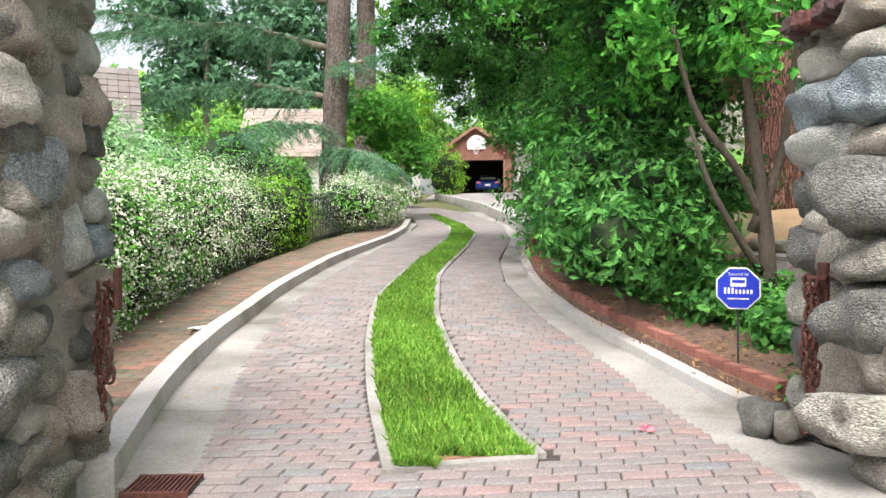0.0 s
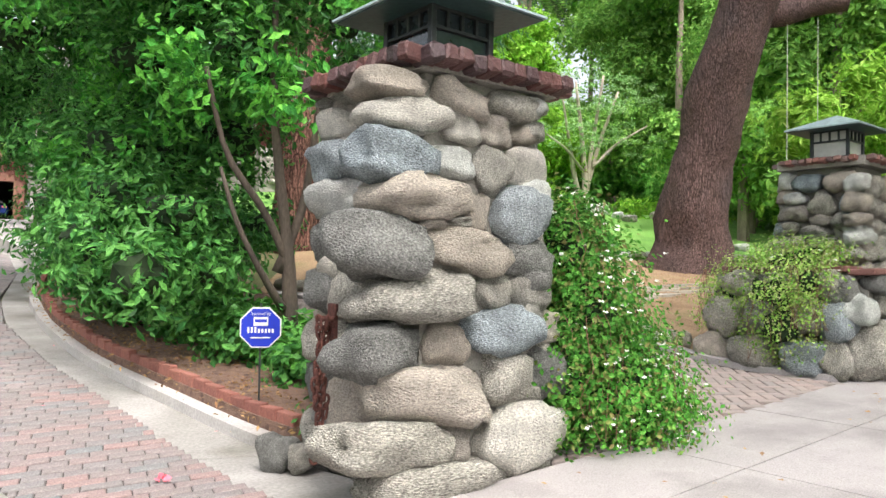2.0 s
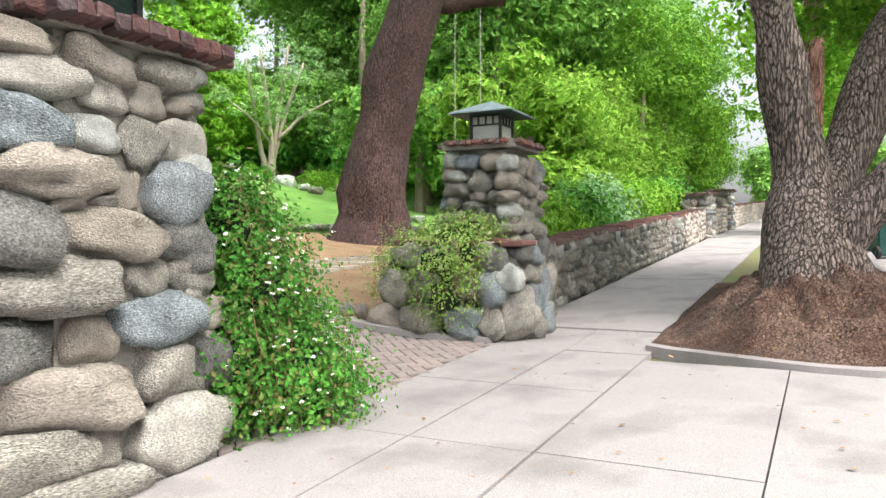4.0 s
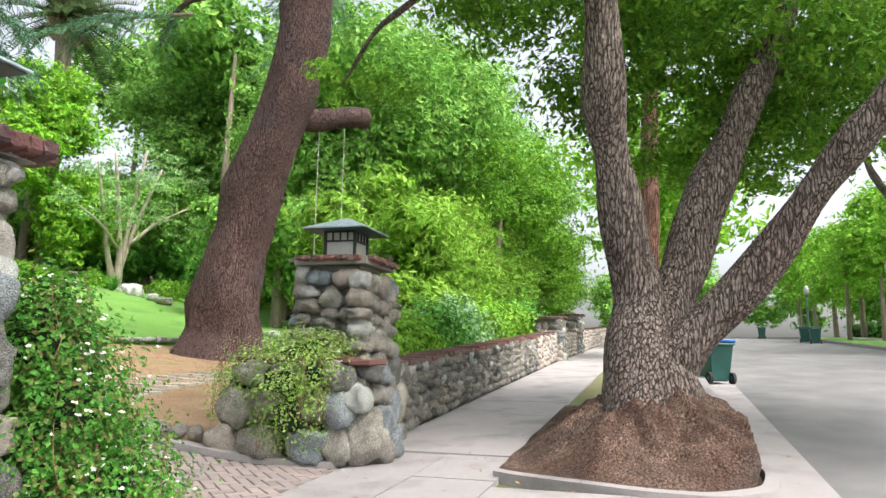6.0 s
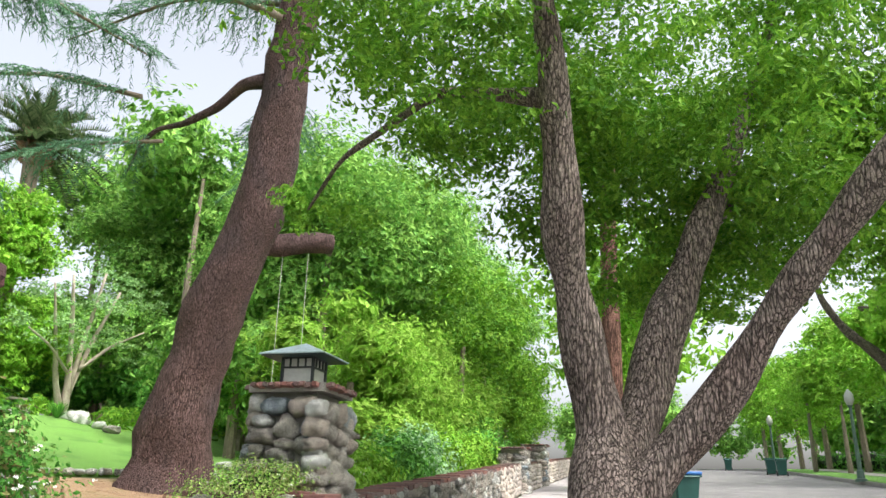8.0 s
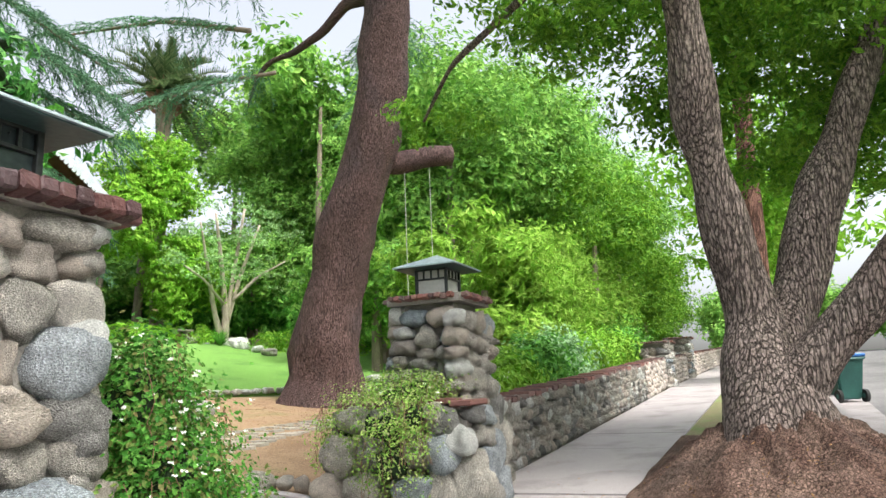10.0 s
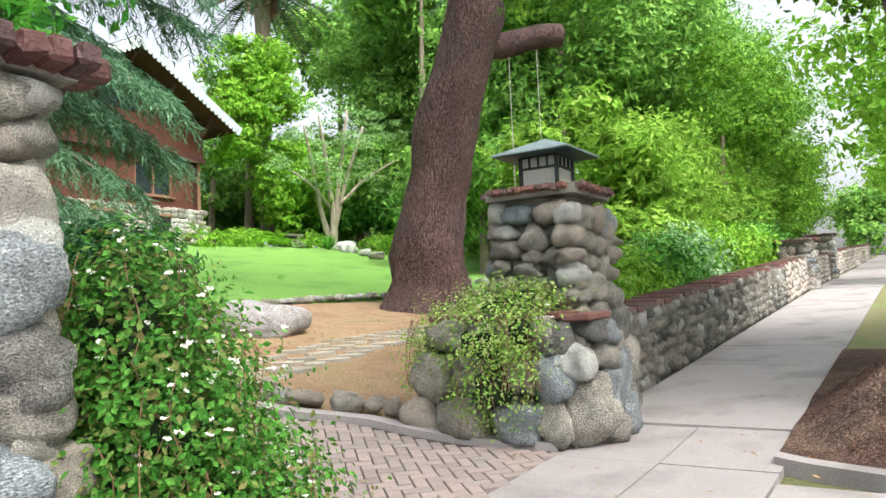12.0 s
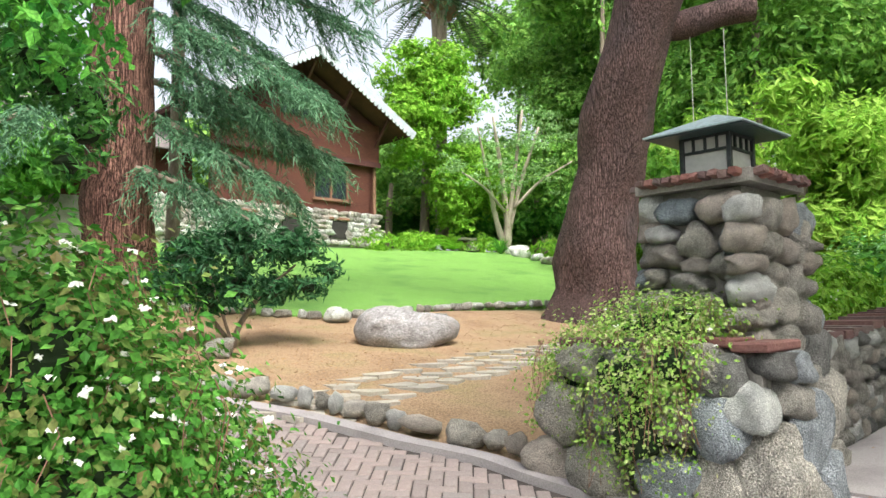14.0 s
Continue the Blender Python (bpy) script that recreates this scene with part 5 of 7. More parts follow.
def street_tree():
    b = (8.4, 2.15, h(8.4, 2.15) + 0.1)
    crown = crown_blobs((7.2, 3.0, 6.9), (3.0, 2.2, 1.5), 30, 0.8, 1) + crown_blobs((10.4, 0.0, 6.0), (3.6, 3.0, 1.9), 46, 0.85, 2) + crown_blobs((10.6, 4.2, 7.4), (2.4, 2.0, 1.2), 24, 0.75, 5)
    # Blobs round (4.5, 0.5, 7.8) are extra, mostly unseen canopy that shades the walk.
    crown += crown_blobs((9.5, 7.4, 5.9), (1.1, 0.8, 0.35), 11, 0.34, 3) + crown_blobs((11.2, 2.6, 5.4), (2.0, 2.0, 1.4), 26, 0.7, 4) + crown_blobs((13.0, -0.5, 6.6), (3.2, 2.6, 1.2), 34, 0.7, 6) + crown_blobs((11.0, -2.6, 6.2), (2.4, 1.6, 1.2), 22, 0.65, 8) + crown_blobs((4.5, 0.5, 7.8), (3.0, 3.0, 0.9), 18, 0.8, 7) + crown_blobs((11.8, 0.6, 8.3), (4.2, 3.6, 1.2), 34, 0.85, 12) + crown_blobs((9.9, 1.1, 5.6), (1.3, 1.1, 0.7), 14, 0.45, 13) + crown_blobs((9.0, 4.6, 7.0), (1.7, 1.7, 1.0), 24, 0.5, 14) + crown_blobs((10.6, 2.2, 4.3), (1.1, 0.9, 0.7), 12, 0.35, 15) + crown_blobs((13.0, 1.8, 4.9), (2.0, 1.5, 0.8), 26, 0.45, 16)
    limb_tree("street_tree", moved([
        [(8.45, 2.15, 0.3, 0.8), (8.47, 2.15, 0.75, 0.58), (8.5, 2.15, 1.1, 0.45), (8.55, 2.2, 1.5, 0.4), (8.6, 2.42, 1.9, 0.3), (8.45, 2.6, 2.8, 0.24), (8.1, 2.68, 4.0, 0.21), (7.6, 2.55, 5.8, 0.18), (7.2, 2.6, 7.5, 0.1)],
        [(8.6, 2.15, 1.3, 0.3), (9.06, 2.2, 2.2, 0.26), (9.38, 1.93, 3.2, 0.23), (9.6, 1.5, 4.3, 0.19), (9.95, 1.0, 5.6, 0.14), (10.3, 0.5, 7.0, 0.09), (10.5, 0.2, 8.4, 0.04)],
        [(8.5, 2.1, 1.2, 0.33), (8.6, 1.75, 1.75, 0.25), (8.62, 1.14, 2.42, 0.21), (8.53, 0.54, 3.22, 0.2), (8.3, -0.45, 4.3, 0.17), (8.0, -1.6, 5.6, 0.12), (7.6, -2.8, 7.0, 0.06)],
        [(7.6, 2.55, 5.6, 0.12), (8.2, 4.4, 6.5, 0.07), (9.0, 6.6, 6.3, 0.04), (9.5, 7.6, 5.8, 0.02)],
        [(9.4, 1.8, 3.4, 0.12), (10.4, 1.6, 4.6, 0.09), (11.2, 0.8, 5.8, 0.04)]], -0.14, 0.21, 1.7),
        crown, M["l_street"], M["bark_street"], "large old street tree with three leaning ridged brown trunks", per=88, leaf=0.12, seg=22, wob=0.4, rings=44, holes=0.4, shell=0.9)


street_tree()


def leaning_giant():
    crown = crown_blobs((12.0, 9.0, 17.0), (5, 5, 3.5), 20, 1.5, 9)
    t = limb_tree("leaning_conifer", moved([
        [(12.6, 13.35, 1.0, 1.2), (12.6, 13.25, 1.7, 0.9), (12.55, 13.0, 2.8, 0.72), (12.6, 12.45, 4.8, 0.67), (12.65, 11.6, 6.7, 0.62), (12.5, 11.0, 8.4, 0.58), (12.3, 10.6, 10.5, 0.54), (12.0, 9.9, 14, 0.42), (11.7, 9.2, 19, 0.25)],
        [(12.65, 11.7, 6.75, 0.3), (13.3, 11.3, 6.82, 0.27), (13.95, 10.85, 7.05, 0.26), (14.4, 10.55, 7.08, 0.24)],
        [(12.03, 10.95, 10.50, 0.200), (11.88, 11.49, 10.49, 0.150), (11.79, 12.21, 9.99, 0.110), (11.60, 13.03, 9.67, 0.080), (11.41, 13.68, 9.61, 0.060), (11.37, 14.13, 9.36, 0.045), (11.45, 14.63, 8.69, 0.020)]], -0.15, 0.22),
        crown, M["l_cedar"], M["bark_big"], "huge leaning conifer trunk with red-brown furrowed bark and a sawn-off branch", per=10, leaf=0.3, seg=22, wob=0.3, rings=40)
    return t


leaning_giant()


def swing():
    t = empty("rope_swing", Vector((13.25, 11.4, 6.65)), "pale ropes of a swing hanging from the sawn branch", "rope swing")
    for dx in (0, 0.5):
        bm = bmesh.new()
        tube(bm, [(dx, -dx * 0.7, 0.1), (dx, -dx * 0.7, -4.4)], [0.008, 0.008], 5)
        part("rope", bm, M["rope"], t)
    bm = bmesh.new()
    box(bm, (0.7, 0.22, 0.03), pose(0.28, -0.2, -4.4, 0, 0, -35), 0.004)
    part("seat", bm, M["trimbrown"], t)


swing()


def drooping_cedar(name, base, label, limbs, top=14, r=0.45, bark="bark_red", trunk=None, n=900, per=26, length=0.16, reach=1.0):
    """Flat drooping sprays of fine needles along the limbs: limbs are plan lines with height."""
    b = Vector(base)
    t = empty(name, b, label, "tree")
    if trunk:
        P = smooth_pts(trunk, 24)
        bm = bmesh.new()
        tube(bm, [Vector(p[:3]) - b for p in P], [p[3] for p in P], 16, 0.2)
        part("trunk", bm, M[bark], t, smooth=True)
    V = []
    for pts in limbs:
        P = smooth_pts(pts, 26)
        P[:, 0] = b.x + (P[:, 0] - b.x) * reach
        bm = bmesh.new()
        tube(bm, [Vector(p[:3]) - b for p in P], [p[3] for p in P], 7, 0.1)
        part("limb", bm, M["bark_grey"], t, smooth=True)
        d = (P[-1, :3] - P[0, :3])
        d /= np.linalg.norm(d)
        side = np.cross(d, [0, 0, 1.0])
        k = int(per * np.linalg.norm(P[-1, :3] - P[0, :3]))
        for _ in range(k):
            i = rng.integers(2, 26)
            s = rng.choice((-1, 1))
            start = P[i, :3] + rng.normal(0, 0.04, 3)
            far = rng.uniform(0.35, 1.15) * (1.2 - 0.4 * i / 26)
            way = side * s * rng.uniform(0.5, 1) + d * rng.uniform(0.1, 0.9)
            way /= np.linalg.norm(way)
            m = int(far / 0.035)
            u = np.linspace(0, 1, m)
            c = start + way * (u * far)[:, None]
            c[:, 2] += -0.6 * far * u ** 2 + 0.06
            q = rng.normal(0, 1, (m, 3)) * (0.8, 0.8, 0.3) + way * 0.9 + [0, 0, -0.75]
            q /= np.linalg.norm(q, axis=1, keepdims=True)
            ln = length * rng.uniform(0.6, 1.3, (m, 1))
            w = np.cross(q, rng.normal(0, 1, (m, 3)))
            w /= np.linalg.norm(w, axis=1, keepdims=True) / 0.013
            V.append(np.stack([c - w, c + w, c + q * ln], 1).reshape(-1, 3))
    V = np.concatenate(V) - np.array(b)
    raw("needles", V, np.arange(len(V)).reshape(-1, 3), M["l_cedar"], t)
    return t


drooping_cedar("redwood", g(3.75, 15.2), "tall redwood with a thick red-brown fibrous trunk and drooping blue-green sprays", [
    [(4.2, 15.0, 6.2, 0.08), (5.5, 14.6, 5.6, 0.05), (7.6, 14.0, 4.6, 0.02)], [(4.2, 15.2, 7.4, 0.08), (6, 15.0, 6.8, 0.05), (8.6, 14.8, 5.6, 0.02)],
    [(4.3, 15.0, 5.0, 0.08), (5.6, 14.4, 4.4, 0.04), (7.2, 13.6, 3.5, 0.02)], [(4.2, 14.8, 8.6, 0.09), (6.2, 14.2, 8.3, 0.05), (8.4, 13.4, 7.2, 0.02)],
    [(3.4, 14.9, 5.2, 0.08), (2.2, 14.2, 4.8, 0.04), (0.8, 13.4, 3.9, 0.02)], [(3.3, 15.0, 7.0, 0.08), (1.8, 14.6, 6.7, 0.04), (0.4, 14.0, 5.6, 0.02)],
    [(4.2, 15.4, 9.8, 0.08), (6.5, 15.4, 9.6, 0.05), (9.2, 15.0, 8.6, 0.02)], [(4, 14.8, 4.0, 0.06), (5.0, 14.0, 3.6, 0.04), (6.4, 13.2, 2.9, 0.02)],
    [(4, 14.8, 10.8, 0.06), (6.0, 13.4, 10.8, 0.04), (8.4, 12.2, 9.9, 0.02)], [(4, 14.8, 11.8, 0.06), (5.0, 12.8, 11.8, 0.04), (6.4, 11.2, 10.9, 0.02)], [(4.2, 15, 5.6, 0.06), (6.2, 15, 5.2, 0.04), (8.8, 14.6, 4.3, 0.02)], [(4.2, 15, 8.0, 0.06), (6.6, 14.6, 7.6, 0.04), (9.2, 14.0, 6.6, 0.02)], [(4.2, 15, 6.8, 0.06), (6.0, 14.0, 6.0, 0.04), (7.8, 13.2, 5.0, 0.02)]],
    reach=0.72, n=1, length=0.2, trunk=[(3.8, 15.25, 1.2, 0.72), (3.78, 15.2, 2.4, 0.6), (3.75, 15.1, 6.5, 0.52), (3.7, 15, 14, 0.3)], per=50)
drooping_cedar("high_cedar_boughs", (6, 20, 4), "sparse hanging cedar boughs high over the lawn", [
    [(3.8, 15.0, 10.5, 0.08), (7, 13.5, 10.9, 0.05), (9.6, 12.5, 10.3, 0.02)], [(10, 13, 9.6, 0.06), (9.0, 15, 10.2, 0.05), (7.4, 17, 9.9, 0.02)],
    [(11.5, 10.5, 11.8, 0.1), (9.5, 12, 12.2, 0.06), (7.2, 14, 11.8, 0.02)], [(10.4, 12.6, 8.6, 0.05), (9.4, 14, 8.4, 0.03), (8.4, 15.2, 7.8, 0.02)], [(12.2, 10.5, 12.6, 0.08), (10.6, 13.0, 12.6, 0.05), (9.6, 15.5, 11.6, 0.02)], [(12.2, 10.5, 10.0, 0.06), (13.8, 12.5, 10.6, 0.04), (15.0, 14.5, 9.6, 0.02)]], per=28)
# cedar over the left hedge and the two dark trunks by the drive
drooping_cedar("cedar", g(-7.9, 23.6), "tall dark-trunked cedar with layered grey-green boughs beside the drive", [
    [(-8, 23.5, 5.6, 0.12), (-10.5, 22.5, 6.0, 0.07), (-13.5, 21, 5.4, 0.02)], [(-8, 23.5, 7.2, 0.12), (-10.8, 22.0, 7.8, 0.07), (-14.5, 20, 7.0, 0.02)],
    [(-8, 23.2, 8.6, 0.12), (-10.5, 21.0, 9.4, 0.07), (-13, 19, 8.8, 0.02)], [(-8, 23.2, 4.6, 0.1), (-9, 20.8, 4.4, 0.05), (-8.6, 18.2, 3.6, 0.02)],
    [(-8, 23.2, 3.9, 0.08), (-6.4, 21.8, 3.6, 0.05), (-5.2, 20.6, 3.0, 0.02)], [(-8, 23.2, 9.8, 0.1), (-11, 22.8, 10.6, 0.05), (-15, 22, 9.9, 0.02)],
    [(-8, 23.2, 6.4, 0.1), (-6, 22.8, 6.7, 0.05), (-4, 22, 6.6, 0.02)], [(-12, 24, 8.2, 0.1), (-15, 22.8, 8.6, 0.05), (-18, 20, 7.9, 0.02)]],
    trunk=[(-8.0, 23.7, 1.0, 0.55), (-7.95, 23.6, 3, 0.42), (-7.4, 22.9, 8.5, 0.36), (-7.2, 22.5, 14, 0.2)], bark="bark_street", per=36, length=0.26)
limb_tree("red_barked_tree", [[(23.21, 6.52, 1.5, 0.3), (22.75, 6.32, 9.01, 0.27), (21.75, 5.74, 13.04, 0.2)]], [], M["l_far"], M["bark_red"], "straight red-barked trunk behind the garden wall")
limb_tree("slim_tree", [[(4.75, 16.2, 1.6, 0.16), (4.8, 16.2, 5, 0.13), (4.9, 16.2, 12, 0.1)]], crown_blobs((4.9, 16.4, 12.5), (2, 2, 1.5), 10, 0.8, 33), M["l_cedar"], M["bark_grey"], "slim grey trunk beside the redwood", per=14, leaf=0.25)
limb_tree("tall_fir", [[(-8.3, 28.4, 1.6, 0.5), (-8.1, 28.2, 6, 0.42), (-8.0, 28, 14, 0.3)]], crown_blobs((-8, 28, 13), (4, 4, 3), 12, 1.4, 31), M["l_far"], M["bark_street"], "dark upright trunk behind the cedar", per=8, leaf=0.4)


def broad_tree():
    """The dense dark glossy tree and shrubs on the bank right of the drive."""
    crown = crown_blobs((0.9, 8.8, 2.7), (1.1, 2.0, 1.5), 20, 0.6, 41) + crown_blobs((0.3, 12.5, 3.0), (1.2, 3.0, 2.0), 24, 0.8, 42) + crown_blobs((0.6, 10.5, 5.0), (2.2, 3.4, 1.3), 24, 0.8, 43)
    crown += crown_blobs((1.5, 7.0, 4.4), (1.7, 1.6, 0.9), 20, 0.45, 44) + crown_blobs((-0.9, 11.5, 5.6), (2.0, 3.0, 1.0), 16, 0.75, 45) + crown_blobs((0.6, 9.0, 1.3), (0.9, 2.6, 0.6), 18, 0.5, 46)
    crown += crown_blobs((1.7, 8.6, 5.0), (1.1, 2.0, 1.2), 14, 0.5, 47) + crown_blobs((-2.4, 14.5, 6.6), (1.7, 3.0, 1.0), 12, 0.8, 48) + crown_blobs((2.6, 7.6, 3.0), (0.6, 0.8, 0.9), 8, 0.28, 50) + crown_blobs((2.6, 6.3, 3.8), (0.4, 0.8, 0.7), 12, 0.22, 55) + crown_blobs((0.2, 16, 2.2), (1.0, 3.0, 1.2), 14, 0.8, 51) + crown_blobs((-3.3, 15.8, 5.4), (1.3, 1.6, 0.8), 20, 0.45, 56) + crown_blobs((-2.2, 16.5, 4.6), (1.0, 1.6, 0.8), 16, 0.45, 57) + crown_blobs((-1.2, 15.5, 4.2), (0.7, 1.4, 1.2), 14, 0.5, 58)
    t = limb_tree("broadleaf_tree", [
        [(1.75, 7.3, h(1.75, 7.3), 0.085), (1.73, 7.3, 1.1, 0.07), (1.65, 7.25, 1.7, 0.055), (1.5, 7.2, 2.6, 0.042), (1.5, 7.2, 4.4, 0.025)],
        [(1.72, 7.3, 1.2, 0.05), (1.45, 7.2, 1.75, 0.035), (1.05, 7.1, 2.2, 0.028), (0.85, 7.0, 3.0, 0.02)],
        [(1.65, 7.25, 0.8, 0.04), (1.4, 7.1, 1.15, 0.03), (1.15, 7.0, 1.6, 0.024), (1.0, 7.0, 2.1, 0.015)],
        [(1.6, 7.3, 1.15, 0.06), (1.85, 7.3, 1.8, 0.045), (2.0, 7.3, 3.0, 0.03)]],
        crown, M["l_dark"], M["bark_dark"], "dense dark glossy-leaved tree spreading over the planted bank", per=210, leaf=0.108, shell=0.7, holes=0.3, ratio=0.42, kern=0.45)
    p, n = blob_leaves(crown_blobs((1.1, 7.0, 3.1), (0.9, 0.9, 1.2), 14, 0.35, 49) + crown_blobs((0.2, 8.8, 4.2), (1.4, 1.8, 1.2), 14, 0.5, 52) + crown_blobs((2.5, 6.3, 3.35), (0.75, 0.8, 0.55), 16, 0.3, 53) + crown_blobs((0.3, 9.5, 2.4), (0.9, 2.2, 1.3), 16, 0.4, 54), 60, 0.9)
    leaves("light_leaves", p - np.array(t.location), n, 0.115, M["l_mag"], t, ratio=0.5)


broad_tree()


def carpet(name, area, n, size, material, label, category, lift=0.12, ratio=0.7, kind=""):
    """Low leaves over a strip between two plan lines."""
    L, Rr = smooth_pts(area[0], 40), smooth_pts(area[1], 40)
    i = rng.integers(0, 40, n)
    t = rng.random(n)[:, None]
    xy = L[i] * (1 - t) + Rr[i] * t + rng.normal(0, 0.12, (n, 2))
    z = H(xy[:, 0], xy[:, 1]) + 0.12 + rng.random(n) * lift * (1 + 0.5 * np.sin(xy[:, 0] * 5) * np.sin(xy[:, 1] * 4))
    ob = leaves(name, np.column_stack([xy, z]), np.tile([0, 0, 1.0], (n, 1)), size, material, ratio=ratio, jitter=0.45)
    return tagged(ob, label, category, kind=kind or "stuff")


IV0 = shift(KR, 1.0)[:8]
carpet("ivy", (IV0, [(2.0, 5.2), (2.2, 6.7), (2.0, 8.1), (1.6, 10.2), (1.4, 12.7), (1.3, 16.6), (0.4, 21.3), (-2, 30)]), 15000, 0.12, M["l_mid"], "glossy dark ivy covering the planted bank", "ivy", 0.28)
carpet("bank_litter", (shift(KR, 0.15)[:7], shift(KR, 0.95)[:7]), 9000, 0.045, M["litter"], "dry brown leaf litter along the brick edging", "leaf litter", 0.03, 0.4)

soldier = empty("brick_edging", Vector((0, 0, 0)), "upright red bricks edging the planted bank along the kerb", "edging", kind="structure")


def soldier_bricks():
    P = smooth_pts(shift(KR, 0.17)[:8], 900)
    d = np.r_[0, np.cumsum(np.hypot(*np.diff(P[:, :2], axis=0).T))]
    bm = bmesh.new()
    box(bm, (0.2, 0.07, 0.2), None, 0.006)
    me = bpy.data.meshes.new("brick")
    bm.to_mesh(me)
    me.materials.append(M["redbrick"])
    s = 0.1
    while s < min(d[-1], 16):
        x, y = np.interp(s, d, P[:, 0]), np.interp(s, d, P[:, 1])
        x2, y2 = np.interp(s + 0.05, d, P[:, 0]), np.interp(s + 0.05, d, P[:, 1])
        ob = new("brick", me)
        ob.parent = soldier
        ob.matrix_basis = pose(x, y, h(x, y) + 0.12 + R.uniform(-0.012, 0.012), R.uniform(-4, 4), R.uniform(-3, 3), math.degrees(math.atan2(y2 - y, x2 - x)) + R.uniform(-2, 2))
        s += 0.208


soldier_bricks()


def hedge(name, blobs, label, leafm, flower=None, per=200, size=0.07, fl=0.3, category="hedge", kern=0.86, fsize=0.05, base=None, ratio=0.45, shell=0.25):
    b = Vector(base or (blobs[0][0], blobs[0][1], h(blobs[0][0], blobs[0][1])))
    t = empty(name, b, label, category)
    p, n = blob_leaves(blobs, per, shell=shell, holes=0.2)
    leaves("foliage", p - np.array(b), n, size, leafm, t, ratio=ratio)
    if flower:
        q, m = blob_leaves(blobs, per * fl * 4.6, shell=0.1, holes=0.75)
        leaves("blossom", q - np.array(b) + m / np.linalg.norm(m, axis=1, keepdims=True) * 0.03, m, fsize * 0.55, flower, t, ratio=0.7, jitter=0.8)
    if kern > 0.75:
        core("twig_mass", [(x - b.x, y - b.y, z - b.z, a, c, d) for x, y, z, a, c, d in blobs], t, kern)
    else:
        p, n = blob_leaves([(x, y, z, a * 0.68, c * 0.68, d * 0.68) for x, y, z, a, c, d in blobs], per * 1.2, shell=0.5, holes=0.0)
        leaves("inner_leaves", p - np.array(b), n, size * 1.4, leafm, t, ratio=ratio)
    return t


def row_blobs(line, z0, hh, w, n, seed, var=0.15):
    q = random.Random(seed)
    P = smooth_pts(line, n)
    return [(x + q.uniform(-0.1, 0.1), y, h(x, y) + z0 + hh * 0.5 + q.uniform(-0.05, 0.1), w * q.uniform(0.85, 1.15), w * q.uniform(0.9, 1.3), hh * 0.55 * q.uniform(1 - var, 1 + var)) for x, y in P]


hedge("jasmine_hedge", row_blobs([(-4.35, 4.9), (-4.6, 6.2), (-5.1, 8.0)], 0.0, 1.55, 0.5, 8, 61) , "star jasmine hedge thick with small white blossom over an iron fence", M["l_mid"], M["l_jas"], 280, 0.075, 0.6, fsize=0.06)
hedge("jasmine_hedge", row_blobs([(-5.5, 8.6), (-6.0, 11.5), (-6.3, 13.4)], 0.0, 1.55, 0.6, 8, 62), "star jasmine hedge thick with small white blossom over an iron fence", M["l_mid"], M["l_jas"], 220, 0.08, 0.7, fsize=0.065)
hedge("clipped_hedge", row_blobs([(-6.1, 13.6), (-6.3, 15.6)], 0.0, 1.5, 0.6, 4, 63, 0.03), "dense bright green clipped hedge beside the jasmine", M["l_bright"], None, 200, 0.08)
hedge("jasmine_bush", row_blobs([(-6.2, 19.6), (-6.4, 23.5)], 0.0, 1.5, 0.95, 5, 64), "rounded jasmine bush with white blossom at the drive's bend", M["l_mid"], M["l_jas"], 150, 0.1, 0.7, fsize=0.08)
hedge("clipped_hedge", row_blobs([(-6.9, 16.5), (-7.3, 19)], 0.3, 1.7, 0.5, 5, 65, 0.03), "flat-topped green box hedge behind the iron gate", M["l_mid"], None, 130, 0.09)
hedge("shrub", [(-6.4, 8.0, 2.0, 0.8, 1.0, 0.8), (-7.0, 10.5, 2.4, 1.0, 1.3, 0.8), (-7.6, 13, 2.2, 1.0, 1.2, 0.8), (-5.6, 6.4, 1.5, 0.5, 0.6, 0.6)], "airy pale grey-green flowering shrub above the hedge", M["l_pale"], None, 120, 0.08, kern=0.6, shell=0.5)
hedge("ivy_mass", [(-9.6, 13.6, 2.6, 0.7, 0.9, 1.2), (-9.4, 19.5, 2.8, 1.4, 2, 1.5), (-12.0, 21, 2.9, 2, 2, 1.6), (-8.8, 14.8, 2.0, 1.2, 1.4, 1.2)], "bright ivy and shrubs climbing behind the hedge", M["l_mid"], None, 90, 0.13)
for x, y in ((-8.35, 17.4), (-8.0, 18.6)):
    hedge("topiary_ball", [(x, y, h(x, y) + 1.75, 0.5, 0.5, 0.42)], "round clipped pale topiary ball", M["l_pale"], None, 400, 0.06, category="shrub", kern=0.93, shell=0.08)
hedge("evergreen_tree", crown_blobs((-6.6, 25.5, 4.2), (1.6, 1.8, 1.8), 14, 0.9, 66), "dense round evergreen tree by the bend of the drive", M["l_mid"], None, 60, 0.18, category="tree", base=(-6.6, 25.5, 1.6), kern=0.75)
hedge("clipped_hedge", row_blobs([(-7.3, 41.8), (-7.3, 43.2)], 0.0, 2.7, 0.85, 4, 67, 0.03), "tall bright green clipped hedge before the garage", M["l_bright"], None, 80, 0.15)
hedge("shrub", row_blobs([(0.8, 28), (-0.6, 38)], 0.2, 1.8, 1.2, 6, 68), "mixed green shrubs along the garage drive", M["l_pale"], None, 50, 0.16)
hedge("red_shrub", [(-4.0, 44, 6.4, 1.1, 1.1, 0.8), (-2.8, 43, 6.0, 1.1, 1.1, 0.8)], "reddish shrub over the garage drive", M["l_red"], None, 40, 0.2, kern=0.7)

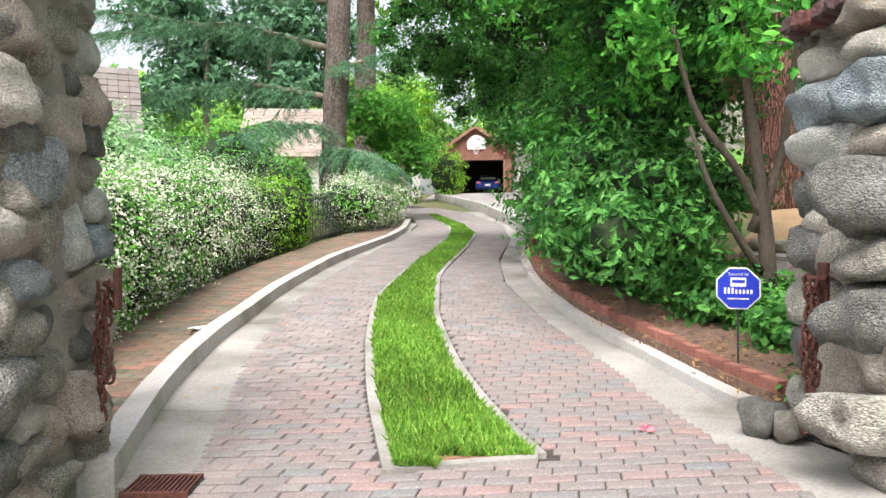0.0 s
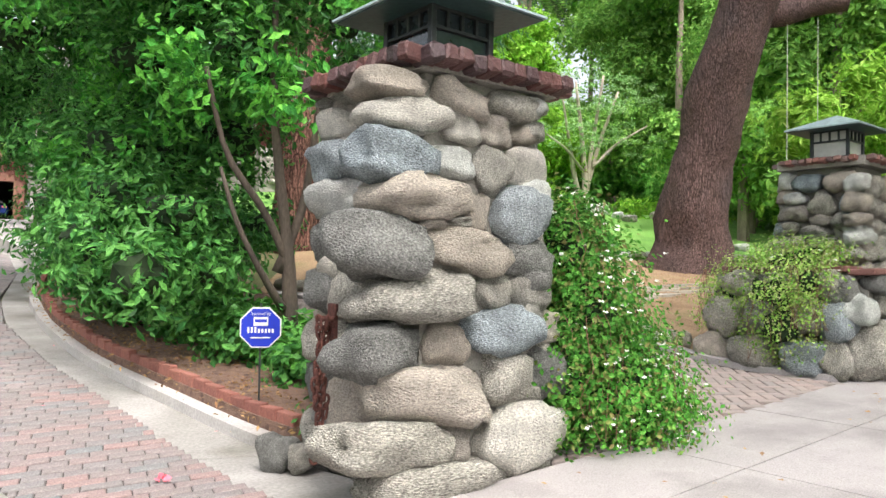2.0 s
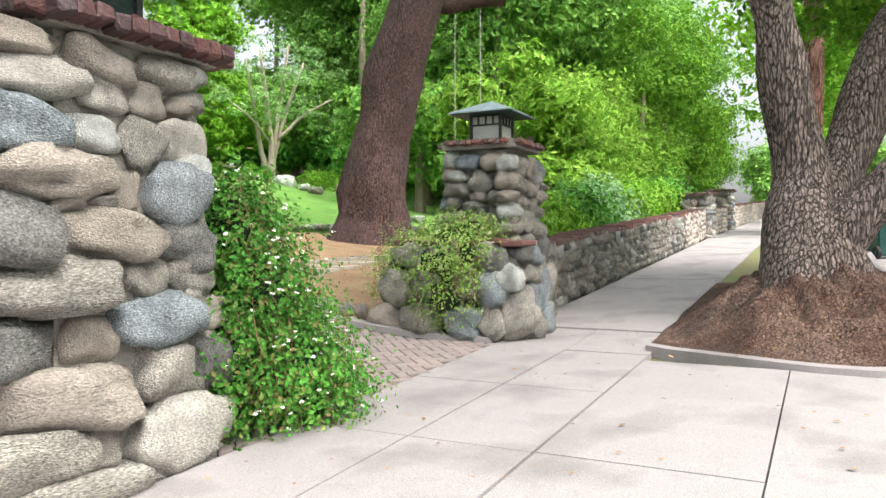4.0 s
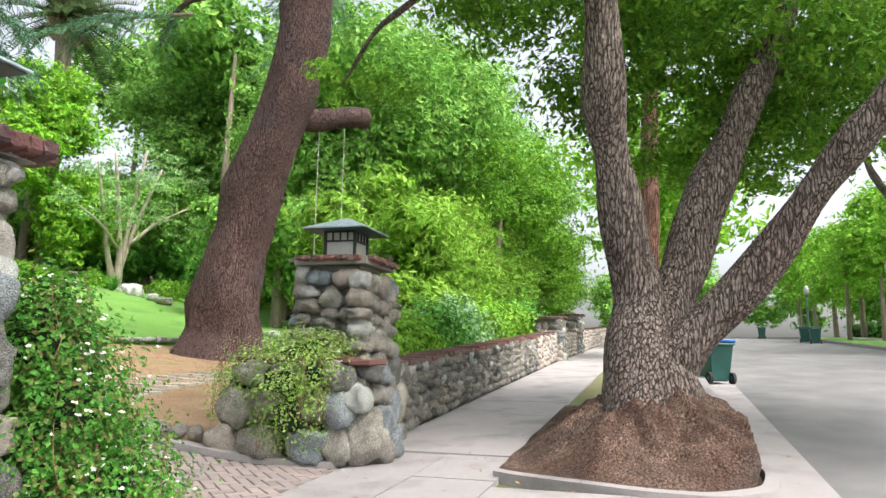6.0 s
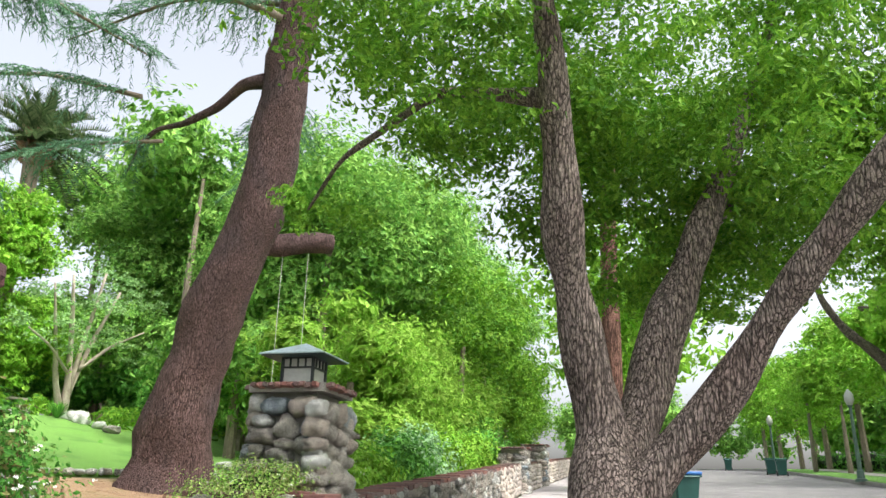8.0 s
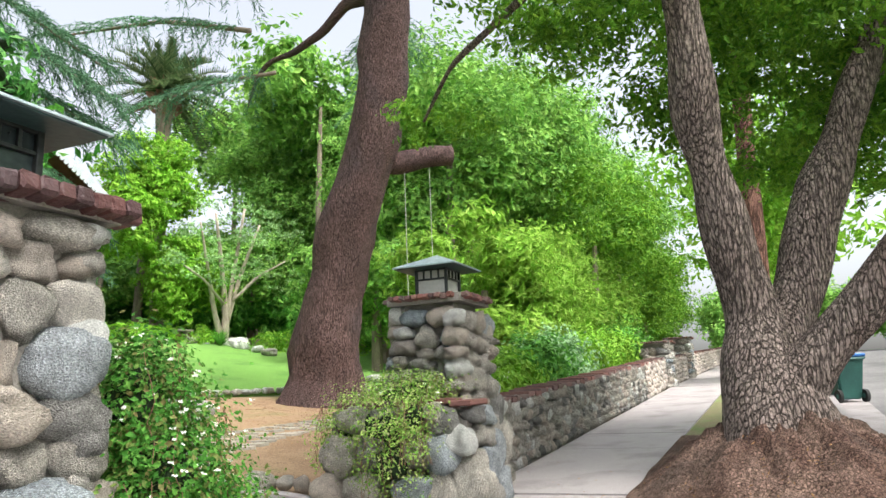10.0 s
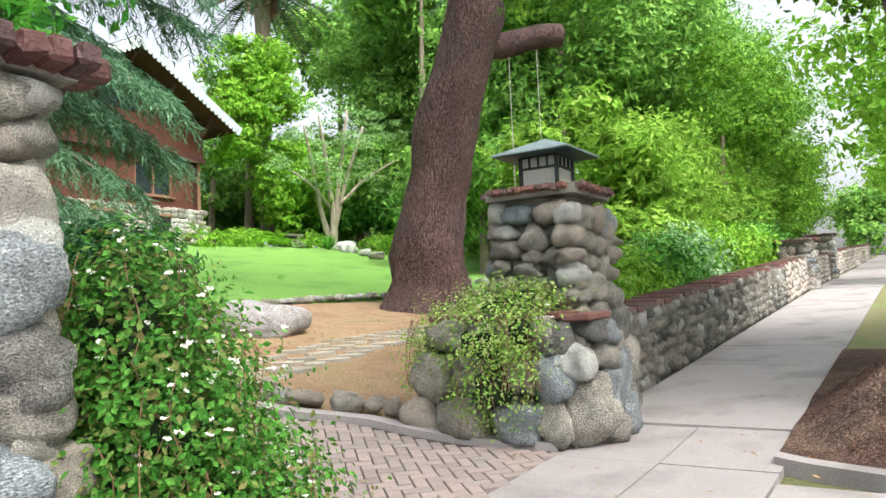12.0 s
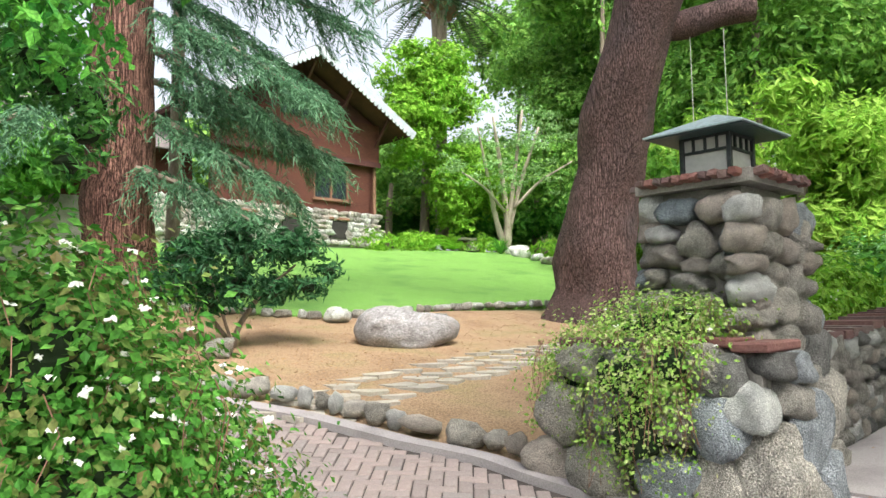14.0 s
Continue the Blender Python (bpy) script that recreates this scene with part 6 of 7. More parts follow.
hedge("ivy_mound", [(1.95, 5.5, 0.26, 0.34, 0.42, 0.24), (1.75, 6.3, 0.36, 0.5, 0.5, 0.3), (1.42, 7.3, 0.5, 0.55, 0.6, 0.34), (1.0, 8.5, 0.65, 0.6, 0.7, 0.38), (0.55, 9.8, 0.78, 0.55, 0.8, 0.4), (0.2, 11.2, 0.92, 0.5, 0.9, 0.42), (1.5, 4.78, 0.16, 0.22, 0.2, 0.2), (1.8, 5.0, 0.22, 0.3, 0.3, 0.24)], "glossy ivy heaped along the planted bank", M["l_dark"], None, 380, 0.075, category="ivy", kern=0.7, ratio=0.75)
# iron fence behind the hedge
fence = empty("iron_fence", Vector((-4.9, 7, h(-4.9, 7))), "black iron fence half hidden in the jasmine", "fence")


def fence_bars():
    P = smooth_pts([(-4.35, 4.6), (-4.9, 7.5), (-5.6, 11), (-6.0, 16), (-6.3, 20)], 110)
    for i, (x, y) in enumerate(P):
        bm = bmesh.new()
        z = h(x, y) - fence.location.z
        box(bm, (0.02, 0.02, 1.15), pose(x - fence.location.x, y - fence.location.y, z + 0.6), 0.002)
        part("bar", bm, M["fence"], fence)
    for zz in (0.12, 1.05):
        bm = bmesh.new()
        tube(bm, [(x - fence.location.x, y - fence.location.y, h(x, y) - fence.location.z + zz) for x, y in P], [0.02] * len(P), 4)
        part("rail", bm, M["fence"], fence)


fence_bars()

# vines on the pillars
def vine(name, blobs, label, seed, stems, per=420, flowers=70, size=0.05, leafm="l_vine"):
    b = Vector((blobs[0][0], blobs[0][1], h(blobs[0][0], blobs[0][1])))
    t = empty(name, b, label, "climbing vine")
    p, n = blob_leaves(blobs, per, shell=0.55, holes=0.55)
    leaves("foliage", p - np.array(b), n, size, M[leafm], t, ratio=0.62)
    q, m = blob_leaves(blobs, per * 0.05, shell=0.1, holes=0.3)
    q, m = q[:flowers * 3], m[:flowers * 3]
    bl = []
    for c in q[rng.permutation(len(q))[:flowers]]:
        for k in range(5):
            a = k * 1.256
            bl.append(c + 0.009 * np.array([math.cos(a), math.sin(a), 0.2]) + rng.normal(0, 0.003, 3))
    leaves("blossom", np.array(bl) - np.array(b), np.tile([-0.3, -0.6, 0.7], (len(bl), 1)), 0.017, M["l_flower"], t, ratio=0.85, jitter=0.5)
    rr = random.Random(seed)
    bm = bmesh.new()
    for _ in range(stems):
        x, y, z, rx, ry, rz = rr.choice(blobs)
        a = rr.uniform(0, 6.28)
        s = Vector((x + rx * 0.8 * math.cos(a), y + ry * 0.8 * math.sin(a), z + rz * 0.7)) - b
        pts = [s]
        for k in range(6):
            s = s + Vector((rr.uniform(-0.05, 0.05), rr.uniform(-0.05, 0.05), -0.1))
            pts.append(s)
        tube(bm, pts, [0.0022] * 7, 4, cap=False)
    part("stem_tangle", bm, M["trimbrown"], t)
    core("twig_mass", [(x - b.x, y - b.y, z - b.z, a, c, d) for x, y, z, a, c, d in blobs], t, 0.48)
    return t


vine("flowering_vine", [(2.72, 4.0, 1.35, 0.3, 0.32, 0.4), (2.85, 3.95, 0.95, 0.42, 0.4, 0.48), (3.05, 3.92, 0.5, 0.55, 0.42, 0.46), (3.25, 3.9, 0.3, 0.42, 0.35, 0.32), (2.9, 4.5, 1.15, 0.42, 0.5, 0.5), (3.2, 4.6, 0.6, 0.5, 0.6, 0.55), (2.75, 5.2, 0.85, 0.5, 0.5, 0.6), (2.62, 3.85, 0.6, 0.25, 0.25, 0.5)],
     "bushy green vine with small white flowers spilling off the stone pillar", 71, 120, flowers=380, per=3000, size=0.037)
o = P2C - DV * 0.85
vine("trailing_vine", [(o.x + 0.05, o.y + 0.1, 1.36, 0.32, 0.62, 0.24), (o.x - 0.2, o.y + 0.15, 1.05, 0.3, 0.66, 0.4), (o.x - 0.25, o.y + 0.0, 0.72, 0.26, 0.46, 0.4), (o.x - 0.1, o.y + 0.75, 0.95, 0.32, 0.38, 0.45), (o.x - 0.24, o.y - 0.3, 1.15, 0.16, 0.24, 0.24), (o.x + 0.1, o.y - 0.1, 1.45, 0.2, 0.3, 0.12)],
     "thin trailing vine hanging over the low stone wall end", 72, 90, flowers=30, per=1900, size=0.032, leafm="l_trail")

# garden stones, boulder, path
def kerb_stones():
    t = empty("border_stones", Vector(g(4.6, 8.2)), "row of rounded river stones along the court kerb", "border stones", kind="structure")
    P = smooth_pts(CK[1:], 400)
    d = np.r_[0, np.cumsum(np.hypot(*np.diff(P[:, :2], axis=0).T))]
    s = 0.0
    while s < d[-1]:
        w = R.choice((0.16, 0.2, 0.24, 0.3, 0.38))
        x, y = np.interp(s + w / 2, d, P[:, 0]) + 0.16, np.interp(s + w / 2, d, P[:, 1]) + 0.1
        stone(t, Vector((x, y, h(x, y) + 0.1)) - t.location, (w * R.uniform(0.85, 1.05), w * R.uniform(0.7, 0.95), R.uniform(0.14, 0.24)), R.choice("wcwtwcg"), (R.uniform(-10, 10), R.uniform(-10, 10), R.uniform(0, 180)), True)
        s += w * R.uniform(0.9, 1.15)
    t = empty("border_stones", Vector(g(9, 14.4)), "row of pale stones edging the lawn", "border stones", kind="structure")
    P = smooth_pts([(4.2, 15.0), (5.0, 14.7), (7.1, 13.85), (8.5, 14.3), (10.5, 14.8), (13, 15.1), (16.5, 15.0)], 400)
    d = np.r_[0, np.cumsum(np.hypot(*np.diff(P[:, :2], axis=0).T))]
    s = 0.0
    while s < d[-1]:
        w = R.uniform(0.16, 0.34)
        x, y = np.interp(s, d, P[:, 0]), np.interp(s, d, P[:, 1])
        stone(t, Vector((x, y, h(x, y) + 0.06)) - t.location, (w, w * 0.8, R.uniform(0.12, 0.2)), R.choice("wwcgt"), (0, 0, R.uniform(0, 180)), True)
        s += w * 1.05


kerb_stones()
for x, y, s, tone in ((1.02, 4.38, 0.27, "d"), (1.12, 4.22, 0.2, "g")):
    t = empty("rock", Vector(g(x, y)), "rounded stone at the foot of the pillar beside the kerb", "rock", "pillar foot stones")
    stone(t, (0, 0, 0.08), (s, s * 0.8, s * 0.85), tone, (0, 0, R.uniform(0, 90)))
bx, by = 7.35, 11.5
b = empty("boulder", Vector(g(bx, by)), "large smooth grey-brown boulder lying on the needle bed", "boulder")
ob = new("rock", rock_mesh("rock", 90, M["boulder"], 4, 0.1, 0.8))
ob.parent = b
ob.matrix_basis = pose(0, 0, 0.16, 0, 2, 4) @ Matrix.Diagonal((0.78, 0.5, 0.36, 1))
for x, y, s, tone in ((7.1, 13.7, 0.55, "w"), (8.9, 13.3, 0.4, "d"), (4.6, 11.0, 0.5, "g"), (18.9, 25.7, 0.9, "w"), (21, 24.5, 0.8, "t"), (16.5, 16.5, 0.6, "g"), (17.4, 16.6, 0.5, "w")):
    t = empty("rock", Vector(g(x, y)), "rounded garden rock half sunk in the ground", "rock", "garden rocks")
    stone(t, (0, 0, s * 0.2), (s, s * 0.8, s * 0.55), tone, (0, 0, R.uniform(0, 90)))
fp = empty("flagstone_path", Vector(g(7, 9.6)), "path of flat pale flagstones curving across the needle bed", "path", kind="structure")
for i, (x, y) in enumerate(smooth_pts([(4.7, 8.15), (5.4, 8.7), (7.1, 9.6), (8.4, 10.3), (10.5, 10.9), (13, 10.9), (16, 10.6)], 30)):
    for k in (-1, 0, 1):
        px, py = x - 0.25 * k + R.uniform(-0.07, 0.07), y + 0.27 * k + R.uniform(-0.07, 0.07)
        bm = bmesh.new()
        m = R.randint(5, 7)
        r0 = R.uniform(0.2, 0.26)
        vs = [bm.verts.new((r0 * R.uniform(0.85, 1.2) * math.cos(6.283 * j / m), r0 * R.uniform(0.75, 1.05) * math.sin(6.283 * j / m), 0.024)) for j in range(m)]
        f = bm.faces.new(vs)
        e = bmesh.ops.extrude_face_region(bm, geom=[f])
        for v in e["geom"]:
            if isinstance(v, bmesh.types.BMVert):
                v.co.z -= 0.06
        bm.normal_update()
        bmesh.ops.recalc_face_normals(bm, faces=bm.faces[:])
        ob = part("flagstone", bm, M["flag"], fp)
        ob.matrix_basis = Matrix.Translation(Vector((px, py, h(px, py) - 0.012 + R.uniform(-0.005, 0.008))) - fp.location) @ pose(0, 0, 0, R.uniform(-2, 2), R.uniform(-1, 1), R.uniform(0, 360))

t = limb_tree("small_shrub_tree", [[(4.9, 11.6, h(4.9, 11.6), 0.05), (4.95, 11.6, 1.35, 0.04), (5.3, 11.7, 1.8, 0.03), (5.8, 11.8, 2.2, 0.015)], [(4.9, 11.6, 1.1, 0.04), (4.6, 11.6, 1.5, 0.03), (4.3, 11.7, 2.1, 0.015)], [(4.9, 11.6, 1.1, 0.03), (4.7, 11.4, 1.6, 0.02), (4.5, 11.4, 2.2, 0.01)]],
    crown_blobs((4.95, 11.6, 2.15), (1.3, 0.7, 0.55), 34, 0.27, 81), M["l_shrub"], M["bark_grey"], "low multi-stemmed shrub with whorls of dark green leaves", "shrub", per=300, leaf=0.12, shell=0.7, kern=0.4, ratio=0.35)

# ---- the far garden ----
limb_tree("crape_myrtle", [[(20.6, 29.2, 4.2, 0.2), (20.7, 29.2, 5.2, 0.16), (20.3, 29.0, 7.5, 0.11), (19.5, 28.4, 10.0, 0.05)], [(20.5, 29.2, 4.4, 0.16), (20.1, 29.2, 5.4, 0.12), (19.4, 28.8, 7.6, 0.08), (18.6, 28.2, 9.4, 0.04)], [(20.7, 29.2, 5.0, 0.12), (21.2, 29.0, 7.2, 0.1), (21.9, 28.4, 9.8, 0.05)], [(20.7, 29.2, 5.2, 0.12), (20.8, 28.8, 7.6, 0.1), (20.9, 28.2, 10.4, 0.05)], [(20.9, 29.0, 6.2, 0.08), (22.0, 28.6, 7.4, 0.06), (23.4, 28.0, 8.3, 0.03)], [(20.4, 29.0, 6.0, 0.07), (19.0, 28.4, 6.9, 0.05), (17.6, 27.8, 7.3, 0.03)]],
    crown_blobs((20.4, 28.2, 7.6), (4.2, 1.4, 0.9), 34, 0.55, 82, 0.35) + crown_blobs((20.6, 28.4, 9.6), (3.4, 1.3, 1.4), 40, 0.55, 83, 0.4), M["l_myrtle"], M["bark_pale"], "spreading pale green tree with slender bare grey stems", per=36, leaf=0.15, shell=0.9, holes=0.6)
limb_tree("garden_tree", [[(18.2, 32.6, 4.4, 0.25), (18.3, 32.5, 8, 0.2), (18.3, 32.5, 11, 0.1)]], crown_blobs((17.36, 29.87, 11.5), (2.5, 1.2, 2.0), 54, 0.7, 85) + crown_blobs((16.4, 29.51, 9.63), (1.5, 1.0, 1.8), 30, 0.7, 87) + crown_blobs((19.2, 30.2, 7.0), (2.0, 1.0, 2.4), 22, 0.9, 86), M["l_bright"], M["bark_grey"], "full yellow-green tree standing before the tall palm", per=64, leaf=0.22, shell=0.8)


def belt(name, line, z, hh, n, size, material, label, seed, per=14, leaf=0.4, category="tree", kern=0.72, holes=0.5, ratio=0.45):
    q = random.Random(seed)
    P = smooth_pts(line, n)
    for i, (x, y) in enumerate(P):
        bl = crown_blobs((x, y, h(x, y) + z), (size, size * 0.8, hh), 9, size * 0.62, seed * 50 + i)
        t = empty(name, Vector(g(x, y)), label, category, name + " row")
        bm = bmesh.new()
        tube(bm, [(0, 0, -0.1), (0.1, 0.1, z * 0.6), (0.2, 0, z)], [0.22, 0.17, 0.1], 7)
        part("trunk", bm, M["bark_grey"], t)
        p, nn = blob_leaves(bl, per, shell=0.6, holes=holes)
        leaves("crown", p - np.array(t.location), nn, leaf, material, t, ratio=ratio)
        if kern:
            p, nn = blob_leaves([(a, b_, c, d * 0.6, e * 0.6, f * 0.6) for a, b_, c, d, e, f in bl], per * kern * 3, shell=0.5, holes=0.0)
            leaves("inner_leaves", p - np.array(t.location), nn, leaf * 1.3, material, t)


belt("bamboo_clump", [(17.3, 12.3), (20, 13.2), (24, 14.5), (28, 15.6), (33, 17.2)], 3.1, 2.1, 9, 2.0, M["l_bamboo"], "arching yellow-green bamboo thicket behind the garden wall", 90, per=64, leaf=0.25, category="bamboo", kern=0.42, holes=0.6, ratio=0.26)
belt("understorey_tree", [(20, 19), (26, 24), (31, 28), (22, 33), (17, 34)], 3.2, 2.2, 9, 2.3, M["l_far"], "deep green understorey tree at the garden's end", 92, per=24, leaf=0.28)
belt("tall_tree", [(22, 17), (26, 21), (31, 27), (34, 33), (29, 38)], 9.0, 4.4, 13, 3.6, M["l_far"], "tall soft green tree behind the garden", 93, per=26, leaf=0.26, kern=0.45, holes=0.7)
belt("tall_tree", [(24, 17.5), (33, 20), (44, 23), (60, 27)], 10.5, 5.0, 10, 3.8, M["l_far"], "tall soft green tree over the street walk", 94, per=26, leaf=0.26, kern=0.4, holes=0.7)
belt("dark_tree", [(27, 30), (36, 36), (30, 42)], 13.5, 4.5, 4, 4.2, M["l_far"], "tall dark tree beyond the garden", 95, per=8, leaf=0.5, kern=0.5)
belt("walk_tree", [from_wall(24, 3.5), from_wall(34, 4), from_wall(46, 5), from_wall(60, 6)], 6.0, 4.0, 6, 2.9, M["l_street"], "leafy tree overhanging the garden wall and walk", 106, per=28, leaf=0.22, kern=0.45, holes=0.7)
belt("street_side_tree", [from_wall(a, -3.1) for a in (17, 27, 38, 52, 70)], 7.0, 3.0, 7, 3.0, M["l_bright"], "bright green street tree between sidewalk and road", 96, per=14, leaf=0.34, kern=0.0)
belt("street_side_tree", [(27, -7), (38, -4), (52, -0.5), (68, 4), (88, 9)], 6.5, 3.2, 8, 3.2, M["l_bright"], "bright green street tree on the far verge", 97, per=14, leaf=0.34, kern=0.4)
belt("distant_tree", [(30, -14), (48, -10), (70, -4), (95, 2), (115, 15), (110, 35)], 6.5, 4.5, 12, 5.0, M["l_far"], "distant mass of garden trees beyond the street", 98, per=6, leaf=0.6, kern=0.7)
belt("distant_tree", [(-40, 40), (-26, 52), (-12, 62), (4, 60), (18, 56), (32, 54), (48, 48), (64, 42)], 5.0, 4.0, 15, 5.5, M["l_far"], "distant mass of tall trees", 99, per=6, leaf=0.6, kern=0.7)
belt("drive_tree", [(-9.2, 38.5), (-11.2, 41)], 4.6, 2.2, 2, 1.9, M["l_bright"], "bright green tree rising behind the bend of the drive", 107, per=20, leaf=0.24, kern=0.5)
belt("drive_tree", [(-3, 42), (-1, 34), (1, 27)], 6.0, 2.6, 4, 2.6, M["l_mid"], "dense green tree shading the garage drive", 100, per=18, leaf=0.3)
belt("pine_tree", [(-18, 34), (-14, 40)], 8.5, 3.5, 3, 3.0, M["l_cedar"], "grey-green pine with tufted branches behind the hedges", 101, per=14, leaf=0.4, kern=0.5)
belt("neighbour_tree", [(-22, 24), (-26, 16)], 5.5, 2.5, 3, 2.6, M["l_mid"], "green tree in the next garden", 102, per=12, leaf=0.36)
# Added trees, never in view, that cut the light from behind the walk.
belt("rear_tree", [(-14, -14), (0, -20), (16, -16)], 6, 3, 4, 3.4, M["l_mid"], "unseen tree added behind the walk for shade", 103, per=6, leaf=0.5, kern=0.4)
for i, (x, y, s, lab) in enumerate([(9.6, 6.9, 0.5, "l_bright"), (11.2, 7.4, 0.6, "l_bright"), (13.0, 7.9, 0.75, "l_mid"), (14.8, 8.6, 0.8, "l_pale"), (17, 9.0, 0.8, "l_bright"), (19.4, 9.6, 0.8, "l_bright"), (22, 10.4, 0.9, "l_mid")]):
    z = float(H(*from_wall(along(x, y), -0.4)))
    hedge("wall_shrub", [(x, y, z + 0.65 + s * 0.55, s * 1.2, s * 1.05, s * 0.95), (x + 0.7, y + 0.4, z + 0.6 + s * 0.45, s * 1.1, s, s * 0.85), (x - 0.5, y + 0.6, z + 0.5 + s * 0.4, s, s * 0.8, s * 0.8)], "leafy green shrub growing over the garden wall", M[lab], M["l_jas"] if i == 0 else None, 170, 0.12, category="shrub", kern=0.7, fl=0.04, shell=0.45)
for x, y in ((15.2, 27), (18.4, 27.5), (16.5, 29.5), (19.5, 24.5), (22, 26), (13.2, 26.2), (23.5, 24)):
    hedge("border_plant", [(x, y, h(x, y) + 0.3, 0.9, 0.6, 0.5)], "low ferny green border plant", M["l_bright"], None, 60, 0.2, category="plant", kern=0.6, ratio=0.25)


def frond_plant(place, n, length, width, label, material, name="fern", droop=0.9, pinnae=14):
    """A plant of arching fronds with paired leaflets, or of plain blades where pinnae is 0."""
    t = empty(name, Vector(g(*place)), label, "plant")
    V = []
    for _ in range(n):
        a, el, ln = R.uniform(0, 6.28), R.uniform(0.5, 1.35), length * R.uniform(0.7, 1.15)
        d = np.array([math.cos(a) * math.cos(el), math.sin(a) * math.cos(el), math.sin(el)])
        side = np.array([-math.sin(a), math.cos(a), 0.0])
        at_u = lambda u: d * u * ln + np.array([0, 0, -droop * ln * 0.6 * u ** 2.4])
        if pinnae:
            for u in np.linspace(0.15, 1, pinnae):
                for k in (-1, 1):
                    p, w = at_u(u), d * 0.03
                    V.append([p - w, p + w, p + side * k * width * (1.15 - u) + d * 0.04])
        else:
            for u0, u1 in ((0, 0.5), (0.5, 1.0)):
                w0, w1 = width * (1 - u0), width * (1 - u1)
                V += [[at_u(u0) - side * w0, at_u(u0) + side * w0, at_u(u1) + side * w1], [at_u(u0) - side * w0, at_u(u1) + side * w1, at_u(u1) - side * w1]]
    raw("fronds", np.array(V).reshape(-1, 3), np.arange(len(V) * 3).reshape(-1, 3), material, t)
    return t


for place in [(16.48, 28.86), (17.76, 29.22), (15.39, 28.38)]:
    frond_plant(place, 34, 1.5, 0.34, "large arching green fern at the lawn's edge", M["l_bright"])
frond_plant((18.47, 26.38), 90, 1.1, 0.03, "spiky green tuft of strap leaves in the border", M["l_mid"], "strap_plant", 0.5, 0)
for k, place in enumerate([(18.63, 25.14), (19.41, 26.98), (18.07, 27.85), (18.57, 24.02), (18.34, 22.99)]):
    t = empty("rock", Vector(g(*place)), "pale garden rock in the border beyond the lawn", "rock", "garden rocks")
    stone(t, (0, 0, 0.14), ((0.75, 0.5, 0.9, 0.6, 0.7)[k], 0.5, (0.5, 0.36, 0.3, 0.3, 0.3)[k]), "wwgwg"[k], (0, 0, R.uniform(0, 90)))
t = empty("garden_bench", Vector(g(*(18.65, 29.79))), "low grey stone bench under the pale tree", "bench")
for name, size, place in (("seat", (1.3, 0.4, 0.1), (0, 0, 0.55)), ("leg", (0.16, 0.32, 0.55), (-0.42, 0, 0.24)), ("leg", (0.16, 0.32, 0.55), (0.42, 0, 0.24))):
    bm = bmesh.new()
    box(bm, size, Matrix.Translation(place), 0.015)
    part(name, bm, M["flag"], t)


belt("background_shrub", [(30, 19), (27, 25), (24, 33), (16, 37), (8, 40), (0, 40)], 1.4, 1.2, 11, 2.2, M["l_mid"], "dark leafy shrub closing the far side of the garden", 104, per=16, leaf=0.3, category="shrub")
belt("background_shrub", [(40, 24), (52, 27), (66, 30)], 1.6, 1.4, 6, 3.0, M["l_mid"], "dark leafy shrub behind the garden wall", 105, per=12, leaf=0.34, category="shrub")


def palm():
    b = Vector((18.8, 31.9, h(18.8, 31.9) + 1.6))
    t = empty("palm", b, "tall date palm with a round head of arching fronds", "palm")
    bm = bmesh.new()
    tube(bm, [(0, 0, -1), (0, 0, 7), (0, 0, 10.6)], [0.32, 0.27, 0.45], 10)
    part("trunk", bm, M["bark_grey"], t)
    V = []
    bm = bmesh.new()
    for k in range(60):
        a, z = R.uniform(0, 6.28), R.uniform(9.3, 10.8)
        d = Vector((math.cos(a), math.sin(a), 0))
        tube(bm, [Vector((0, 0, z)) + d * 0.4, Vector((0, 0, z + 0.35)) + d * 0.85], [0.12, 0.03], 4)
    tagged(part("frond_base", bm, M["trimbrown"], t), kind="stuff")
    bm = bmesh.new()
    for k in range(84):
        a, el = R.uniform(0, 6.28), R.uniform(-0.6, 1.3)
        d = np.array([math.cos(a) * math.cos(el), math.sin(a) * math.cos(el), math.sin(el)])
        side = np.cross(d, [0, 0, 1.0])
        side /= np.linalg.norm(side)
        ln = R.uniform(2.7, 3.8)
        spine = [np.array([0, 0, 10.6]) + d * u * ln + np.array([0, 0, -1.1 * u ** 2.3]) for u in np.linspace(0.05, 1, 30)]
        tube(bm, spine[::5] + [spine[-1]], [0.05, 0.045, 0.04, 0.03, 0.02, 0.015, 0.01], 4)
        for i, p in enumerate(spine[2:]):
            u = i / 27
            for s in (-1, 1):
                tip = p + side * s * R.uniform(0.42, 0.55) * (1.1 - u * 0.7) + d * 0.25 + np.array([0, 0, R.uniform(0.0, 0.2)])
                w = d * 0.055
                V.append([p - w, p + w, tip])
    tagged(part("frond_spines", bm, M["l_palm"], t), kind="stuff")
    raw("fronds", np.array(V).reshape(-1, 3), np.arange(len(V) * 3).reshape(-1, 3), M["l_palm"], t)


palm()


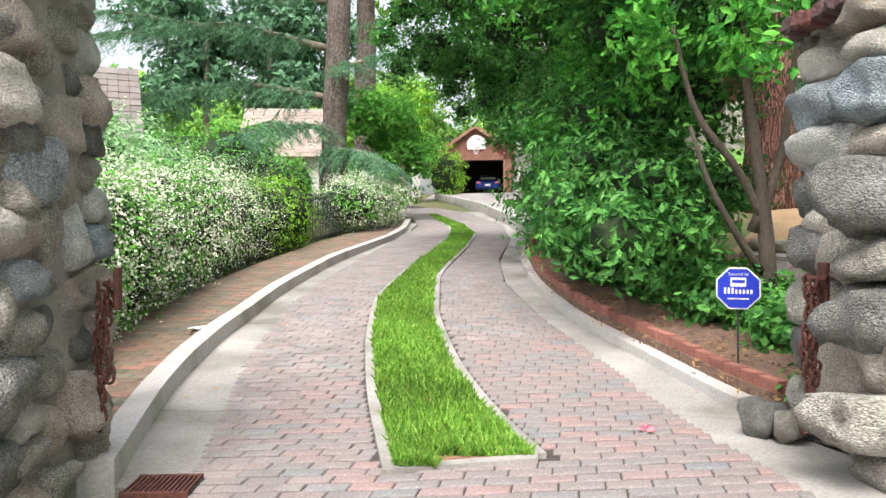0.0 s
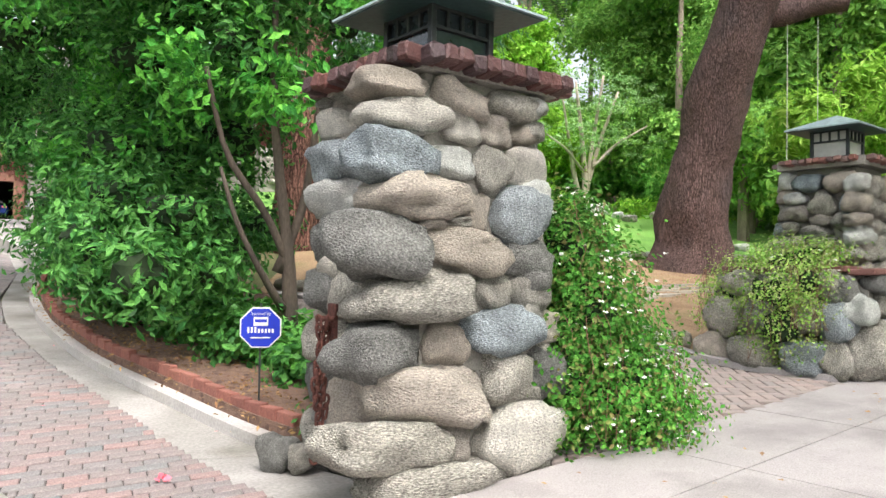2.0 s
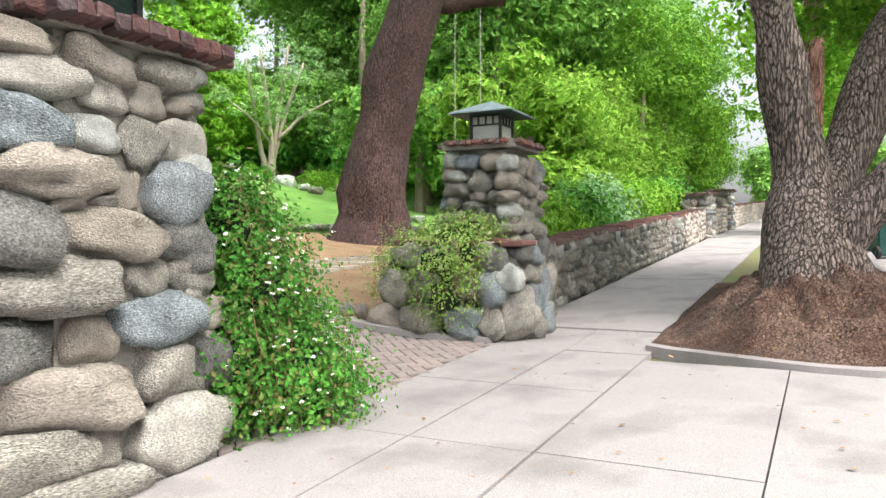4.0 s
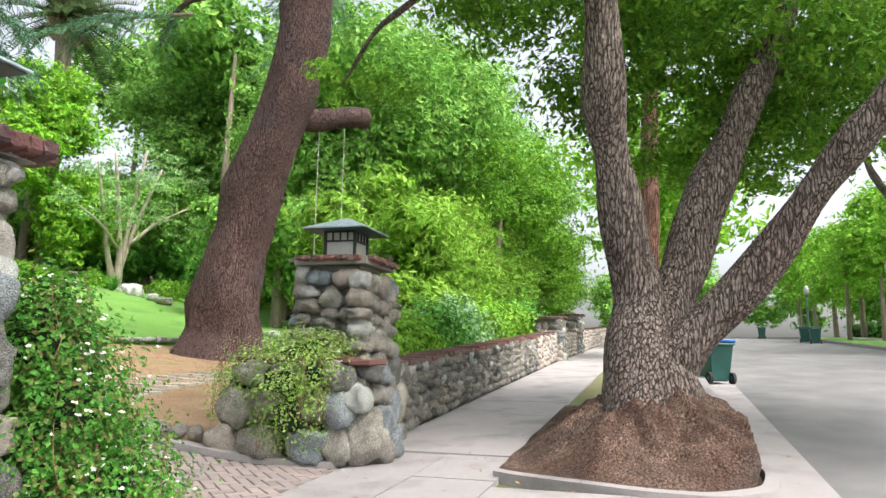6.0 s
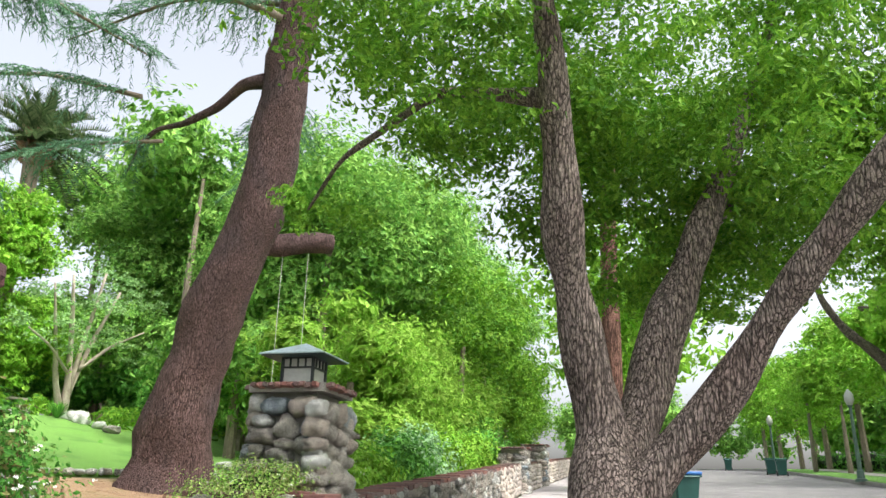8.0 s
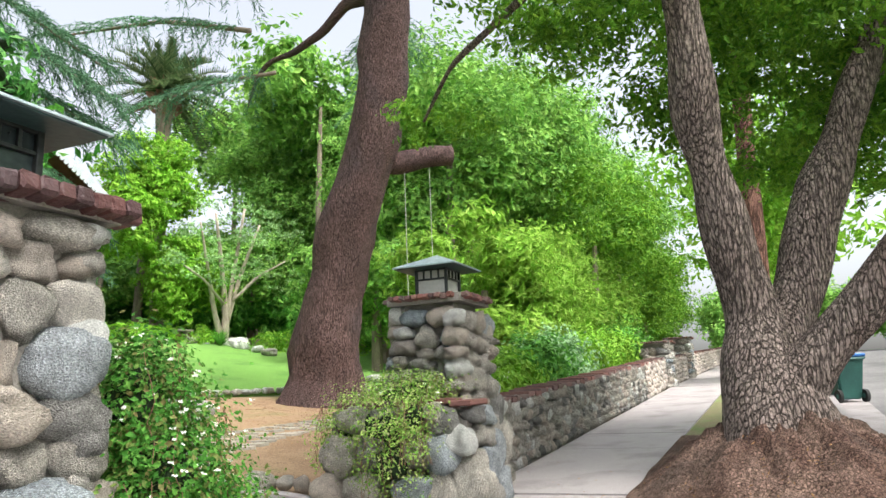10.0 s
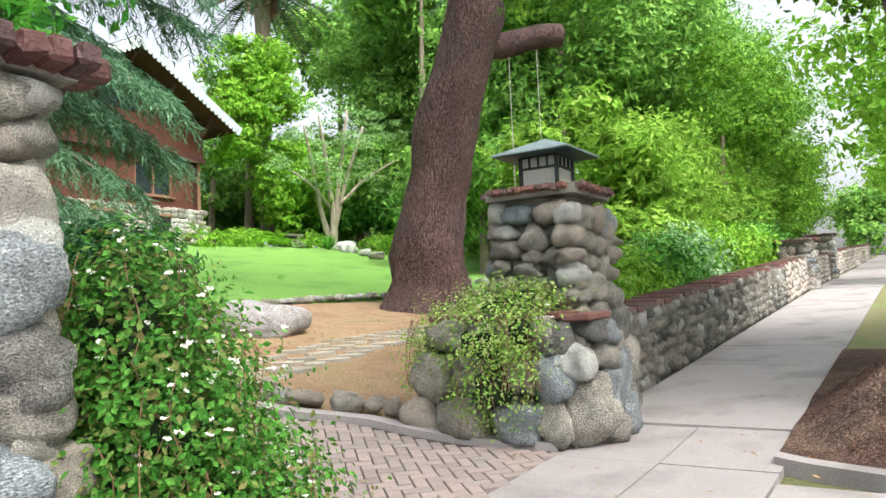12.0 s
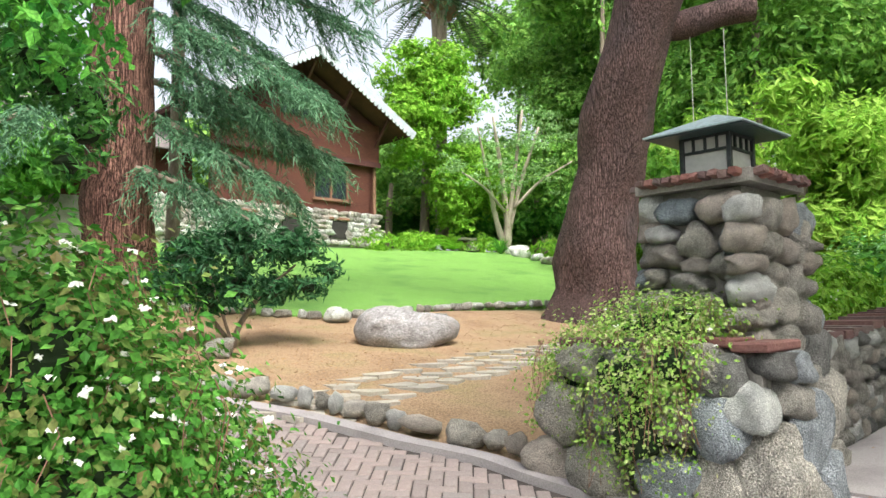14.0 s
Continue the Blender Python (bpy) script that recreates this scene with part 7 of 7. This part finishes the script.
# ---- buildings ----
def gable_house():
    """The brown house over the lawn; its front runs along the street's direction."""
    o = Vector((14.24, 29.1, 4.2))
    t = empty("brown_house", Matrix.Translation(o) @ pose(0, 0, 0, 0, 0, 14.9), "red-brown shingled house with white-edged gable on a stone base", "house")
    W, Dp = 6.9, 9.0

    def wall(name, x0, x1, z0, z1, y=0.0, m="housewall", th=0.3):
        bm = bmesh.new()
        box(bm, (x1 - x0, th, z1 - z0), Matrix.Translation(((x0 + x1) / 2, y + th / 2, (z0 + z1) / 2)))
        return part(name, bm, M[m], t)

    wall("stone_base", -9.6, 0.1, -0.9, 1.25, -0.05, "mortar", 0.4)
    wall("wall", -W, -2.85, 1.25, 3.3)
    wall("wall", -1.25, 0.0, 1.25, 3.3)
    wall("wall", -2.85, -1.25, 1.25, 1.75)
    wall("wall", -2.85, -1.25, 3.0, 3.3)
    wall("upper_wall", -W, 0.12, 3.3, 4.95, -0.18, "housewall", 0.45)
    bm = bmesh.new()
    v = [bm.verts.new(p) for p in ((-W, -0.05, 4.9), (0.12, -0.05, 4.9), (-W / 2, -0.05, 6.82), (-W, 0.2, 4.9), (0.12, 0.2, 4.9), (-W / 2, 0.2, 6.82))]
    for f in ((0, 1, 2), (5, 4, 3), (0, 3, 4, 1), (1, 4, 5, 2), (2, 5, 3, 0)):
        bm.faces.new([v[i] for i in f])
    part("gable_wall", bm, M["houseshade"], t)
    bm = bmesh.new()
    box(bm, (0.3, Dp, 5.5), Matrix.Translation((-0.15, Dp / 2, 2.2)))
    part("side_wall", bm, M["housewall"], t)
    wall("band", -W, 0.16, 3.22, 3.42, -0.24, "houseshade", 0.1)
    bm = bmesh.new()
    box(bm, (0.14, 0.06, 2.1), Matrix.Translation((0.0, -0.02, 2.25)), 0.01)
    part("corner_board", bm, M["trimbrown"], t)
    win = empty("window_1")
    win.parent = t
    for name, s, p, m in (("frame", (1.6, 0.08, 0.07), (-2.05, 0.05, 1.78), "trimbrown"), ("frame", (1.6, 0.08, 0.07), (-2.05, 0.05, 2.98), "trimbrown"), ("frame", (0.07, 0.08, 1.2), (-2.82, 0.05, 2.38), "trimbrown"), ("frame", (0.07, 0.08, 1.2), (-1.28, 0.05, 2.38), "trimbrown"), ("mullion", (0.08, 0.07, 1.2), (-2.05, 0.05, 2.38), "trimbrown"),
                          ("pane", (0.7, 0.02, 1.12), (-2.42, 0.09, 2.38), "darkglass"), ("pane", (0.7, 0.02, 1.12), (-1.67, 0.09, 2.38), "darkglass"), ("window_sill", (1.8, 0.16, 0.06), (-2.05, -0.03, 1.72), "trimbrown")):
        bm = bmesh.new()
        box(bm, s, Matrix.Translation(p), 0.004)
        part(name, bm, M[m], win)
    bm = bmesh.new()
    box(bm, (1.7, 0.6, 1.2), Matrix.Translation((-2.05, 0.5, 2.38)))
    part("dark_room", bm, M["lining"], t)
    for x in (-4.0, -3.2):
        bm = bmesh.new()
        box(bm, (0.7, 0.1, 0.9), Matrix.Translation((x, -0.2, 5.2)), 0.01)
        part("gable_window", bm, M["darkglass"], t)
    # roof slopes with overhang, white scalloped verge boards
    for s in (-1, 1):
        run, rise = W / 2 + 1.05, (W / 2 + 1.05) * 0.57
        L = math.hypot(run, rise)
        ang = math.degrees(math.atan2(rise, run))
        m = Matrix.Translation((-W / 2, 0, 7.1)) @ Matrix.Rotation(math.pi if s < 0 else 0, 4, "Z") @ pose(0, 0, 0, 0, ang, 0)
        y0 = -1.3 if s > 0 else 1.3 - Dp
        bm = bmesh.new()
        box(bm, (L, Dp + 1.3, 0.12), m @ Matrix.Translation((L / 2, (Dp - 1.3) / 2 * (1 if s > 0 else -1), 0)))
        part("roof", bm, M["houseshade"], t)
        for r in range(14):
            bm = bmesh.new()
            box(bm, (L / 14 + 0.05, Dp + 1.36, 0.035), m @ Matrix.Translation(((r + 0.5) * L / 14, (Dp - 1.3) / 2 * (1 if s > 0 else -1), 0.085)) @ pose(0, 0, 0, 0, -3, 0))
            part("shingle_course", bm, M["shingle"], t)
        bm = bmesh.new()
        yv = -1.33 * (1 if s > 0 else -1)
        box(bm, (L, 0.05, 0.28), m @ Matrix.Translation((L / 2, yv * 1.03, -0.06)))
        n = int(L / 0.2)
        for i in range(n):
            bmesh.ops.create_cone(bm, segments=8, radius1=0.09, radius2=0.09, depth=0.042, cap_ends=True, matrix=m @ Matrix.Translation(((i + 0.5) * L / n, yv * 1.03, -0.22)) @ pose(0, 0, 0, 90, 0, 0))
        part("verge_board", bm, M["trimwhite"], t)
    for x, z in ((-0.05, 4.9), (-1.8, 5.8), (-W / 2, 6.6)):
        bm = bmesh.new()
        tube(bm, [(x, -0.1, z - 0.9), (x, -1.0, z + 0.05)], [0.07, 0.07], 4)
        part("bracket", bm, M["houseshade"], t)
    # lower wing
    wall("wing_wall", -16.5, -W, 1.25, 3.2, 1.6)
    wall("wing_base", -16.5, -9.6, -0.9, 1.25, 1.5, "mortar", 0.4)
    for r in range(12):
        bm = bmesh.new()
        box(bm, (9.6, 0.42, 0.05), pose(-11.7, 0.9 + r * 0.36, 3.1 + r * 0.2, 29, 0, 0))
        part("shingle_course", bm, M["shingle"], t)
    # stones of the base
    rr = random.Random(5)
    k = 0
    for row in range(7):
        x = -9.5 + rr.uniform(0, 0.2)
        while x < 0.1:
            w = rr.uniform(0.25, 0.55)
            z = 0.1 + row * 0.19
            if not any(a < x + w / 2 < b and 0.25 < z < 1.0 for a, b in ((-6.2, -5.3), (-4.3, -3.4), (-2.2, -1.4))):
                ob = new("stone", rr.choice(ROCKS_LOW[rr.choice("wgcgtg")]))
                ob.parent = t
                ob.matrix_basis = pose(x + w / 2, -0.06, z, rr.uniform(-9, 9), rr.uniform(-12, 12), 0) @ Matrix.Diagonal((w * 0.53, 0.14, 0.125, 1))
            x += w * 0.95
    for x in (-5.75, -3.85, -1.8):
        bm = bmesh.new()
        box(bm, (0.8, 0.1, 0.7), Matrix.Translation((x, -0.08, 0.62)))
        part("cellar_vent", bm, M["lining"], t)
        bm = bmesh.new()
        box(bm, (0.95, 0.14, 0.1), Matrix.Translation((x, -0.12, 1.02)), 0.01)
        part("lintel", bm, M["trimbrown"], t)


gable_house()


def garage():
    o = Vector((-6.5, 51.4, h(-6.5, 51.4)))
    t = empty("garage", Matrix.Translation(o) @ pose(0, 0, 0, 0, 0, 4), "brown gabled wooden garage with an open door", "garage")

    def b(name, s, p, m, bev=0.0, r=None):
        bm = bmesh.new()
        box(bm, s, Matrix.Translation(p) @ (r or Matrix()), bev)
        return part(name, bm, M[m], t)

    b("wall", (1.4, 0.2, 2.5), (-2.2, 0, 1.25), "garage")
    b("wall", (0.55, 0.2, 2.5), (1.8, 0, 1.25), "garage")
    b("header", (5.0, 0.2, 0.5), (-0.4, 0, 2.5), "garage")
    bm = bmesh.new()
    v = [bm.verts.new(p) for p in ((-2.95, -0.1, 2.75), (2.1, -0.1, 2.75), (-0.42, -0.1, 4.5), (-2.95, 0.1, 2.75), (2.1, 0.1, 2.75), (-0.42, 0.1, 4.5))]
    for f in ((0, 1, 2), (5, 4, 3), (0, 3, 4, 1), (1, 4, 5, 2), (2, 5, 3, 0)):
        bm.faces.new([v[i] for i in f])
    part("gable_wall", bm, M["garage"], t)
    for s in (-1, 1):
        b("roof", (3.2, 6, 0.12), (-0.42 + s * 1.35, 2.6, 3.68), "shingle", 0, pose(0, 0, 0, 0, s * 34.5, 0))
        b("verge_board", (3.2, 0.08, 0.2), (-0.42 + s * 1.35, -0.42, 3.62), "trimbrown", 0, pose(0, 0, 0, 0, s * 34.5, 0))
        b("side_wall", (0.15, 5.6, 2.7), (-0.42 + s * 2.4, 2.8, 1.35), "garage")
    b("back_wall", (4.9, 0.15, 3), (-0.4, 5.6, 1.5), "lining")
    b("ceiling_board", (4.7, 5.5, 0.05), (-0.4, 2.8, 2.7), "lining")
    b("trim", (0.12, 0.24, 2.3), (-1.5, -0.02, 1.15), "trimbrown")
    b("trim", (0.12, 0.24, 2.3), (1.55, -0.02, 1.15), "trimbrown")
    hoop = empty("basketball_hoop", Matrix.Translation(o) @ pose(0, 0, 0, 0, 0, 4), "white basketball board with a red rim on the garage", "basketball hoop")
    bm = bmesh.new()
    pts = [(math.cos(a) * 0.66, math.sin(a) * 0.62) for a in [math.pi * i / 12 for i in range(13)]] + [(-0.6, -0.35), (0.6, -0.35)]
    vs = [bm.verts.new((-0.35 + x, -0.2, 3.35 + z)) for x, z in pts]
    vb = [bm.verts.new((-0.35 + x, -0.16, 3.35 + z)) for x, z in pts]
    bm.faces.new(vs)
    bm.faces.new(vb[::-1])
    for i in range(len(vs)):
        bm.faces.new((vs[i], vb[i], vb[(i + 1) % len(vs)], vs[(i + 1) % len(vs)]))
    part("backboard", bm, M["white"], hoop)
    bm = bmesh.new()
    tube(bm, [(-0.35 + 0.23 * math.cos(a), -0.45 + 0.23 * math.sin(a), 3.1) for a in [2 * math.pi * i / 14 for i in range(15)]], [0.02] * 15, 5)
    part("rim", bm, M["pink"], hoop)
    bm = bmesh.new()
    for i in range(10):
        a = 2 * math.pi * i / 10
        tube(bm, [(-0.35 + 0.23 * math.cos(a), -0.45 + 0.23 * math.sin(a), 3.1), (-0.35 + 0.12 * math.cos(a + 0.5), -0.45 + 0.12 * math.sin(a + 0.5), 2.65)], [0.008, 0.008], 4)
    part("net", bm, M["white"], hoop)
    car = empty("blue_car", Matrix.Translation(o) @ pose(0.2, 2.2, 0, 0, 0, 4), "dark blue car parked inside the garage, seen from behind", "car")
    bm = bmesh.new()
    box(bm, (1.75, 3.6, 0.62), Matrix.Translation((0, 0.6, 0.6)), 0.14)
    part("body", bm, M["carblue"], car)
    bm = bmesh.new()
    box(bm, (1.4, 2.0, 0.5), Matrix.Translation((0, 0.7, 1.12)), 0.18)
    part("cabin", bm, M["darkglass"], car)
    for x in (-0.72, 0.72):
        bm = bmesh.new()
        bmesh.ops.create_cone(bm, segments=18, radius1=0.32, radius2=0.32, depth=0.2, cap_ends=True, matrix=pose(x, -0.5, 0.32, 0, 90, 0))
        part("tyre", bm, M["black"], car)
        bm = bmesh.new()
        box(bm, (0.28, 0.04, 0.12), Matrix.Translation((x * 0.9, -1.2, 0.78)), 0.01)
        part("tail_lamp", bm, M["pink"], car)
    bm = bmesh.new()
    box(bm, (0.4, 0.02, 0.13), Matrix.Translation((0, -1.22, 0.6)))
    part("number_plate", bm, M["white"], car)
    p = empty("white_panel_door", Vector((-10.0, 46.0, h(-10.0, 46.0))), "pale standing gate panel by the hedge", "gate")
    bm = bmesh.new()
    box(bm, (0.55, 0.12, 3.0), Matrix.Translation((0, 0, 1.5)), 0.02)
    part("panel", bm, M["plaster"], p)
    w = empty("white_outbuilding", Vector((-3.2, 49, h(-3.2, 49))), "low pale wall beside the garage", "wall")
    bm = bmesh.new()
    box(bm, (1.6, 3, 2.0), Matrix.Translation((0.2, 0, 1.0)), 0.02)
    part("wall", bm, M["plaster"], w)


garage()


def cottage(name, place, yaw, size, eave, rise, wallm, tilem, label, rows=11):
    t = empty(name, Matrix.Translation(place) @ pose(0, 0, 0, 0, 0, yaw), label, "house")
    w, d = size
    bm = bmesh.new()
    box(bm, (w, d, eave), Matrix.Translation((0, 0, eave / 2)))
    part("wall", bm, M[wallm], t)
    bm = bmesh.new()
    for s in (-1, 1):
        v = [bm.verts.new(p) for p in ((s * w / 2 * 0.99, -d / 2 * 0.99, eave), (s * w / 2 * 0.99, d / 2 * 0.99, eave), (s * w / 2 * 0.99, 0, eave + rise))]
        bm.faces.new(v if s > 0 else v[::-1])
    part("gable_wall", bm, M[wallm], t)
    run = d / 2 + 0.4
    ang = math.degrees(math.atan2(rise, d / 2))
    L = math.hypot(run, run * rise / (d / 2))
    for s in (0, 180):
        for r in range(rows):
            u = (r + 0.5) / rows * L
            bm = bmesh.new()
            n = 14
            for k in range(n):
                box(bm, ((w + 0.6) / n - 0.012, L / rows + 0.04, 0.05), pose(0, 0, eave + rise + 0.05, 0, 0, s) @ pose(0, 0, 0, ang, 0, 0) @ Matrix.Translation((-(w + 0.6) / 2 + (k + 0.5) * (w + 0.6) / n + 0.0, -u, R.uniform(-0.006, 0.006))) @ pose(0, 0, 0, -3, 0, 0))
            part("shingle_course", bm, M[tilem], t)


cottage("grey_roofed_house", g(-14.5, 19.2, 0.5), 35, (3.4, 4.4), 2.4, 2.0, "plaster", "shingle", "neighbouring house with a steep grey shingle roof")
cottage("tan_roofed_house", g(-12.4, 31.5), 15, (3.6, 4.4), 2.5, 2.0, "plaster", "shingle_tan", "neighbouring house with a pale tan tiled roof", 14)


# ---- street things ----
def wheelie(x, y, yaw, lid, label):
    t = empty("wheeled_bin", Matrix.Translation((x, y, h(x, y) - 0.13)) @ pose(0, 0, 0, 0, 0, yaw), label, "wheeled bin", "wheeled bins")
    bm = bmesh.new()
    lo = [bm.verts.new(p) for p in ((-0.22, -0.24, 0.06), (0.22, -0.24, 0.06), (0.22, 0.24, 0.06), (-0.22, 0.24, 0.06))]
    hi = [bm.verts.new(p) for p in ((-0.3, -0.34, 0.9), (0.3, -0.34, 0.9), (0.3, 0.34, 0.9), (-0.3, 0.34, 0.9))]
    for a in range(4):
        b_ = (a + 1) % 4
        bm.faces.new((lo[a], lo[b_], hi[b_], hi[a]))
    bm.faces.new(lo[::-1])
    bm.faces.new(hi)
    bmesh.ops.bevel(bm, geom=bm.edges[:], offset=0.03, segments=2, affect="EDGES")
    part("body", bm, M["bin"], t)
    for name, s, p, m in (("lid", (0.66, 0.76, 0.07), (0, 0, 0.94), lid), ("rim", (0.66, 0.74, 0.05), (0, 0, 0.88), "bin"), ("handle", (0.5, 0.05, 0.05), (0, 0.42, 0.86), "bin")):
        bm = bmesh.new()
        box(bm, s, Matrix.Translation(p), 0.02)
        part(name, bm, M[m], t)
    for s in (-1, 1):
        bm = bmesh.new()
        bmesh.ops.create_cone(bm, segments=18, radius1=0.13, radius2=0.13, depth=0.06, cap_ends=True, matrix=pose(s * 0.27, 0.26, 0.13, 0, 90, 0))
        w = part("wheel", bm, M["black"], t)
        bm = bmesh.new()
        bmesh.ops.create_cone(bm, segments=12, radius1=0.05, radius2=0.05, depth=0.07, cap_ends=True, matrix=pose(s * 0.27, 0.26, 0.13, 0, 90, 0))
        part("hub", bm, M["bingrey"], w)


wheelie(17.86, 3.62, 130, "binlid", "dark green wheeled bin with a blue lid at the kerb")
wheelie(19.3, 4.6, 130, "binlid", "dark green wheeled bin half hidden by the tree")
wheelie(48.84, 4.29, 100, "bingrey", "green wheeled bin far up the street")
wheelie(51.28, 5.09, 100, "bingrey", "green wheeled bin far up the street")
wheelie(66.54, 9.79, 100, "bingrey", "green wheeled bin far up the street")


def street_lamp(x, y, hh=3.7):
    t = empty("street_lamp", Vector(g(x, y)), "dark green fluted street lamp with a pale acorn globe", "street lamp", "street lamps")
    bm = bmesh.new()
    tube(bm, [(0, 0, 0), (0, 0, 0.12), (0, 0, 0.14), (0, 0, 0.45), (0, 0, 0.5), (0, 0, hh - 0.8), (0, 0, hh - 0.7)], [0.26, 0.24, 0.17, 0.14, 0.1, 0.06, 0.12], 12)
    part("post", bm, M["lamp_green"], t)
    bm = bmesh.new()
    tube(bm, [(0, 0, hh - 0.7), (0, 0, hh - 0.5), (0, 0, hh - 0.25), (0, 0, hh - 0.1), (0, 0, hh)], [0.1, 0.2, 0.19, 0.1, 0.03], 12)
    part("globe", bm, M["milk"], t, smooth=True)


street_lamp(38.0, 0.27, 3.9)
street_lamp(58, 5.5)
limb_tree("spreading_street_tree", [[(39.73, -2.1, 2.04, 0.75), (39.24, -2.04, 3.48, 0.5), (38.54, -1.87, 5.4, 0.4), (37.87, -1.61, 7.07, 0.34), (37.51, -1.96, 8.76, 0.26), (37.28, -2.27, 9.97, 0.22), (37.36, -3.05, 10.94, 0.16), (37.17, -4.22, 13.37, 0.08)], [(37.97, -1.65, 6.83, 0.3), (37.32, -0.9, 7.66, 0.24), (36.69, -0.08, 8.36, 0.2), (35.92, 0.68, 9.55, 0.16), (35.35, 0.98, 10.87, 0.08)], [(37.45, -2.15, 9.25, 0.16), (37.08, -1.54, 9.43, 0.14), (36.65, -0.64, 9.36, 0.1)]],
    crown_blobs((36.28, -1.34, 11.63), (3.0, 2.5, 0.9), 20, 0.7, 111) + crown_blobs((35.75, -3.17, 12.52), (3.0, 2.5, 1.2), 20, 0.8, 112), M["l_street"], M["bark_street"], "gnarled spreading street tree with crooked limbs on the far verge", per=26, leaf=0.2, shell=0.8, seg=12, rings=20)
for x, y, zz in ((53.18, 2.75, 3.35), (50.75, 0.83, 3.06)):
    limb_tree("young_street_tree", [[(x, y, zz - 0.3, 0.16), (x, y, zz + 1.5, 0.13), (x + 0.1, y, zz + 4, 0.08)]], crown_blobs((x, y, zz + 5.2), (1.8, 1.8, 2.2), 26, 0.7, int(x)), M["l_bright"], M["bark_grey"], "young bright green street tree with a slender trunk", per=26, leaf=0.2, shell=0.8, group="young street trees")
P = smooth_pts([from_wall(18, -18.5), from_wall(60, -18.5)], 16)
hedge("garden_hedge", [(x, y, h(x, y) + 0.6, 1.8, 0.8, 0.7) for x, y in P], "long clipped green hedge across the street", M["l_mid"], None, 26, 0.22, category="hedge")
hedge("flower_bush", [(36.5, -6.0, h(36.5, -6.0) + 0.7, 0.7, 0.7, 0.6)], "red flowering bush across the street", M["l_red"], None, 40, 0.2, category="shrub")


def far_gatepost():
    o = Vector((*from_wall(15.2, -0.1), 0))
    pillar((o.x, o.y), h(o.x, o.y) - 0.1, h(o.x, o.y) + 1.35, 0.45, 0.42, "squat stone gatepost along the garden wall", {}, cap="capold", low=True, seed=33, fill_faces=(0, 3))
    o = Vector((*from_wall(20.5, -0.1), 0))
    pillar((o.x, o.y), h(o.x, o.y) - 0.1, h(o.x, o.y) + 1.5, 0.45, 0.42, "squat stone gatepost farther along the garden wall", {}, cap="capold", low=True, seed=34, fill_faces=(0, 3))


far_gatepost()

# ---- small things on the ground ----
def litter(n, box_, material, size, label, dz=0.012):
    x = rng.uniform(box_[0], box_[1], n)
    y = rng.uniform(box_[2], box_[3], n)
    ob = leaves("fallen_leaves", np.column_stack([x, y, H(x, y) + dz]), np.tile([0, 0, 1.0], (n, 1)), size, material, ratio=0.6, jitter=0.15)
    tagged(ob, label, "fallen leaves", kind="stuff")


litter(170, (2, 9, 0.8, 5.2), M["litter"], 0.045, "scattered dry brown leaves on the sidewalk")
litter(5200, (4.8, 12.5, 9.0, 14.2), M["litter"], 0.035, "fine dry needles and leaves on the bed", 0.02)
litter(60, (-3.6, 1.5, 3, 14), M["pink"], 0.03, "small pink petals scattered on the brick drive")
litter(90, (-4.3, -2.2, 3.5, 12), M["litter"], 0.05, "dry leaves on the brick walk", 0.09)
for x, y in ((0.38, 4.35), (-1.0, 4.9)):
    t = empty("pink_blossom", Vector(g(x, y, 0.012)), "crumpled pink blossom lying on the paving", "blossom")
    leaves("petals", rng.normal(0, 0.015, (9, 3)) * (1, 1, 0.4) + (0, 0, 0.01), np.tile([0, 0, 1.0], (9, 1)), 0.045, M["pink"], t, ratio=0.8)
t = empty("paper_scrap", Vector(g(-3.62, 6.7, 0.085)), "crumpled white scrap of paper on the brick walk", "paper")
bm = bmesh.new()
bmesh.ops.create_grid(bm, x_segments=5, y_segments=4, size=0.09)
for v in bm.verts:
    v.co.z += 0.018 + 0.02 * noise.noise(v.co * 18)
part("sheet", bm, M["white"], t)

# ---- bricks, last ----
lay(driveway, drive_bricks(), (0, 5.0), M["paver_ob"], M["paver"], 0.03, gap=0.0035)
lay(brick_walk, walk_bricks(), (-3.4, 5.5), M["walkbrick_ob"], M["walkbrick"], 0.03, gap=0.004)
lay(court, herringbone(), (5.0, 6.5), M["court"], M["court_far"], 0.03, gap=0.005)
